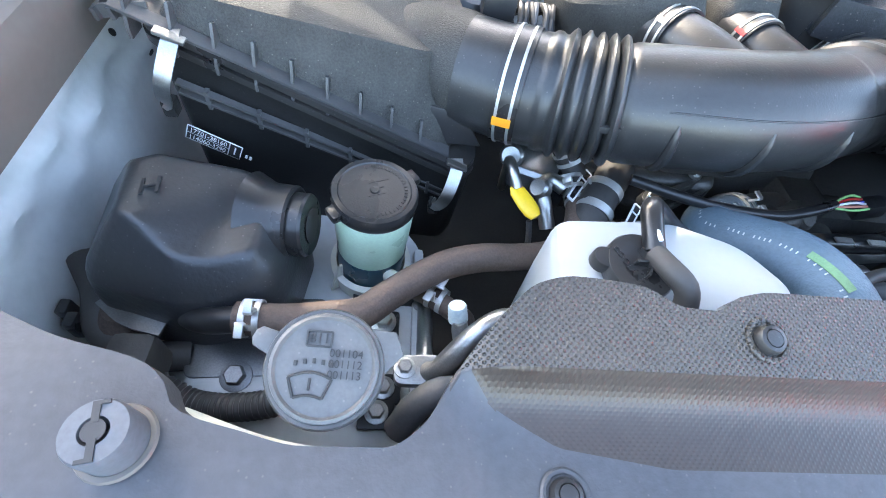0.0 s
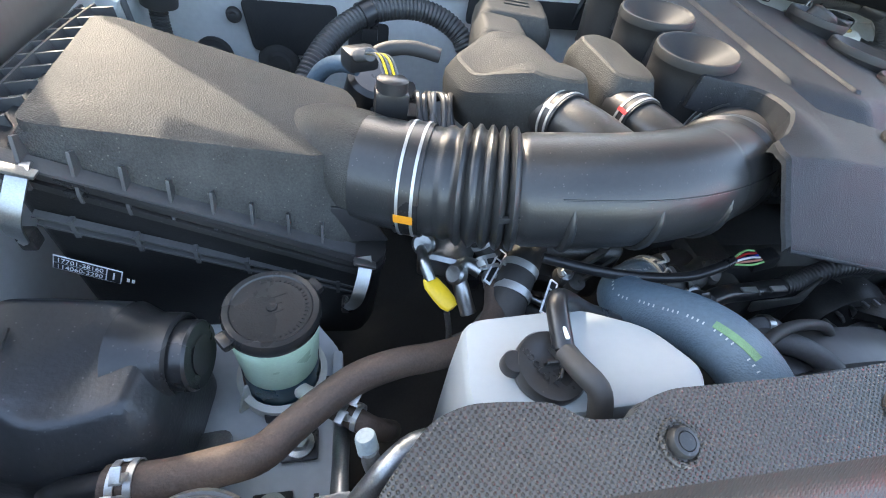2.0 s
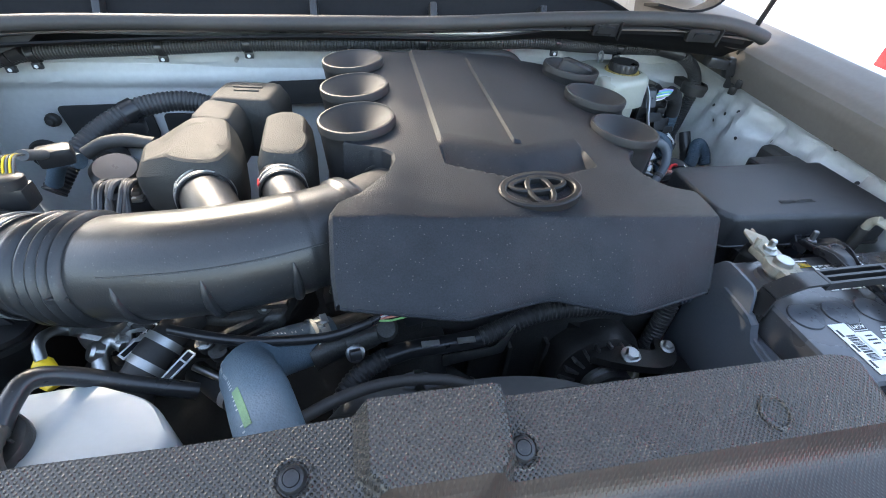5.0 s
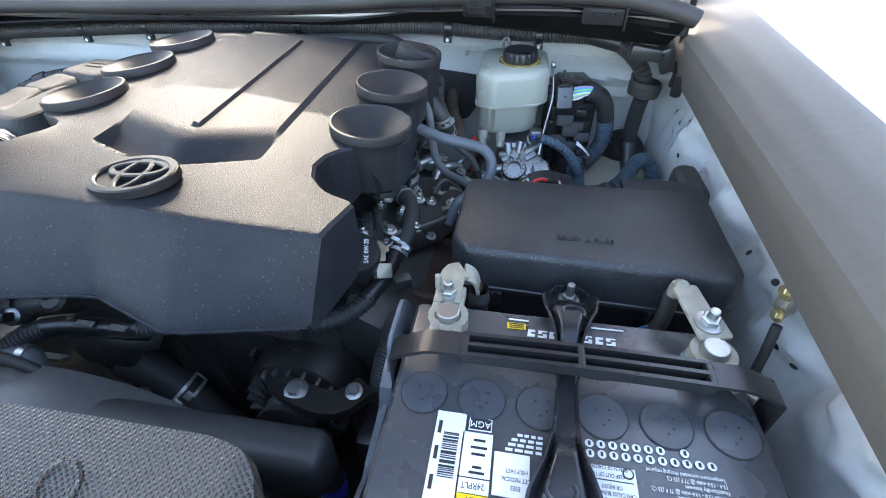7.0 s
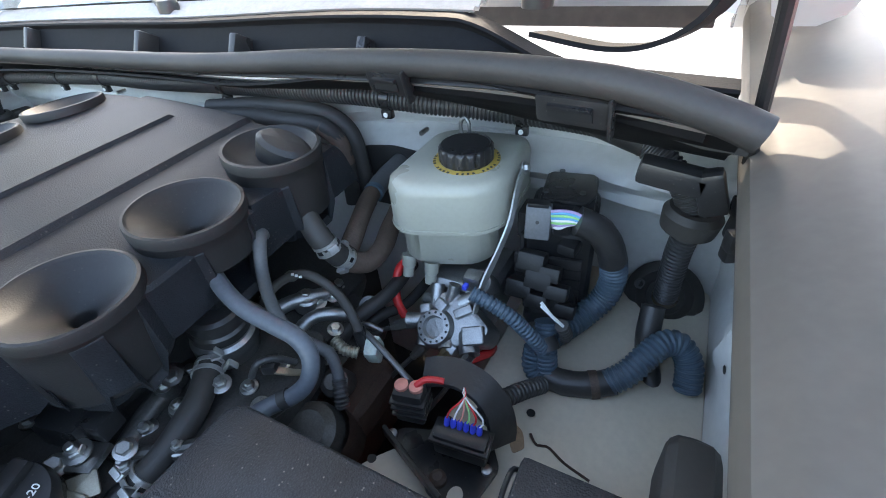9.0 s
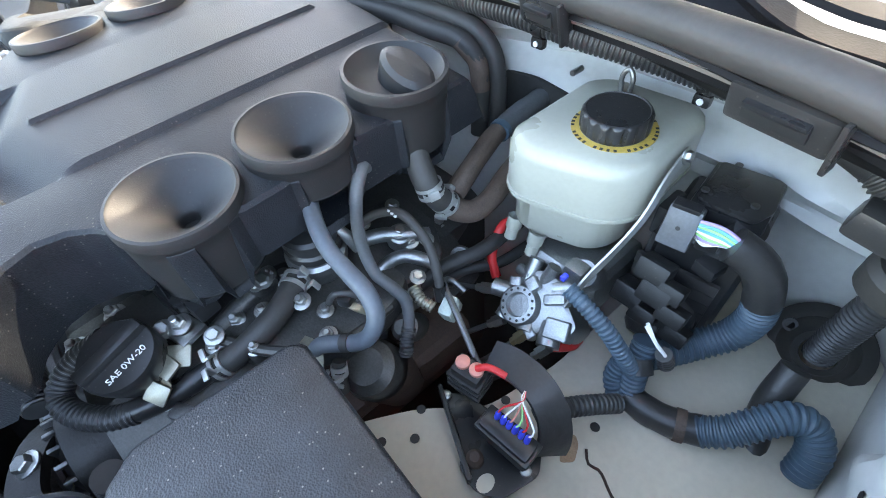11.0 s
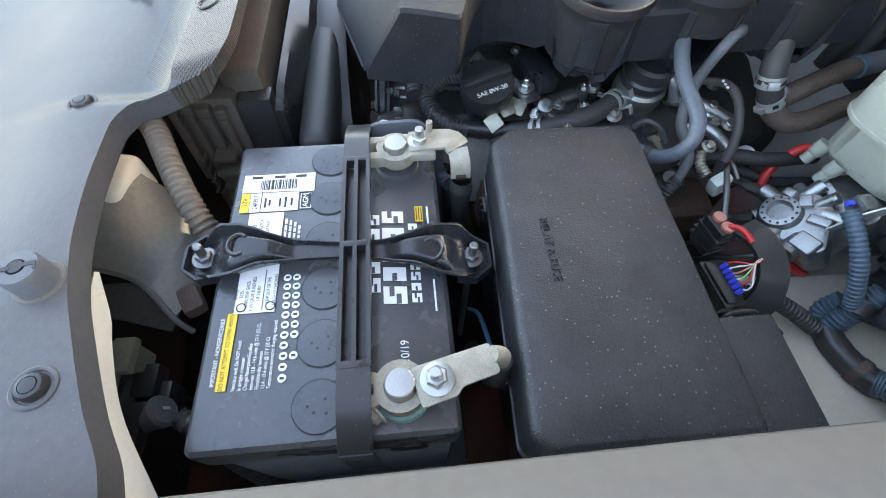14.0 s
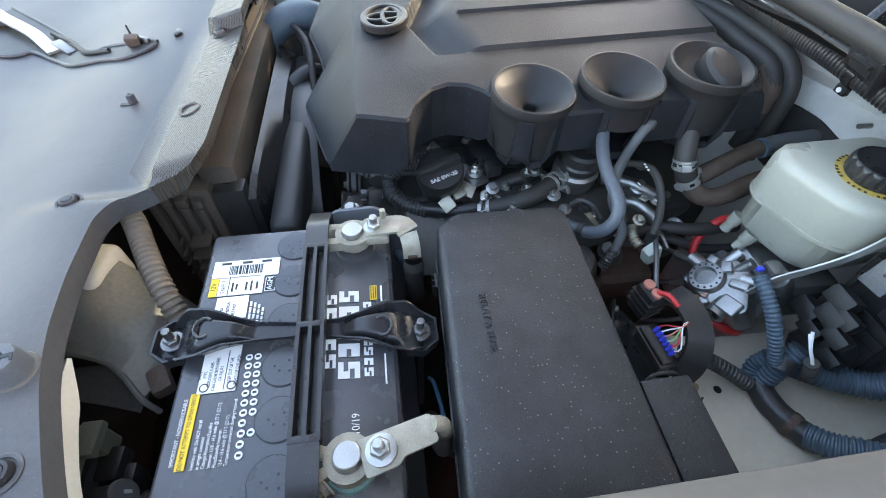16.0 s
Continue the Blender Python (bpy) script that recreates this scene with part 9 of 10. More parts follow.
    v = part("valve", lathe([(0.005, -0.016), (0.006, -0.004), (0.005, 0.004), (0, 0.004)], at((-0.401, 0.100, 0.990), (-0.2, 0.4, 1)), 16), ALU, ob)
    part("valve_cap", lathe([(0.0068, 0.0), (0.0064, 0.011), (0.0056, 0.0125), (0, 0.0127)], at((-0.402, 0.104, 0.990), (-0.2, 0.4, 1)), 22), mat("pale_blue_cap", (0.36, 0.42, 0.42), 0.4), v)
    # short hose from the reservoir
    ob = thing("return_hose", (-0.40, 0.15, 0.93), "brown power steering return hose with a clamp", "rubber hose")
    part("hose", hose([(-0.432, 0.165, 0.925), (-0.412, 0.146, 0.942), (-0.395, 0.138, 0.935), (-0.382, 0.142, 0.915), (-0.375, 0.155, 0.88)], 0.0085), BROWN, ob)
    part("spigot", hose([(-0.450, 0.182, 0.915), (-0.438, 0.170, 0.925), (-0.428, 0.160, 0.932)], 0.0065), CREAM, ob)
    spring_clamp(ob, (-0.410, 0.146, 0.942), (0.85, -0.5, 0.1), 0.0092, 0.010, (0, -0.2, 1))
    ob = thing("drain_hose", (-0.43, 0.05, 0.96), "grey ribbed drain hose beside the washer filler", "rubber hose")
    part("hose", hose([(-0.438, 0.040, 0.955), (-0.428, 0.050, 0.972), (-0.412, 0.058, 0.980), (-0.395, 0.060, 0.975)], 0.0095), GREYHOSE, ob)
    # steel rods and black hose under the radiator hose
    ob = thing("coolant_rail", (-0.2, 0.25, 0.9), "steel coolant rail and black hoses below the intake tube", "metal pipe")
    part("rail", hose([(-0.228, 0.264, 0.922), (-0.205, 0.252, 0.918), (-0.180, 0.238, 0.915), (-0.15, 0.222, 0.91)], 0.0042), STEEL, ob)
    part("hose", hose([(-0.235, 0.275, 0.90), (-0.20, 0.245, 0.897), (-0.165, 0.215, 0.895), (-0.12, 0.19, 0.89), (-0.07, 0.175, 0.89)], 0.013), RUBBER, ob)
    for p in ((-0.193, 0.24, 0.9105), (-0.152, 0.207, 0.908)):
        part("white_band", lathe([(0.0134, -0.004), (0.0142, -0.004), (0.0142, 0.004), (0.0134, 0.004)], at(Vector(p) - V(0, 0, 0.013), (1, -0.75, 0)), 22), CLAMP, ob)
    part("loop_pipe", hose([(-0.205, 0.268, 0.915), (-0.188, 0.262, 0.925), (-0.172, 0.256, 0.918), (-0.165, 0.25, 0.90)], 0.0045), STEEL, ob)
    # wide black hose with white-plated clamps
    ob = thing("water_outlet_hose", (-0.26, 0.24, 0.95), "wide black coolant hose with white-plated spring clamps", "rubber hose")
    part("hose", hose([(-0.276, 0.190, 0.900), (-0.272, 0.212, 0.925), (-0.264, 0.234, 0.946), (-0.255, 0.254, 0.956), (-0.240, 0.276, 0.962), (-0.225, 0.300, 0.962)], 0.0175, 0.005, 24), RUBBER, ob)
    for p, q, c in (((-0.282, 0.256, 0.958), (-0.258, 0.290, 0.962), (-0.246, 0.268, 0.960)), ((-0.237, 0.218, 0.958), (-0.216, 0.250, 0.962), (-0.258, 0.246, 0.953))):
        p, q = Vector(p), Vector(q)
        side = (q - p).normalized().cross(V(0, -0.6, 0.8)) * 0.0042
        c = part("clamp_band", lathe([(0.0178, -0.004), (0.0188, -0.004), (0.0188, 0.004), (0.0178, 0.004)], at(c, (0.55, 0.8, 0.35)), 28), CLAMP, ob)
        for k in (-1, 1):
            part("clamp_rail", sweep([p + side * k * 0.8, q + side * k], 0.0011, 6), WHITE, c)
        for k in (0.0, 0.72, 1.0):
            part("clamp_bar", sweep([p.lerp(q, k) - side, p.lerp(q, k) + side], 0.0013, 6), WHITE, c)
        part("clamp_tongue", ribbon([p, p.lerp(q, 0.5), q], 0.0075, 0.0012, up=(0, -0.6, 0.8)), HOLDDOWN, c)
    part("chrome_elbow", hose([(-0.298, 0.240, 0.930), (-0.304, 0.256, 0.945), (-0.306, 0.270, 0.953), (-0.298, 0.280, 0.957), (-0.284, 0.272, 0.955)], 0.0078, 0.004, 18), STEEL, ob)
    part("elbow_cap", lathe([(0.0105, -0.004), (0.0105, 0.004), (0.008, 0.007), (0, 0.007)], at((-0.309, 0.268, 0.955), (-0.7, -0.3, 0.6)), 20), STEEL, ob)
    ob = thing("chain_cover_rib", (-0.18, 0.27, 0.965), "bolted edge rib of the dark cast engine cover", "casting")
    part("plate", prism(rounded([(-0.258, 0.275), (-0.220, 0.262), (-0.188, 0.250), (-0.130, 0.285), (-0.110, 0.33), (-0.240, 0.33)], 0.008), 0.010, 0.003, Matrix.Translation((0, 0, 0.958))), DARKCAST, ob)
    part("rib", ribbon(spline([(-0.212, 0.253, 0.964), (-0.190, 0.262, 0.967), (-0.143, 0.287, 0.969)], 0.01), 0.006, 0.008), OLDALU, ob)
    part("rib", ribbon(spline([(-0.190, 0.250, 0.960), (-0.165, 0.262, 0.963), (-0.130, 0.282, 0.965)], 0.01), 0.003, 0.006), OLDALU, ob)
    for p in ((-0.204, 0.257, 0.968), (-0.192, 0.250, 0.962)):
        part("boss", lathe([(0.009, -0.012), (0.009, 0.0), (0, 0.0)], at(p, (0, -0.3, 1)), 20), OLDALU, ob)
    hex_bolt(ob, (-0.204, 0.257, 0.968), (0, -0.3, 1), 0.0055)
    ob = thing("water_inlet", (-0.05, 0.255, 0.94), "cast aluminium coolant inlet with a temperature sensor", "casting")
    part("pipe", sweep(spline([(-0.104, 0.247, 0.942), (-0.080, 0.254, 0.946), (-0.045, 0.260, 0.950), (-0.020, 0.275, 0.950)], 0.005), lambda f: 0.0165 - 0.003 * f, 24), OLDALU, ob)
    part("neck_ring", lathe([(0.0172, -0.003), (0.0195, -0.003), (0.0195, 0.003), (0.0172, 0.003)], at((-0.066, 0.2565, 0.948), (0.95, 0.25, 0.1)), 26), OLDALU, ob)
    b = part("boss", lathe([(0.010, -0.02), (0.010, 0.0), (0.007, 0.002), (0, 0.002)], at((-0.058, 0.236, 0.952), (0.1, -0.7, 0.6)), 20), ALU, ob)
    part("sensor", rbox((0.012, 0.010, 0.018), 0.002, at((-0.058, 0.232, 0.956), (0.1, -0.7, 0.6))), GLOSS, b)
    part("elbow_boss", lathe([(0.014, -0.02), (0.014, 0.004), (0.010, 0.008), (0, 0.008)], at((-0.026, 0.262, 0.956), (0.2, -0.6, 0.8)), 24), OLDALU, ob)
    part("loop_hose", hose([(-0.060, 0.165, 0.915), (-0.042, 0.176, 0.938), (-0.019, 0.190, 0.948), (0.002, 0.196, 0.950), (0.017, 0.188, 0.946), (0.024, 0.172, 0.925)], 0.0100), GREYHOSE, ob)
    part("loop_band", lathe([(0.0104, -0.004), (0.0112, -0.004), (0.0112, 0.004), (0.0104, 0.004)], at((0.002, 0.196, 0.950), (1, 0.0, -0.05)), 20), STEEL, ob)
    ob = thing("tensioner_arm", (0.20, 0.27, 0.9), "dull cast tensioner arm with two bolts", "casting")
    part("arm", ribbon(spline([(0.176, 0.297, 0.908), (0.200, 0.292, 0.908), (0.222, 0.278, 0.905), (0.246, 0.264, 0.900)], 0.006), lambda f: 0.022 - 0.030 * f * (1 - f), 0.014), DARKCAST, ob)
    for p in ((0.178, 0.295, 0.916), (0.245, 0.264, 0.909)):
        hex_bolt(ob, p, (0, -0.4, 1), 0.0065)
    ob = thing("drain_nozzle", (0.27, 0.24, 0.87), "pale ribbed nozzle with a white paper tag", "nozzle")
    part("nozzle", ribbed([(0.291, 0.229, 0.860), (0.277, 0.233, 0.864), (0.263, 0.237, 0.866)], 0.0085, 0.0045, 0.1, 14), CREAM, ob)
    part("tag", rbox((0.018, 0.002, 0.024), 0.0005, Matrix.Translation((0.263, 0.239, 0.872)) @ Matrix.Rotation(radians(-20), 4, "Y") @ Matrix.Rotation(radians(-30), 4, "X")), WHITE, ob)
    # cable to the open plug
    ob = thing("injector_loom", (-0.1, 0.24, 0.99), "black cable with an unclipped multicoloured plug", "wiring")
    part("cable", hose([(-0.232, 0.262, 0.985), (-0.185, 0.245, 0.985), (-0.14, 0.238, 0.982), (-0.085, 0.238, 0.980), (-0.050, 0.243, 0.986), (-0.030, 0.248, 0.992)], 0.0052), GLOSS, ob)
    part("plug", rbox((0.026, 0.016, 0.018), 0.003, Matrix.Translation((0.005, 0.248, 0.992)) @ Matrix.Rotation(radians(-20), 4, "Y")), GLOSS, ob)
    for i, c in enumerate((GREEN, PINK, WHITE, BLUE, RED, GREEN)):
        part("wire", hose([(-0.038, 0.246, 0.989), (-0.020, 0.238 + 0.003 * i, 0.996 + 0.002 * (i % 3)), (-0.004, 0.240 + 0.003 * i, 0.998)], 0.0012, 0.005, 6), c, ob)
    ob = thing("front_loom", (0.0, 0.24, 0.93), "black corrugated loom along the front of the engine", "wiring harness")
    part("conduit", ribbed([(-0.075, 0.205, 0.88), (-0.072, 0.215, 0.912), (-0.050, 0.230, 0.930), (-0.025, 0.240, 0.936)], 0.0115, 0.005, 0.1, 14), CONDUIT, ob)
    part("smooth_tube", hose([(-0.030, 0.238, 0.936), (0.0, 0.246, 0.936), (0.045, 0.250, 0.935), (0.085, 0.252, 0.938)], 0.0105), GLOSS, ob)
    part("conduit", ribbed([(0.080, 0.252, 0.938), (0.11, 0.258, 0.944), (0.15, 0.262, 0.958), (0.20, 0.262, 0.962), (0.26, 0.262, 0.958)], 0.0115, 0.005, 0.1, 14), CONDUIT, ob)
    part("steel_bracket", prism(rounded([(0.0, 0.0), (0.07, 0.010), (0.085, 0.045), (0.06, 0.018), (0.0, 0.014)], 0.004), 0.003, 0.0008, Matrix.Translation((0.035, 0.232, 0.918)) @ Matrix.Rotation(radians(70), 4, "X")), STEEL, ob)
    for x in (0.022, 0.062):
        part("white_label", rbox((0.020, 0.007, 0.002), 0, Matrix.Translation((x, 0.243, 0.947))), CLAMP, ob)
    # lower radiator hose with clamp, seen from the driver's side
    ob = thing("lower_radiator_hose", (0.10, 0.25, 0.8), "black lower radiator hose with a white-plated clamp", "radiator hose")
    part("hose", hose([(0.015, 0.262, 0.862), (0.047, 0.258, 0.843), (0.086, 0.250, 0.808), (0.135, 0.235, 0.755), (0.16, 0.22, 0.70)], 0.024, 0.006, 24), RUBBER, ob)
    spring_clamp(ob, (0.078, 0.253, 0.815), (0.7, -0.1, -0.7), 0.0246, 0.014, (0.2, -0.6, 1))
    part("pipe_end", sweep(spline([(0.02, 0.262, 0.858), (-0.02, 0.268, 0.875), (-0.045, 0.275, 0.88)], 0.006), 0.021, 22), OLDALU, ob)
    part("pump_block", rbox((0.07, 0.05, 0.06), 0.012, Matrix.Translation((0.01, 0.265, 0.90))), OLDALU, ob)
    hex_bolt(ob, (0.055, 0.228, 0.846), (0, -1, 0.3), 0.007)
    ob = thing("shroud_hose", (0.0, 0.15, 0.95), "grey rubber hose looping over the fan shroud", "rubber hose")
    part("hose", hose([(-0.085, 0.20, 0.88), (-0.062, 0.195, 0.92), (-0.035, 0.178, 0.958), (-0.005, 0.158, 0.972), (0.02, 0.135, 0.965), (0.035, 0.11, 0.94)], 0.0105), GREYHOSE, ob)


mat_print = mat("pale_hose_print", (0.48, 0.50, 0.50), 0.6)
build_left_lines()


PALETIN = mat("pale_passivated_steel", (0.34, 0.32, 0.25), 0.36, metal=0.7, var=0.2, vscale=60, dust=0.1)


# ---- hoses and pipes, driver's side ----
def build_right_lines():
    ob = thing("oil_filler", (0.303, 0.335, 0.96), "black oil filler cap with moulded grade lettering", "oil filler")
    m = at((0.296, 0.338, 1.000), (0.25, -0.10, 1)) @ Matrix.Diagonal((0.9, 0.9, 1, 1))
    cap = part("cap", lathe([(0.026, -0.030), (0.030, -0.026), (0.0325, -0.008), (0.0325, 0.0), (0.031, 0.0025), (0, 0.003)], m, 40), GLOSS, ob)
    part("grip", rbox((0.062, 0.013, 0.010), 0.003, m @ Matrix.Rotation(radians(38), 4, "Z") @ Matrix.Translation((0, 0.004, 0.005))), GLOSS, cap)
    lettering("moulded_print", "SAE 0W-20", 0.0080, m @ Matrix.Rotation(radians(38), 4, "Z") @ Matrix.Translation((0.0, -0.015, 0.0034)), WHITE, cap, 0.0003)
    part("filler_neck", lathe([(0.027, -0.03), (0.027, -0.07), (0, -0.07)], m, 28), GLOSS, ob)
    # loom round the cap
    ob = thing("coil_loom", (0.29, 0.30, 0.96), "black corrugated loom curving below the oil cap", "wiring harness")
    part("conduit", ribbed([(0.255, 0.330, 0.985), (0.248, 0.300, 0.972), (0.256, 0.278, 0.958), (0.276, 0.280, 0.950), (0.299, 0.300, 0.948), (0.312, 0.322, 0.950)], 0.0105, 0.0048, 0.1, 14), CONDUIT, ob)
    part("smooth_tube", hose([(0.308, 0.316, 0.950), (0.318, 0.338, 0.954), (0.324, 0.362, 0.958), (0.326, 0.385, 0.962)], 0.0098), GLOSS, ob)
    part("silver_strip", prism(rounded([(0, 0), (0.018, 0.0), (0.022, 0.030), (0.004, 0.030)], 0.002), 0.002, 0.0004, Matrix.Translation((0.292, 0.358, 0.985)) @ Matrix.Rotation(radians(-30), 4, "Z") @ Matrix.Rotation(radians(20), 4, "Y")), PALETIN, ob)
    part("silver_strip", rbox((0.020, 0.016, 0.006), 0.001, Matrix.Translation((0.312, 0.346, 0.968)) @ Matrix.Rotation(radians(25), 4, "Y")), PALETIN, ob)
    ob = thing("thermostat_hose", (0.32, 0.43, 0.97), "thick black rubber coolant hose with white-plated clamps", "rubber hose")
    part("hose", hose([(0.326, 0.384, 0.958), (0.334, 0.402, 0.968), (0.337, 0.425, 0.977), (0.333, 0.448, 0.983), (0.321, 0.470, 0.986), (0.305, 0.487, 0.985), (0.292, 0.497, 0.980)], 0.0108, 0.004, 22), RUBBER, ob)
    spring_clamp(ob, (0.3305, 0.393, 0.9635), (0.3, 0.85, 0.42), 0.0112, 0.008, (0.3, -0.3, 1))
    spring_clamp(ob, (0.317, 0.475, 0.986), (-0.6, 0.78, 0.0), 0.0113, 0.009, (0.8, 0.6, 0.6))
    th = thing("thermostat_housing", (0.29, 0.50, 0.95), "grey cast control valve with a dark ringed top", "control valve")
    m = at((0.302, 0.507, 0.984), (0.12, -0.02, 1)) @ Matrix.Diagonal((1.8, 1.8, 1.3, 1))
    part("body", lathe([(0.017, -0.05), (0.0165, -0.022), (0.0145, -0.018), (0.0145, -0.002), (0.0155, 0.0), (0.0155, 0.010), (0.0135, 0.012), (0.0135, 0.016), (0, 0.016)], m, 32), ALU, th)
    part("dark_ring", lathe([(0.0136, 0.014), (0.0142, 0.015), (0.0142, 0.021), (0.0130, 0.023), (0.0130, 0.027), (0.0140, 0.028), (0.0140, 0.034), (0.012, 0.036), (0, 0.036)], m, 32), GLOSS, th)
    part("seat", prism(rounded([(-0.024, -0.020), (0.022, -0.022), (0.030, 0.000), (0.020, 0.022), (-0.020, 0.024)], 0.008), 0.010, 0.002, m @ Matrix.Translation((0, 0, -0.022))), ALU, th)
    part("arm", sweep(spline([(0.300, 0.512, 1.012), (0.308, 0.524, 1.016), (0.318, 0.532, 1.008), (0.326, 0.538, 0.990)], 0.004), 0.0055, 14), ALU, th)
    for p in ((0.286, 0.474, 0.972), (0.338, 0.512, 0.966), (0.304, 0.548, 0.972)):
        hex_bolt(th, p, (0.2, 0, 1), 0.0045)
    paleh = mat("pale_grey_hose", (0.075, 0.088, 0.105), 0.48, dust=0.3, dustcol=(0.17, 0.17, 0.17), vscale=18)
    ob = thing("vent_hose", (0.40, 0.49, 1.0), "curved grey rubber vent hose", "rubber hose", "vent hoses")
    part("hose", hose([(0.306, 0.520, 1.066), (0.322, 0.513, 1.067), (0.348, 0.503, 1.062), (0.372, 0.498, 1.057), (0.398, 0.498, 1.052), (0.416, 0.499, 1.046), (0.427, 0.496, 1.034), (0.427, 0.488, 1.018), (0.418, 0.479, 1.006), (0.404, 0.468, 1.000), (0.390, 0.458, 0.990), (0.380, 0.450, 0.965)], 0.0066, 0.004, 18), paleh, ob)
    part("end_band", hose([(0.414, 0.476, 1.0045), (0.409, 0.472, 1.0025)], 0.0073), RUBBER, ob)
    ob = thing("vent_hose", (0.38, 0.54, 1.0), "dusty grey rubber hose dropping to the head", "rubber hose", "vent hoses")
    part("hose", hose([(0.326, 0.566, 1.066), (0.333, 0.558, 1.075), (0.341, 0.545, 1.064), (0.345, 0.536, 1.038), (0.351, 0.532, 1.012), (0.364, 0.531, 0.992), (0.378, 0.537, 0.980), (0.390, 0.540, 0.970), (0.400, 0.534, 0.958), (0.408, 0.525, 0.948)], 0.0054, 0.004, 16), GREYHOSE, ob)
    part("ribbed_end", ribbed([(0.404, 0.530, 0.953), (0.410, 0.522, 0.946), (0.414, 0.516, 0.936)], 0.0068, 0.0035, 0.15, 14), CONDUIT, ob)
    ob = thing("vent_hose", (0.37, 0.56, 1.0), "thin black braided hose in an arch", "rubber hose", "vent hoses")
    part("hose", hose([(0.300, 0.548, 0.985), (0.310, 0.556, 1.000), (0.322, 0.567, 1.012), (0.342, 0.577, 1.020), (0.362, 0.580, 1.015), (0.380, 0.580, 1.001), (0.396, 0.573, 0.990), (0.405, 0.568, 0.974)], 0.0044, 0.003, 14), RUBBER, ob)
    part("rubber_joint", hose([(0.403, 0.569, 0.978), (0.407, 0.567, 0.964)], 0.0060), GLOSS, ob)
    for k in range(3):
        part("white_mark", hose([(0.336 + 0.005 * k, 0.5705, 1.0225), (0.338 + 0.005 * k, 0.5710, 1.0228)], 0.0012, 0.002, 6), WHITE, ob)
    part("pale_connector", rbox((0.014, 0.020, 0.024), 0.004, Matrix.Translation((0.417, 0.568, 0.958)) @ Matrix.Rotation(radians(20), 4, "Z") @ Matrix.Rotation(radians(20), 4, "X")), mat("pale_green_plastic", (0.46, 0.52, 0.46), 0.45), ob)
    part("coil_tube", ribbed([(0.384, 0.555, 0.970), (0.396, 0.552, 0.966), (0.408, 0.556, 0.962)], 0.0058, 0.0036, 0.16, 14), PALETIN, ob)
    ob = thing("heater_pipe", (0.36, 0.56, 0.97), "bare aluminium pipe and bolts on the cylinder head", "metal pipe")
    part("pipe", hose([(0.349, 0.531, 0.950), (0.345, 0.543, 0.964), (0.346, 0.556, 0.973), (0.353, 0.568, 0.977), (0.364, 0.577, 0.976), (0.376, 0.588, 0.968)], 0.0066), ALU, ob)
    part("pipe_flare", ribbed([(0.352, 0.527, 0.945), (0.346, 0.541, 0.962)], 0.0074, 0.0030, 0.08, 16), ALU, ob)
    part("casting", prism(rounded([(-0.050, -0.045), (0.030, -0.052), (0.052, -0.02), (0.048, 0.03), (0.010, 0.052), (-0.045, 0.045)], 0.012), 0.012, 0.003, at((0.318, 0.575, 0.966), (0.2, 0, 1))), OLDALU, ob)
    part("raised_web", sweep(spline([(0.310, 0.548, 0.980), (0.322, 0.566, 0.984), (0.336, 0.584, 0.982), (0.345, 0.604, 0.974)], 0.006), 0.0075, 12), ALU, ob)
    part("boss", lathe([(0.013, -0.012), (0.012, 0.0), (0.010, 0.002), (0, 0.002)], at((0.333, 0.580, 0.984), (0.2, 0, 1)), 24), ALU, ob)
    part("ring_eye", lathe([(0.0065, -0.003), (0.0105, -0.003), (0.0105, 0.003), (0.0065, 0.003), (0.0065, -0.003)], at((0.374, 0.620, 0.952), (0.5, -0.7, 0.5)), 24), DARKSTEEL, ob)
    for p in ((0.333, 0.580, 0.987), (0.381, 0.562, 0.976), (0.300, 0.560, 0.988), (0.296, 0.598, 0.985), (0.362, 0.545, 0.955), (0.350, 0.598, 0.975)):
        hex_bolt(ob, p, (0.3, 0, 1), 0.0050)
    ob = thing("head_cover", (0.345, 0.50, 0.95), "dark cast cylinder head cover with rim bolts and clips", "head cover")
    part("casting", prism(rounded([(0.262, 0.395), (0.330, 0.405), (0.372, 0.440), (0.392, 0.480), (0.386, 0.530), (0.372, 0.560), (0.300, 0.545), (0.268, 0.480)], 0.014), 0.030, 0.006, Matrix.Translation((0, 0, 0.972))), OLDALU, ob)
    part("rim", sweep(spline([(0.318, 0.402, 0.976), (0.352, 0.424, 0.976), (0.374, 0.448, 0.974), (0.388, 0.482, 0.970), (0.382, 0.528, 0.965)], 0.006), 0.0050, 10), OLDALU, ob)
    for p in ((0.323, 0.441, 0.985), (0.293, 0.449, 0.985), (0.381, 0.470, 0.982), (0.352, 0.482, 0.974), (0.360, 0.512, 0.972), (0.345, 0.420, 0.976)):
        part("bolt_boss", lathe([(0.0095, -0.02), (0.0088, -0.002), (0.0078, 0.0), (0, 0.0)], at(p, (0.2, -0.1, 1)), 20), OLDALU, ob)
        hex_bolt(ob, p, (0.2, -0.1, 1), 0.0050, 0.003)
    for q in ([(0.372, 0.452, 0.985), (0.384, 0.456, 0.986), (0.396, 0.452, 0.980), (0.400, 0.440, 0.965)], [(0.352, 0.500, 0.985), (0.366, 0.497, 0.988), (0.380, 0.502, 0.985), (0.388, 0.515, 0.972)]):
        part("bent_strip", ribbon(spline(q, 0.004), 0.007, 0.0015), PALETIN, ob)
    part("clip_block", rbox((0.012, 0.016, 0.010), 0.002, Matrix.Translation((0.366, 0.500, 0.990)) @ Matrix.Rotation(0.5, 4, "Z")), GLOSS, ob)
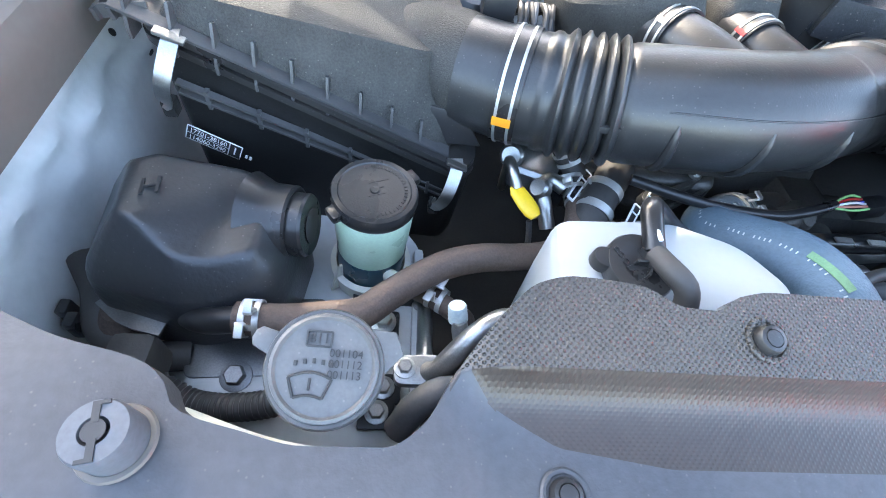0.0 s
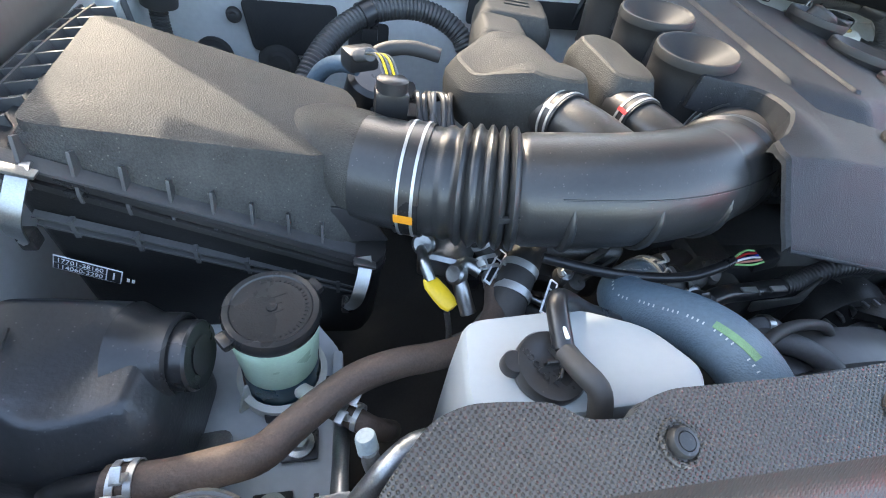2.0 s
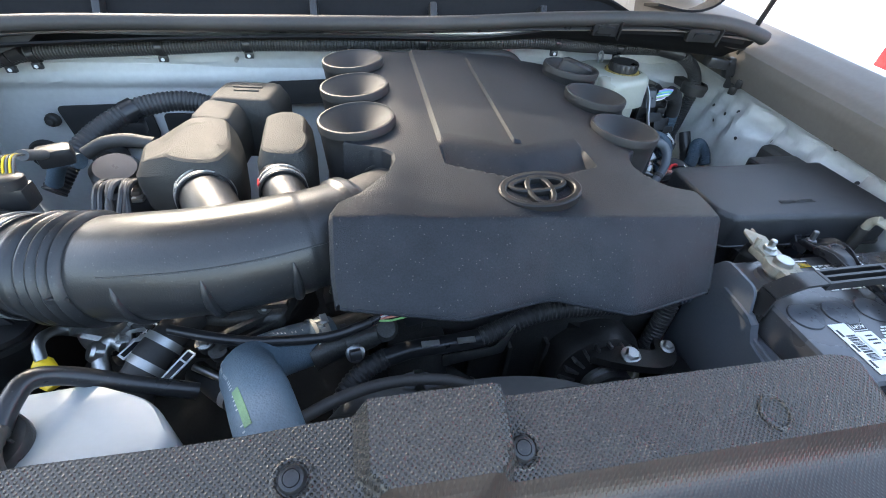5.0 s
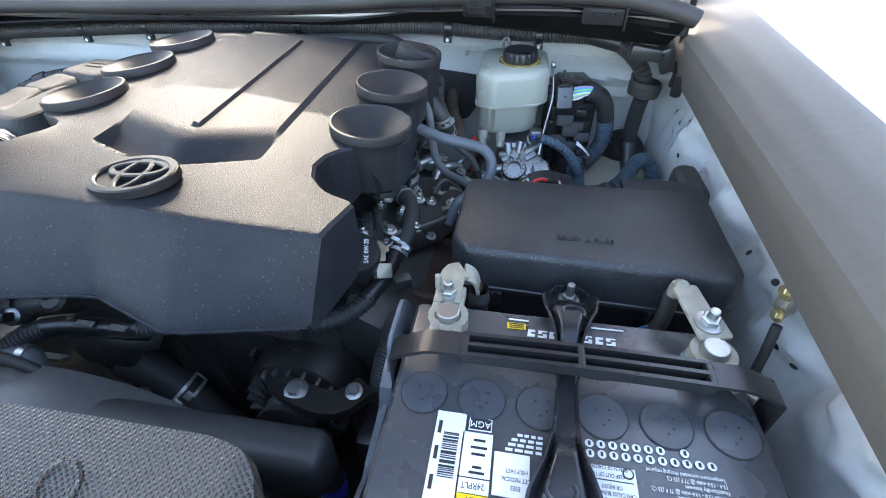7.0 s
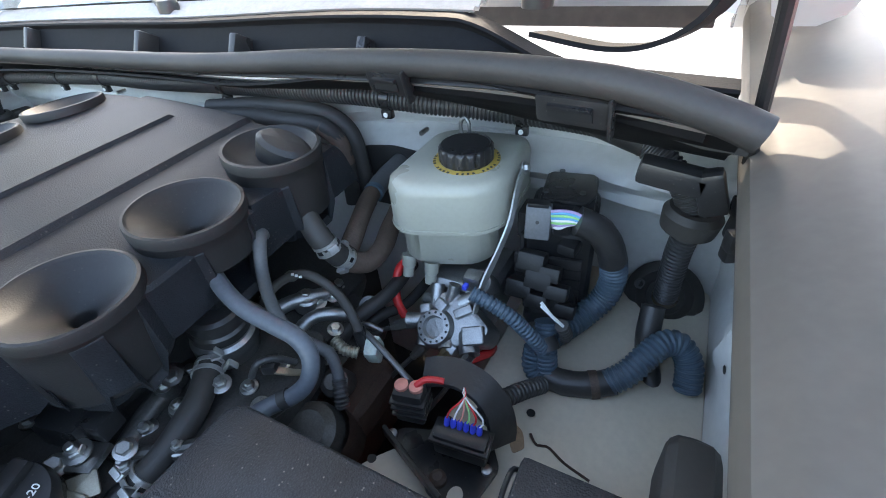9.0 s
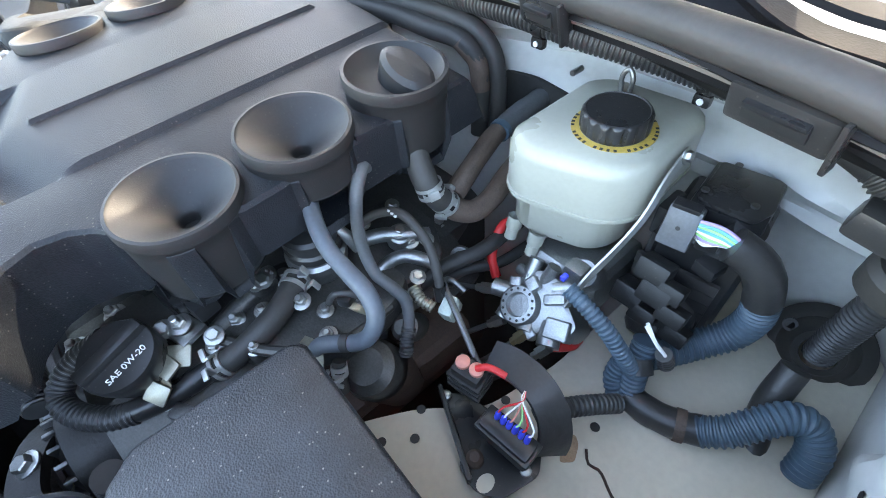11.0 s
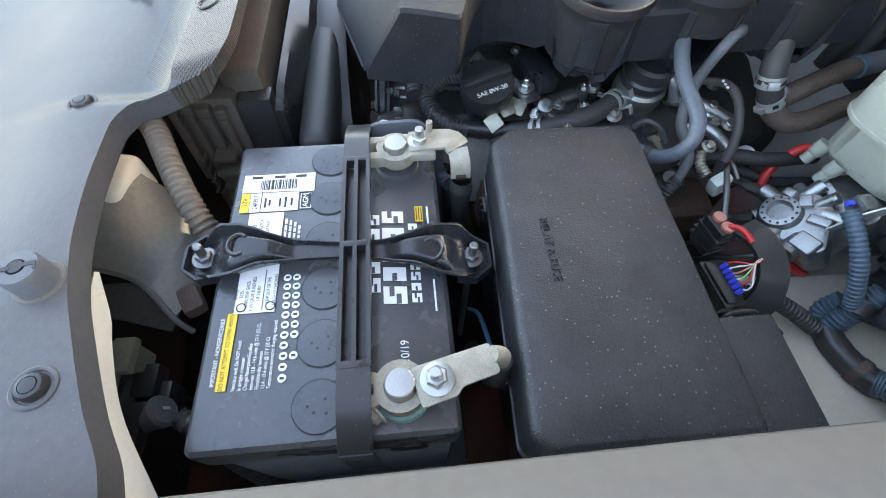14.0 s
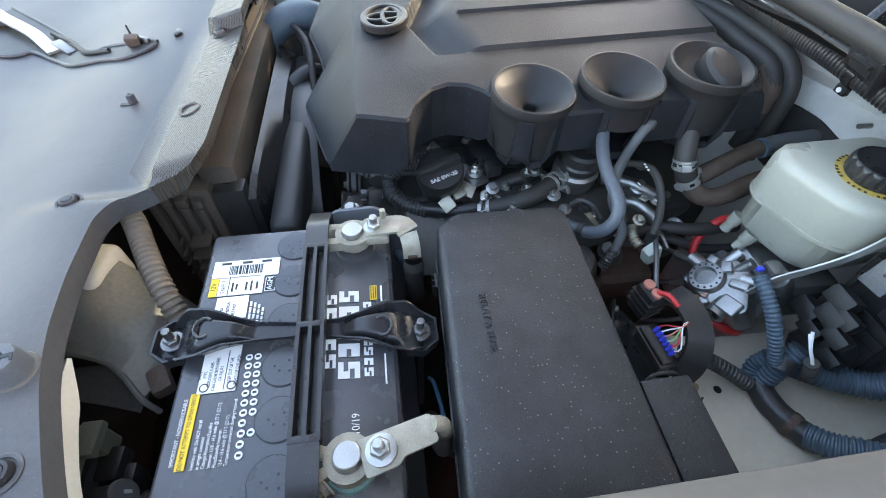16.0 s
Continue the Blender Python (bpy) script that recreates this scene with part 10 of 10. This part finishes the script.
    part("wire_loop", hose([(0.356, 0.486, 0.985), (0.362, 0.492, 0.998), (0.370, 0.503, 0.996), (0.376, 0.515, 0.980)], 0.0030), CONDUIT, ob)
    ob = thing("compressor", (0.40, 0.48, 0.90), "dull round pump housing with rust-brown staining", "pump")
    part("housing", lathe([(0.0, 0.020), (0.016, 0.020), (0.024, 0.014), (0.027, 0.004), (0.027, -0.05), (0, -0.05)], at((0.402, 0.488, 0.928), (0.15, -0.35, 1)), 30), OLDALU, ob)
    part("rusty_side", lathe([(0.0274, 0.004), (0.0278, -0.005), (0.0278, -0.050), (0.0274, -0.051)], at((0.405, 0.492, 0.926), (0.15, -0.35, 1)), 30), RUST, ob)
    part("pipe", hose([(0.394, 0.466, 0.962), (0.398, 0.461, 0.952), (0.404, 0.457, 0.935)], 0.0055), RUBBER, ob)
    spring_clamp(ob, (0.397, 0.4625, 0.955), (0.3, -0.3, -0.9), 0.0058, 0.006, (0.5, -0.8, 0.3))
    # plates, bolts and coil round the oil cap
    ob = thing("head_bracket", (0.29, 0.37, 0.97), "pale zinc brackets and bolts on the dark cylinder head", "bracket", "head brackets")
    part("arm", prism(rounded([(-0.010, -0.020), (0.010, -0.020), (0.012, 0.018), (-0.012, 0.020)], 0.003), 0.003, 0.0008, at((0.307, 0.356, 0.982), (0.25, -0.25, 1)) @ Matrix.Rotation(radians(62), 4, "Z") @ Matrix.Diagonal((0.75, 0.85, 1, 1))), PALETIN, ob)
    part("foot", prism(rounded([(-0.010, -0.012), (0.012, -0.012), (0.012, 0.012), (-0.010, 0.012)], 0.002), 0.003, 0.0008, at((0.326, 0.343, 0.972), (0.45, -0.35, 0.6)) @ Matrix.Rotation(radians(62), 4, "Z") @ Matrix.Diagonal((0.75, 0.75, 1, 1))), PALETIN, ob)
    part("ear", rbox((0.030, 0.024, 0.006), 0.003, Matrix.Translation((0.292, 0.383, 0.982)) @ Matrix.Rotation(radians(20), 4, "Z")), STEEL, ob)
    hex_bolt(ob, (0.290, 0.383, 0.988), (0.15, -0.1, 1), 0.0065, 0.006)
    part("plate", prism(rounded([(0.212, 0.300), (0.262, 0.292), (0.268, 0.345), (0.240, 0.372), (0.205, 0.362)], 0.008), 0.006, 0.0015, at((0, 0, 0.972))), OLDALU, ob)
    for p in ((0.222, 0.340, 0.974), (0.236, 0.306, 0.974)):
        hex_bolt(ob, p, (0, -0.1, 1), 0.0065, 0.004)
    ob = thing("ignition_coil", (0.262, 0.398, 0.98), "black plastic ignition coil under the engine cover", "ignition coil", "ignition coils")
    part("body", rbox((0.046, 0.030, 0.030), 0.006, Matrix.Translation((0.258, 0.396, 0.985)) @ Matrix.Rotation(radians(14), 4, "Z")), GLOSS, ob)
    part("socket", rbox((0.022, 0.020, 0.018), 0.003, Matrix.Translation((0.286, 0.404, 0.992)) @ Matrix.Rotation(radians(14), 4, "Z")), GLOSS, ob)
    hex_bolt(ob, (0.240, 0.380, 0.998), (0, 0, 1), 0.0045, 0.0, STEEL)
    ob = thing("head_casting_rib", (0.33, 0.43, 0.95), "dull cast rib with bolts beside the coolant hose", "casting", "head castings")
    part("rib", sweep(spline([(0.302, 0.395, 0.965), (0.292, 0.430, 0.972), (0.286, 0.465, 0.975)], 0.01), 0.010, 12), OLDALU, ob)
    part("web", rbox((0.05, 0.10, 0.04), 0.012, Matrix.Translation((0.290, 0.44, 0.945)) @ Matrix.Rotation(radians(20), 4, "Y")), OLDALU, ob)
    for p in ((0.288, 0.462, 0.984), (0.304, 0.420, 0.972), (0.312, 0.395, 0.968), (0.338, 0.470, 0.985)):
        hex_bolt(ob, p, (0.3, -0.2, 1), 0.0055, 0.005)
    part("plug", rbox((0.020, 0.014, 0.014), 0.003, Matrix.Translation((0.343, 0.350, 0.952)) @ Matrix.Rotation(radians(30), 4, "Z")), DARKSTEEL, ob)
    # heater hoses to the firewall
    ob = thing("heater_hose", (0.36, 0.65, 1.0), "brown-grey heater hose with plated clamps", "rubber hose", "heater hoses")
    part("sleeve", hose([(0.318, 0.618, 1.072), (0.330, 0.613, 1.056), (0.345, 0.609, 1.038), (0.351, 0.615, 1.020), (0.352, 0.626, 1.004)], 0.0115, 0.004, 22), RUBBER, ob)
    part("hose", hose([(0.352, 0.624, 1.006), (0.358, 0.634, 0.995), (0.364, 0.650, 0.988), (0.362, 0.676, 0.988), (0.350, 0.712, 0.990), (0.338, 0.76, 0.994), (0.332, 0.815, 0.998)], 0.0112, 0.005, 22), BROWN, ob)
    for p, ax in (((0.3475, 0.611, 1.030), (0.25, 0.1, -0.9)), ((0.352, 0.623, 1.009), (0.1, 0.55, -0.8))):
        q, d = Vector(p), Vector(ax).normalized()
        b = part("clamp_band", lathe([(0.0117, -0.006), (0.0128, -0.006), (0.0128, -0.0025), (0.0122, -0.0025), (0.0122, 0.0025), (0.0128, 0.0025), (0.0128, 0.006), (0.0117, 0.006)], at(q, d), 28), CLAMP, ob)
        side = d.cross(V(-0.4, -0.6, 0.6)).normalized()
        for k in (-1, 1):
            part("clamp_ear", rbox((0.010, 0.004, 0.008), 0.001, at(q + side * k * 0.0150, d, side)), CLAMP, b)
        for k in range(6):
            part("clamp_window", rbox((0.0050, 0.0012, 0.0040), 0, at(q, d, side) @ Matrix.Rotation(k * 1.047, 4, "Z") @ Matrix.Translation((0, 0.0122, 0))), HOLDDOWN, b)
    ob = thing("heater_hose", (0.33, 0.70, 1.02), "brown heater hose beside the brake reservoir", "rubber hose", "heater hoses")
    part("hose", hose([(0.345, 0.640, 1.004), (0.340, 0.662, 1.012), (0.328, 0.695, 1.016), (0.317, 0.727, 1.017), (0.312, 0.765, 1.020), (0.310, 0.815, 1.022)], 0.0105, 0.005, 22), BROWN, ob)
    part("grey_end", hose([(0.316, 0.735, 1.017), (0.312, 0.765, 1.020), (0.310, 0.818, 1.022)], 0.0118), GREYHOSE, ob)
    part("band", hose([(0.3175, 0.730, 1.017), (0.3155, 0.737, 1.0175)], 0.0124), BLUECOND, ob)
    ob = thing("rear_breather_hose", (0.27, 0.72, 1.10), "dusty black hoses looping behind the engine cover", "rubber hose")
    part("hose", hose([(0.02, 0.715, 1.085), (0.08, 0.731, 1.090), (0.14, 0.738, 1.092), (0.199, 0.741, 1.090), (0.240, 0.750, 1.086), (0.258, 0.757, 1.066), (0.262, 0.758, 1.035), (0.262, 0.755, 0.98)], 0.0105), RUBBER, ob)
    part("hose", hose([(0.07, 0.735, 1.098), (0.133, 0.748, 1.102), (0.180, 0.756, 1.102), (0.216, 0.762, 1.100), (0.246, 0.768, 1.092), (0.268, 0.772, 1.070), (0.275, 0.772, 1.03), (0.275, 0.77, 0.97)], 0.0100), RUBBER, ob)
    part("brown_end", hose([(0.240, 0.750, 1.086), (0.258, 0.757, 1.066), (0.262, 0.758, 1.035)], 0.0110), BROWN, ob)
    # rusty manifold shield
    ob = thing("manifold_shield", (0.37, 0.42, 0.88), "rusty exhaust manifold heat shield below the engine head", "heat shield")
    part("shield", rbox((0.07, 0.20, 0.06), 0.022, Matrix.Translation((0.372, 0.42, 0.885)) @ Matrix.Rotation(radians(30), 4, "Y"), 3), RUST, ob)
    part("shield", rbox((0.06, 0.08, 0.05), 0.02, Matrix.Translation((0.392, 0.555, 0.892)), 3), RUST, ob)
    for y in (0.36, 0.47):
        part("pressed_rib", sweep(spline([(0.352, y, 0.924), (0.385, y, 0.915), (0.405, y, 0.89)], 0.006), 0.007, 10), RUST, ob)
    ob = thing("knock_pipe", (0.40, 0.55, 0.95), "dull cast cylinder and pipe beside the fuse box", "casting")
    part("body", lathe([(0.014, -0.03), (0.015, 0.0), (0.013, 0.010), (0.008, 0.012), (0.007, 0.018), (0, 0.018)], at((0.392, 0.535, 0.935), (0.3, -0.5, 0.9)), 26), OLDALU, ob)
    # red hose end and black lines
    ob = thing("booster_line", (0.375, 0.67, 0.93), "red-sheathed line behind the brake cylinder", "hose")
    part("line", hose([(0.392, 0.676, 0.976), (0.383, 0.671, 0.967), (0.383, 0.660, 0.952), (0.388, 0.650, 0.936), (0.400, 0.645, 0.920)], 0.0050), RED, ob)
    part("line", hose([(0.500, 0.655, 0.905), (0.502, 0.638, 0.916), (0.490, 0.622, 0.918)], 0.0048), RED, ob)
    part("black_tube", hose([(0.36, 0.56, 0.93), (0.372, 0.60, 0.95), (0.385, 0.64, 0.955), (0.38, 0.70, 0.95)], 0.008), RUBBER, ob)
    part("black_tube", hose([(0.352, 0.58, 0.90), (0.375, 0.62, 0.93), (0.392, 0.66, 0.925), (0.40, 0.72, 0.93)], 0.006), RUBBER, ob)


build_right_lines()


# ---- wiring on the driver's side ----
def build_right_wiring():
    ob = thing("actuator_loom", (0.59, 0.70, 0.95), "blue-grey corrugated loom from the brake actuator", "wiring harness")
    part("taped_neck", hose([(0.562, 0.709, 1.047), (0.572, 0.712, 1.043), (0.583, 0.717, 1.033), (0.592, 0.722, 1.015), (0.596, 0.726, 0.998)], 0.0135), TAPE, ob)
    part("conduit", ribbed([(0.596, 0.726, 1.000), (0.599, 0.728, 0.975), (0.594, 0.722, 0.952), (0.580, 0.706, 0.938), (0.565, 0.682, 0.934), (0.552, 0.660, 0.936)], 0.0135, 0.0048, 0.12, 16), BLUECOND, ob)
    part("conduit", ribbed([(0.492, 0.628, 1.004), (0.510, 0.628, 0.998), (0.530, 0.630, 0.985), (0.546, 0.634, 0.965), (0.556, 0.640, 0.945)], 0.0072, 0.0042, 0.12, 12), BLUECOND, ob)
    part("conduit", ribbed([(0.552, 0.662, 0.960), (0.556, 0.652, 0.940), (0.560, 0.645, 0.920), (0.564, 0.640, 0.905)], 0.0110, 0.0045, 0.12, 14), BLUECOND, ob)
    part("conduit", ribbed([(0.545, 0.648, 0.935), (0.546, 0.640, 0.918), (0.556, 0.634, 0.906)], 0.0090, 0.0045, 0.12, 14), BLUECOND, ob)
    part("taped_joint", hose([(0.553, 0.652, 0.946), (0.560, 0.645, 0.938)], 0.0125), TAPE, ob)
    for i, c in enumerate((WHITE, LILAC, GREEN, WHITE, SKYWIRE, GREEN, SKYWIRE, LILAC)):
        a = (i - 3.5) * 0.0035
        part("wire", hose([(0.537, 0.714 - a * 0.3, 1.040 + a * 0.9), (0.549 + a * 0.2, 0.709 + a * 0.2, 1.045 + a * 0.7), (0.560 + a * 0.5, 0.708, 1.047 + a * 0.5), (0.570 + a * 0.5, 0.712, 1.042)], 0.0014, 0.004, 6), c, ob)
    for i in range(2):
        part("pale_wire", hose([(0.548, 0.655, 0.985 + 0.004 * i), (0.560, 0.652, 0.978), (0.570, 0.656, 0.965), (0.572, 0.662, 0.948)], 0.0016, 0.004, 6), WHITE, ob)
    part("small_sleeve", ribbed([(0.568, 0.656, 0.966), (0.572, 0.662, 0.950), (0.570, 0.668, 0.938)], 0.0065, 0.004, 0.12, 12), CONDUIT, ob)
    ob = thing("ledge_loom", (0.62, 0.66, 0.91), "black and blue-grey loom lying on the ledge", "wiring harness")
    part("taped_run", hose([(0.562, 0.640, 0.908), (0.582, 0.640, 0.908), (0.604, 0.646, 0.910), (0.622, 0.655, 0.914)], 0.0125), TAPE, ob)
    part("conduit", ribbed([(0.618, 0.650, 0.916), (0.632, 0.660, 0.926), (0.644, 0.676, 0.938), (0.655, 0.690, 0.944), (0.668, 0.696, 0.942), (0.680, 0.690, 0.928), (0.684, 0.678, 0.905)], 0.0125, 0.0048, 0.12, 16), BLUECOND, ob)
    part("brown_wrap", hose([(0.602, 0.645, 0.910), (0.609, 0.648, 0.911)], 0.0136), BROWN, ob)
    part("drop", hose([(0.640, 0.72, 0.96), (0.642, 0.70, 0.93), (0.650, 0.69, 0.90), (0.662, 0.66, 0.88), (0.668, 0.62, 0.86)], 0.011), TAPE, ob)
    # plug stack with red and blue seals
    ob = thing("connector_stack", (0.51, 0.53, 0.96), "black wiring connector with pink seals and blue pins", "connector")
    part("bracket", prism(rounded([(0.452, 0.519), (0.464, 0.534), (0.500, 0.545), (0.542, 0.552), (0.555, 0.534), (0.547, 0.500), (0.530, 0.489), (0.508, 0.492), (0.498, 0.505), (0.480, 0.512)], 0.006), 0.004, 0.001, Matrix.Translation((0, 0, 0.912))), GLOSS, ob)
    part("bracket_wall", rbox((0.080, 0.004, 0.014), 0.001, Matrix.Translation((0.486, 0.507, 0.914)) @ Matrix.Rotation(radians(-24), 4, "Z")), GLOSS, ob)
    part("bracket_dome", lathe([(0.0075, 0), (0.0070, 0.004), (0.004, 0.007), (0, 0.0075)], at((0.513, 0.505, 0.912)), 20), BROWN, ob)
    part("bracket_slot", lathe([(0.0062, 0.0006), (0, 0.0006)], at((0.531, 0.499, 0.912)) @ Matrix.Diagonal((1, 1.3, 1, 1)), 16), BEIGE, ob)
    for x, y in ((0.546, 0.528), (0.458, 0.523)):
        part("bracket_bolt", lathe([(0.0045, 0), (0.0045, 0.003), (0.003, 0.004), (0, 0.004)], at((x, y, 0.912)), 16), STEEL, ob)
    part("upper_plug", rbox((0.026, 0.018, 0.038), 0.004, Matrix.Translation((0.476, 0.536, 0.955)) @ Matrix.Rotation(radians(12), 4, "Z")), GLOSS, ob)
    for z in (0.948, 0.956, 0.964):
        part("plug_fin", rbox((0.030, 0.022, 0.003), 0.001, Matrix.Translation((0.476, 0.536, z)) @ Matrix.Rotation(radians(12), 4, "Z")), GLOSS, ob)
    for k, (x, y) in enumerate(((0.470, 0.535), (0.482, 0.538))):
        part("seal", lathe([(0.0058, 0), (0.0058, 0.004), (0.0035, 0.005), (0, 0.005)], at((x, y, 0.973), (0, 0, 1)), 18), PINK, ob)
    part("red_wire", hose([(0.482, 0.538, 0.977), (0.487, 0.543, 0.981), (0.494, 0.546, 0.982), (0.502, 0.549, 0.980)], 0.0028, 0.003, 10), RED, ob)
    part("pin_block", rbox((0.044, 0.018, 0.026), 0.004, Matrix.Translation((0.526, 0.527, 0.943)) @ Matrix.Rotation(radians(6), 4, "Z")), GLOSS, ob)
    part("pin_rim", rbox((0.048, 0.022, 0.005), 0.002, Matrix.Translation((0.526, 0.527, 0.950)) @ Matrix.Rotation(radians(6), 4, "Z")), GLOSS, ob)
    for i in range(6):
        p = V(0.5125 + 0.0053 * i, 0.5300 + 0.0006 * i, 0.958)
        part("blue_pin", lathe([(0.0024, -0.005), (0.0024, 0.003), (0.0016, 0.005), (0, 0.005)], at(p, (0, 0.25, 1)), 12), BLUE, ob)
        part("wire", hose([p + V(0, 0, 0.004), p + V(0.001, 0.005, 0.009), V(0.522, 0.545, 0.976), V(0.519, 0.551, 0.979)], 0.0008, 0.004, 6), (RED, WHITE, PINK, GREEN, RED, WHITE)[i], ob)
    part("taped_flap", ribbon(spline([(0.480, 0.556, 0.972), (0.496, 0.560, 0.977), (0.513, 0.562, 0.977), (0.530, 0.561, 0.971), (0.543, 0.557, 0.960), (0.550, 0.552, 0.945), (0.551, 0.548, 0.925)], 0.004), 0.025, 0.005, up=(0.35, -0.1, 1)), TAPE, ob)
    part("ribbed_tail", ribbed([(0.528, 0.558, 0.930), (0.534, 0.572, 0.934), (0.541, 0.586, 0.932), (0.552, 0.606, 0.924), (0.562, 0.624, 0.914)], 0.0085, 0.0046, 0.12, 12), CONDUIT, ob)
    # bolt lug and earth strap by the wing
    ob = thing("earth_terminal", (0.685, 0.29, 1.03), "small brass earth terminal on the inner wing", "earth terminal")
    part("lug", rbox((0.006, 0.016, 0.026), 0.002, Matrix.Translation((0.6895, 0.300, 1.025))), LEAD, ob)
    hex_bolt(ob, (0.685, 0.298, 1.038), (-1, 0, 0.2), 0.005, 0, mat("brass", (0.62, 0.50, 0.26), 0.35, metal=0.9))
    hex_bolt(ob, (0.685, 0.292, 1.016), (-1, 0, 0.2), 0.0045, 0, mat("brass_dull", (0.55, 0.45, 0.25), 0.4, metal=0.9))
    part("wire", hose([(0.686, 0.288, 1.008), (0.682, 0.275, 0.97), (0.680, 0.27, 0.92), (0.66, 0.28, 0.87)], 0.004), RUBBER, ob)
    # black tubes left of the battery
    ob = thing("engine_cable_run", (0.34, 0.27, 0.9), "black corrugated cable run between engine and battery", "wiring harness")
    part("conduit", ribbed([(0.352, 0.292, 0.955), (0.342, 0.280, 0.92), (0.332, 0.272, 0.88), (0.325, 0.268, 0.83)], 0.012, 0.005, 0.12, 14), CONDUIT, ob)
    part("white_band", lathe([(0.0126, -0.006), (0.0132, -0.006), (0.0132, 0.006), (0.0126, 0.006)], at((0.327, 0.269, 0.845), (0.1, 0.1, 1)), 20), CLAMP, ob)
    part("blue_cable", ribbed([(0.395, 0.290, 0.955), (0.375, 0.282, 0.945), (0.355, 0.283, 0.935)], 0.008, 0.005, 0.12, 12), BLUECOND, ob)
    part("black_box", rbox((0.05, 0.05, 0.07), 0.010, Matrix.Translation((0.345, 0.225, 0.83))), GLOSS, ob)
    ob = thing("fan_hose", (0.31, 0.17, 0.85), "black hose with a blue band before the fan", "rubber hose")
    part("hose", hose([(0.285, 0.20, 0.86), (0.292, 0.185, 0.885), (0.305, 0.172, 0.880), (0.309, 0.165, 0.84), (0.309, 0.16, 0.78)], 0.0125), RUBBER, ob)
    part("blue_band", lathe([(0.0130, -0.01), (0.0138, -0.01), (0.0138, 0.01), (0.0130, 0.01)], at((0.309, 0.166, 0.845), (0, 0.1, 1)), 20), BLUE, ob)


build_right_wiring()


# ---- beyond the car ----
def build_red_car():
    ob = thing("parked_car", (2.6, -0.9, 0), "bright red parked car beside the open bay", "car")
    o = Vector((-0.30, -2.95, 0))

    def side(u, v):
        z = 0.30 + 1.15 * v
        return o + V(2.05 + 0.10 * (2 * v - 1) ** 2 + 0.35 * smooth(0.62, 1, v) + 0.25 * smooth(0.15, 0, u), 4.2 * u, z)
    bm, _ = grid(40, 24, side)
    thicken(bm, 0.02)
    part("body_side", bm, REDPAINT, ob)
    bm, _ = grid(12, 24, lambda u, v: side(1.0, v) + V(1.6 * u, 0.12 * smooth(0.7, 0, v) - 0.05 * (1 - u) ** 2, 0))
    thicken(bm, 0.02)
    part("tail", bm, REDPAINT, ob)
    part("roof", rbox((1.3, 2.2, 0.06), 0.03, Matrix.Translation(o + V(3.1, 2.4, 1.46))), REDPAINT, ob)
    part("hood", rbox((1.6, 1.1, 0.05), 0.025, Matrix.Translation(o + V(3.0, 0.55, 1.02)) @ Matrix.Rotation(radians(5), 4, "X")), REDPAINT, ob)
    part("front_end", rbox((1.7, 0.5, 0.6), 0.12, Matrix.Translation(o + V(3.0, 0.15, 0.65)), 4), REDPAINT, ob)
    part("headlamp", rbox((0.10, 0.34, 0.12), 0.04, Matrix.Translation(o + V(2.10, 0.20, 0.88)) @ Matrix.Rotation(radians(12), 4, "Z"), 3), GLASS, ob)
    for y in (0.75, 3.3):
        w = part("wheel", lathe([(0.0, 0.02), (0.20, 0.02), (0.22, 0.05), (0.33, 0.05), (0.34, 0.0), (0.34, -0.16), (0, -0.16)], at(o + V(2.06, y, 0.34), (-1, 0, 0)), 40), TYRE, ob)
        part("rim", lathe([(0.21, 0.045), (0.19, 0.03), (0.05, 0.05), (0, 0.052)], at(o + V(2.06, y, 0.34), (-1, 0, 0)), 30), ALU, w)


build_red_car()
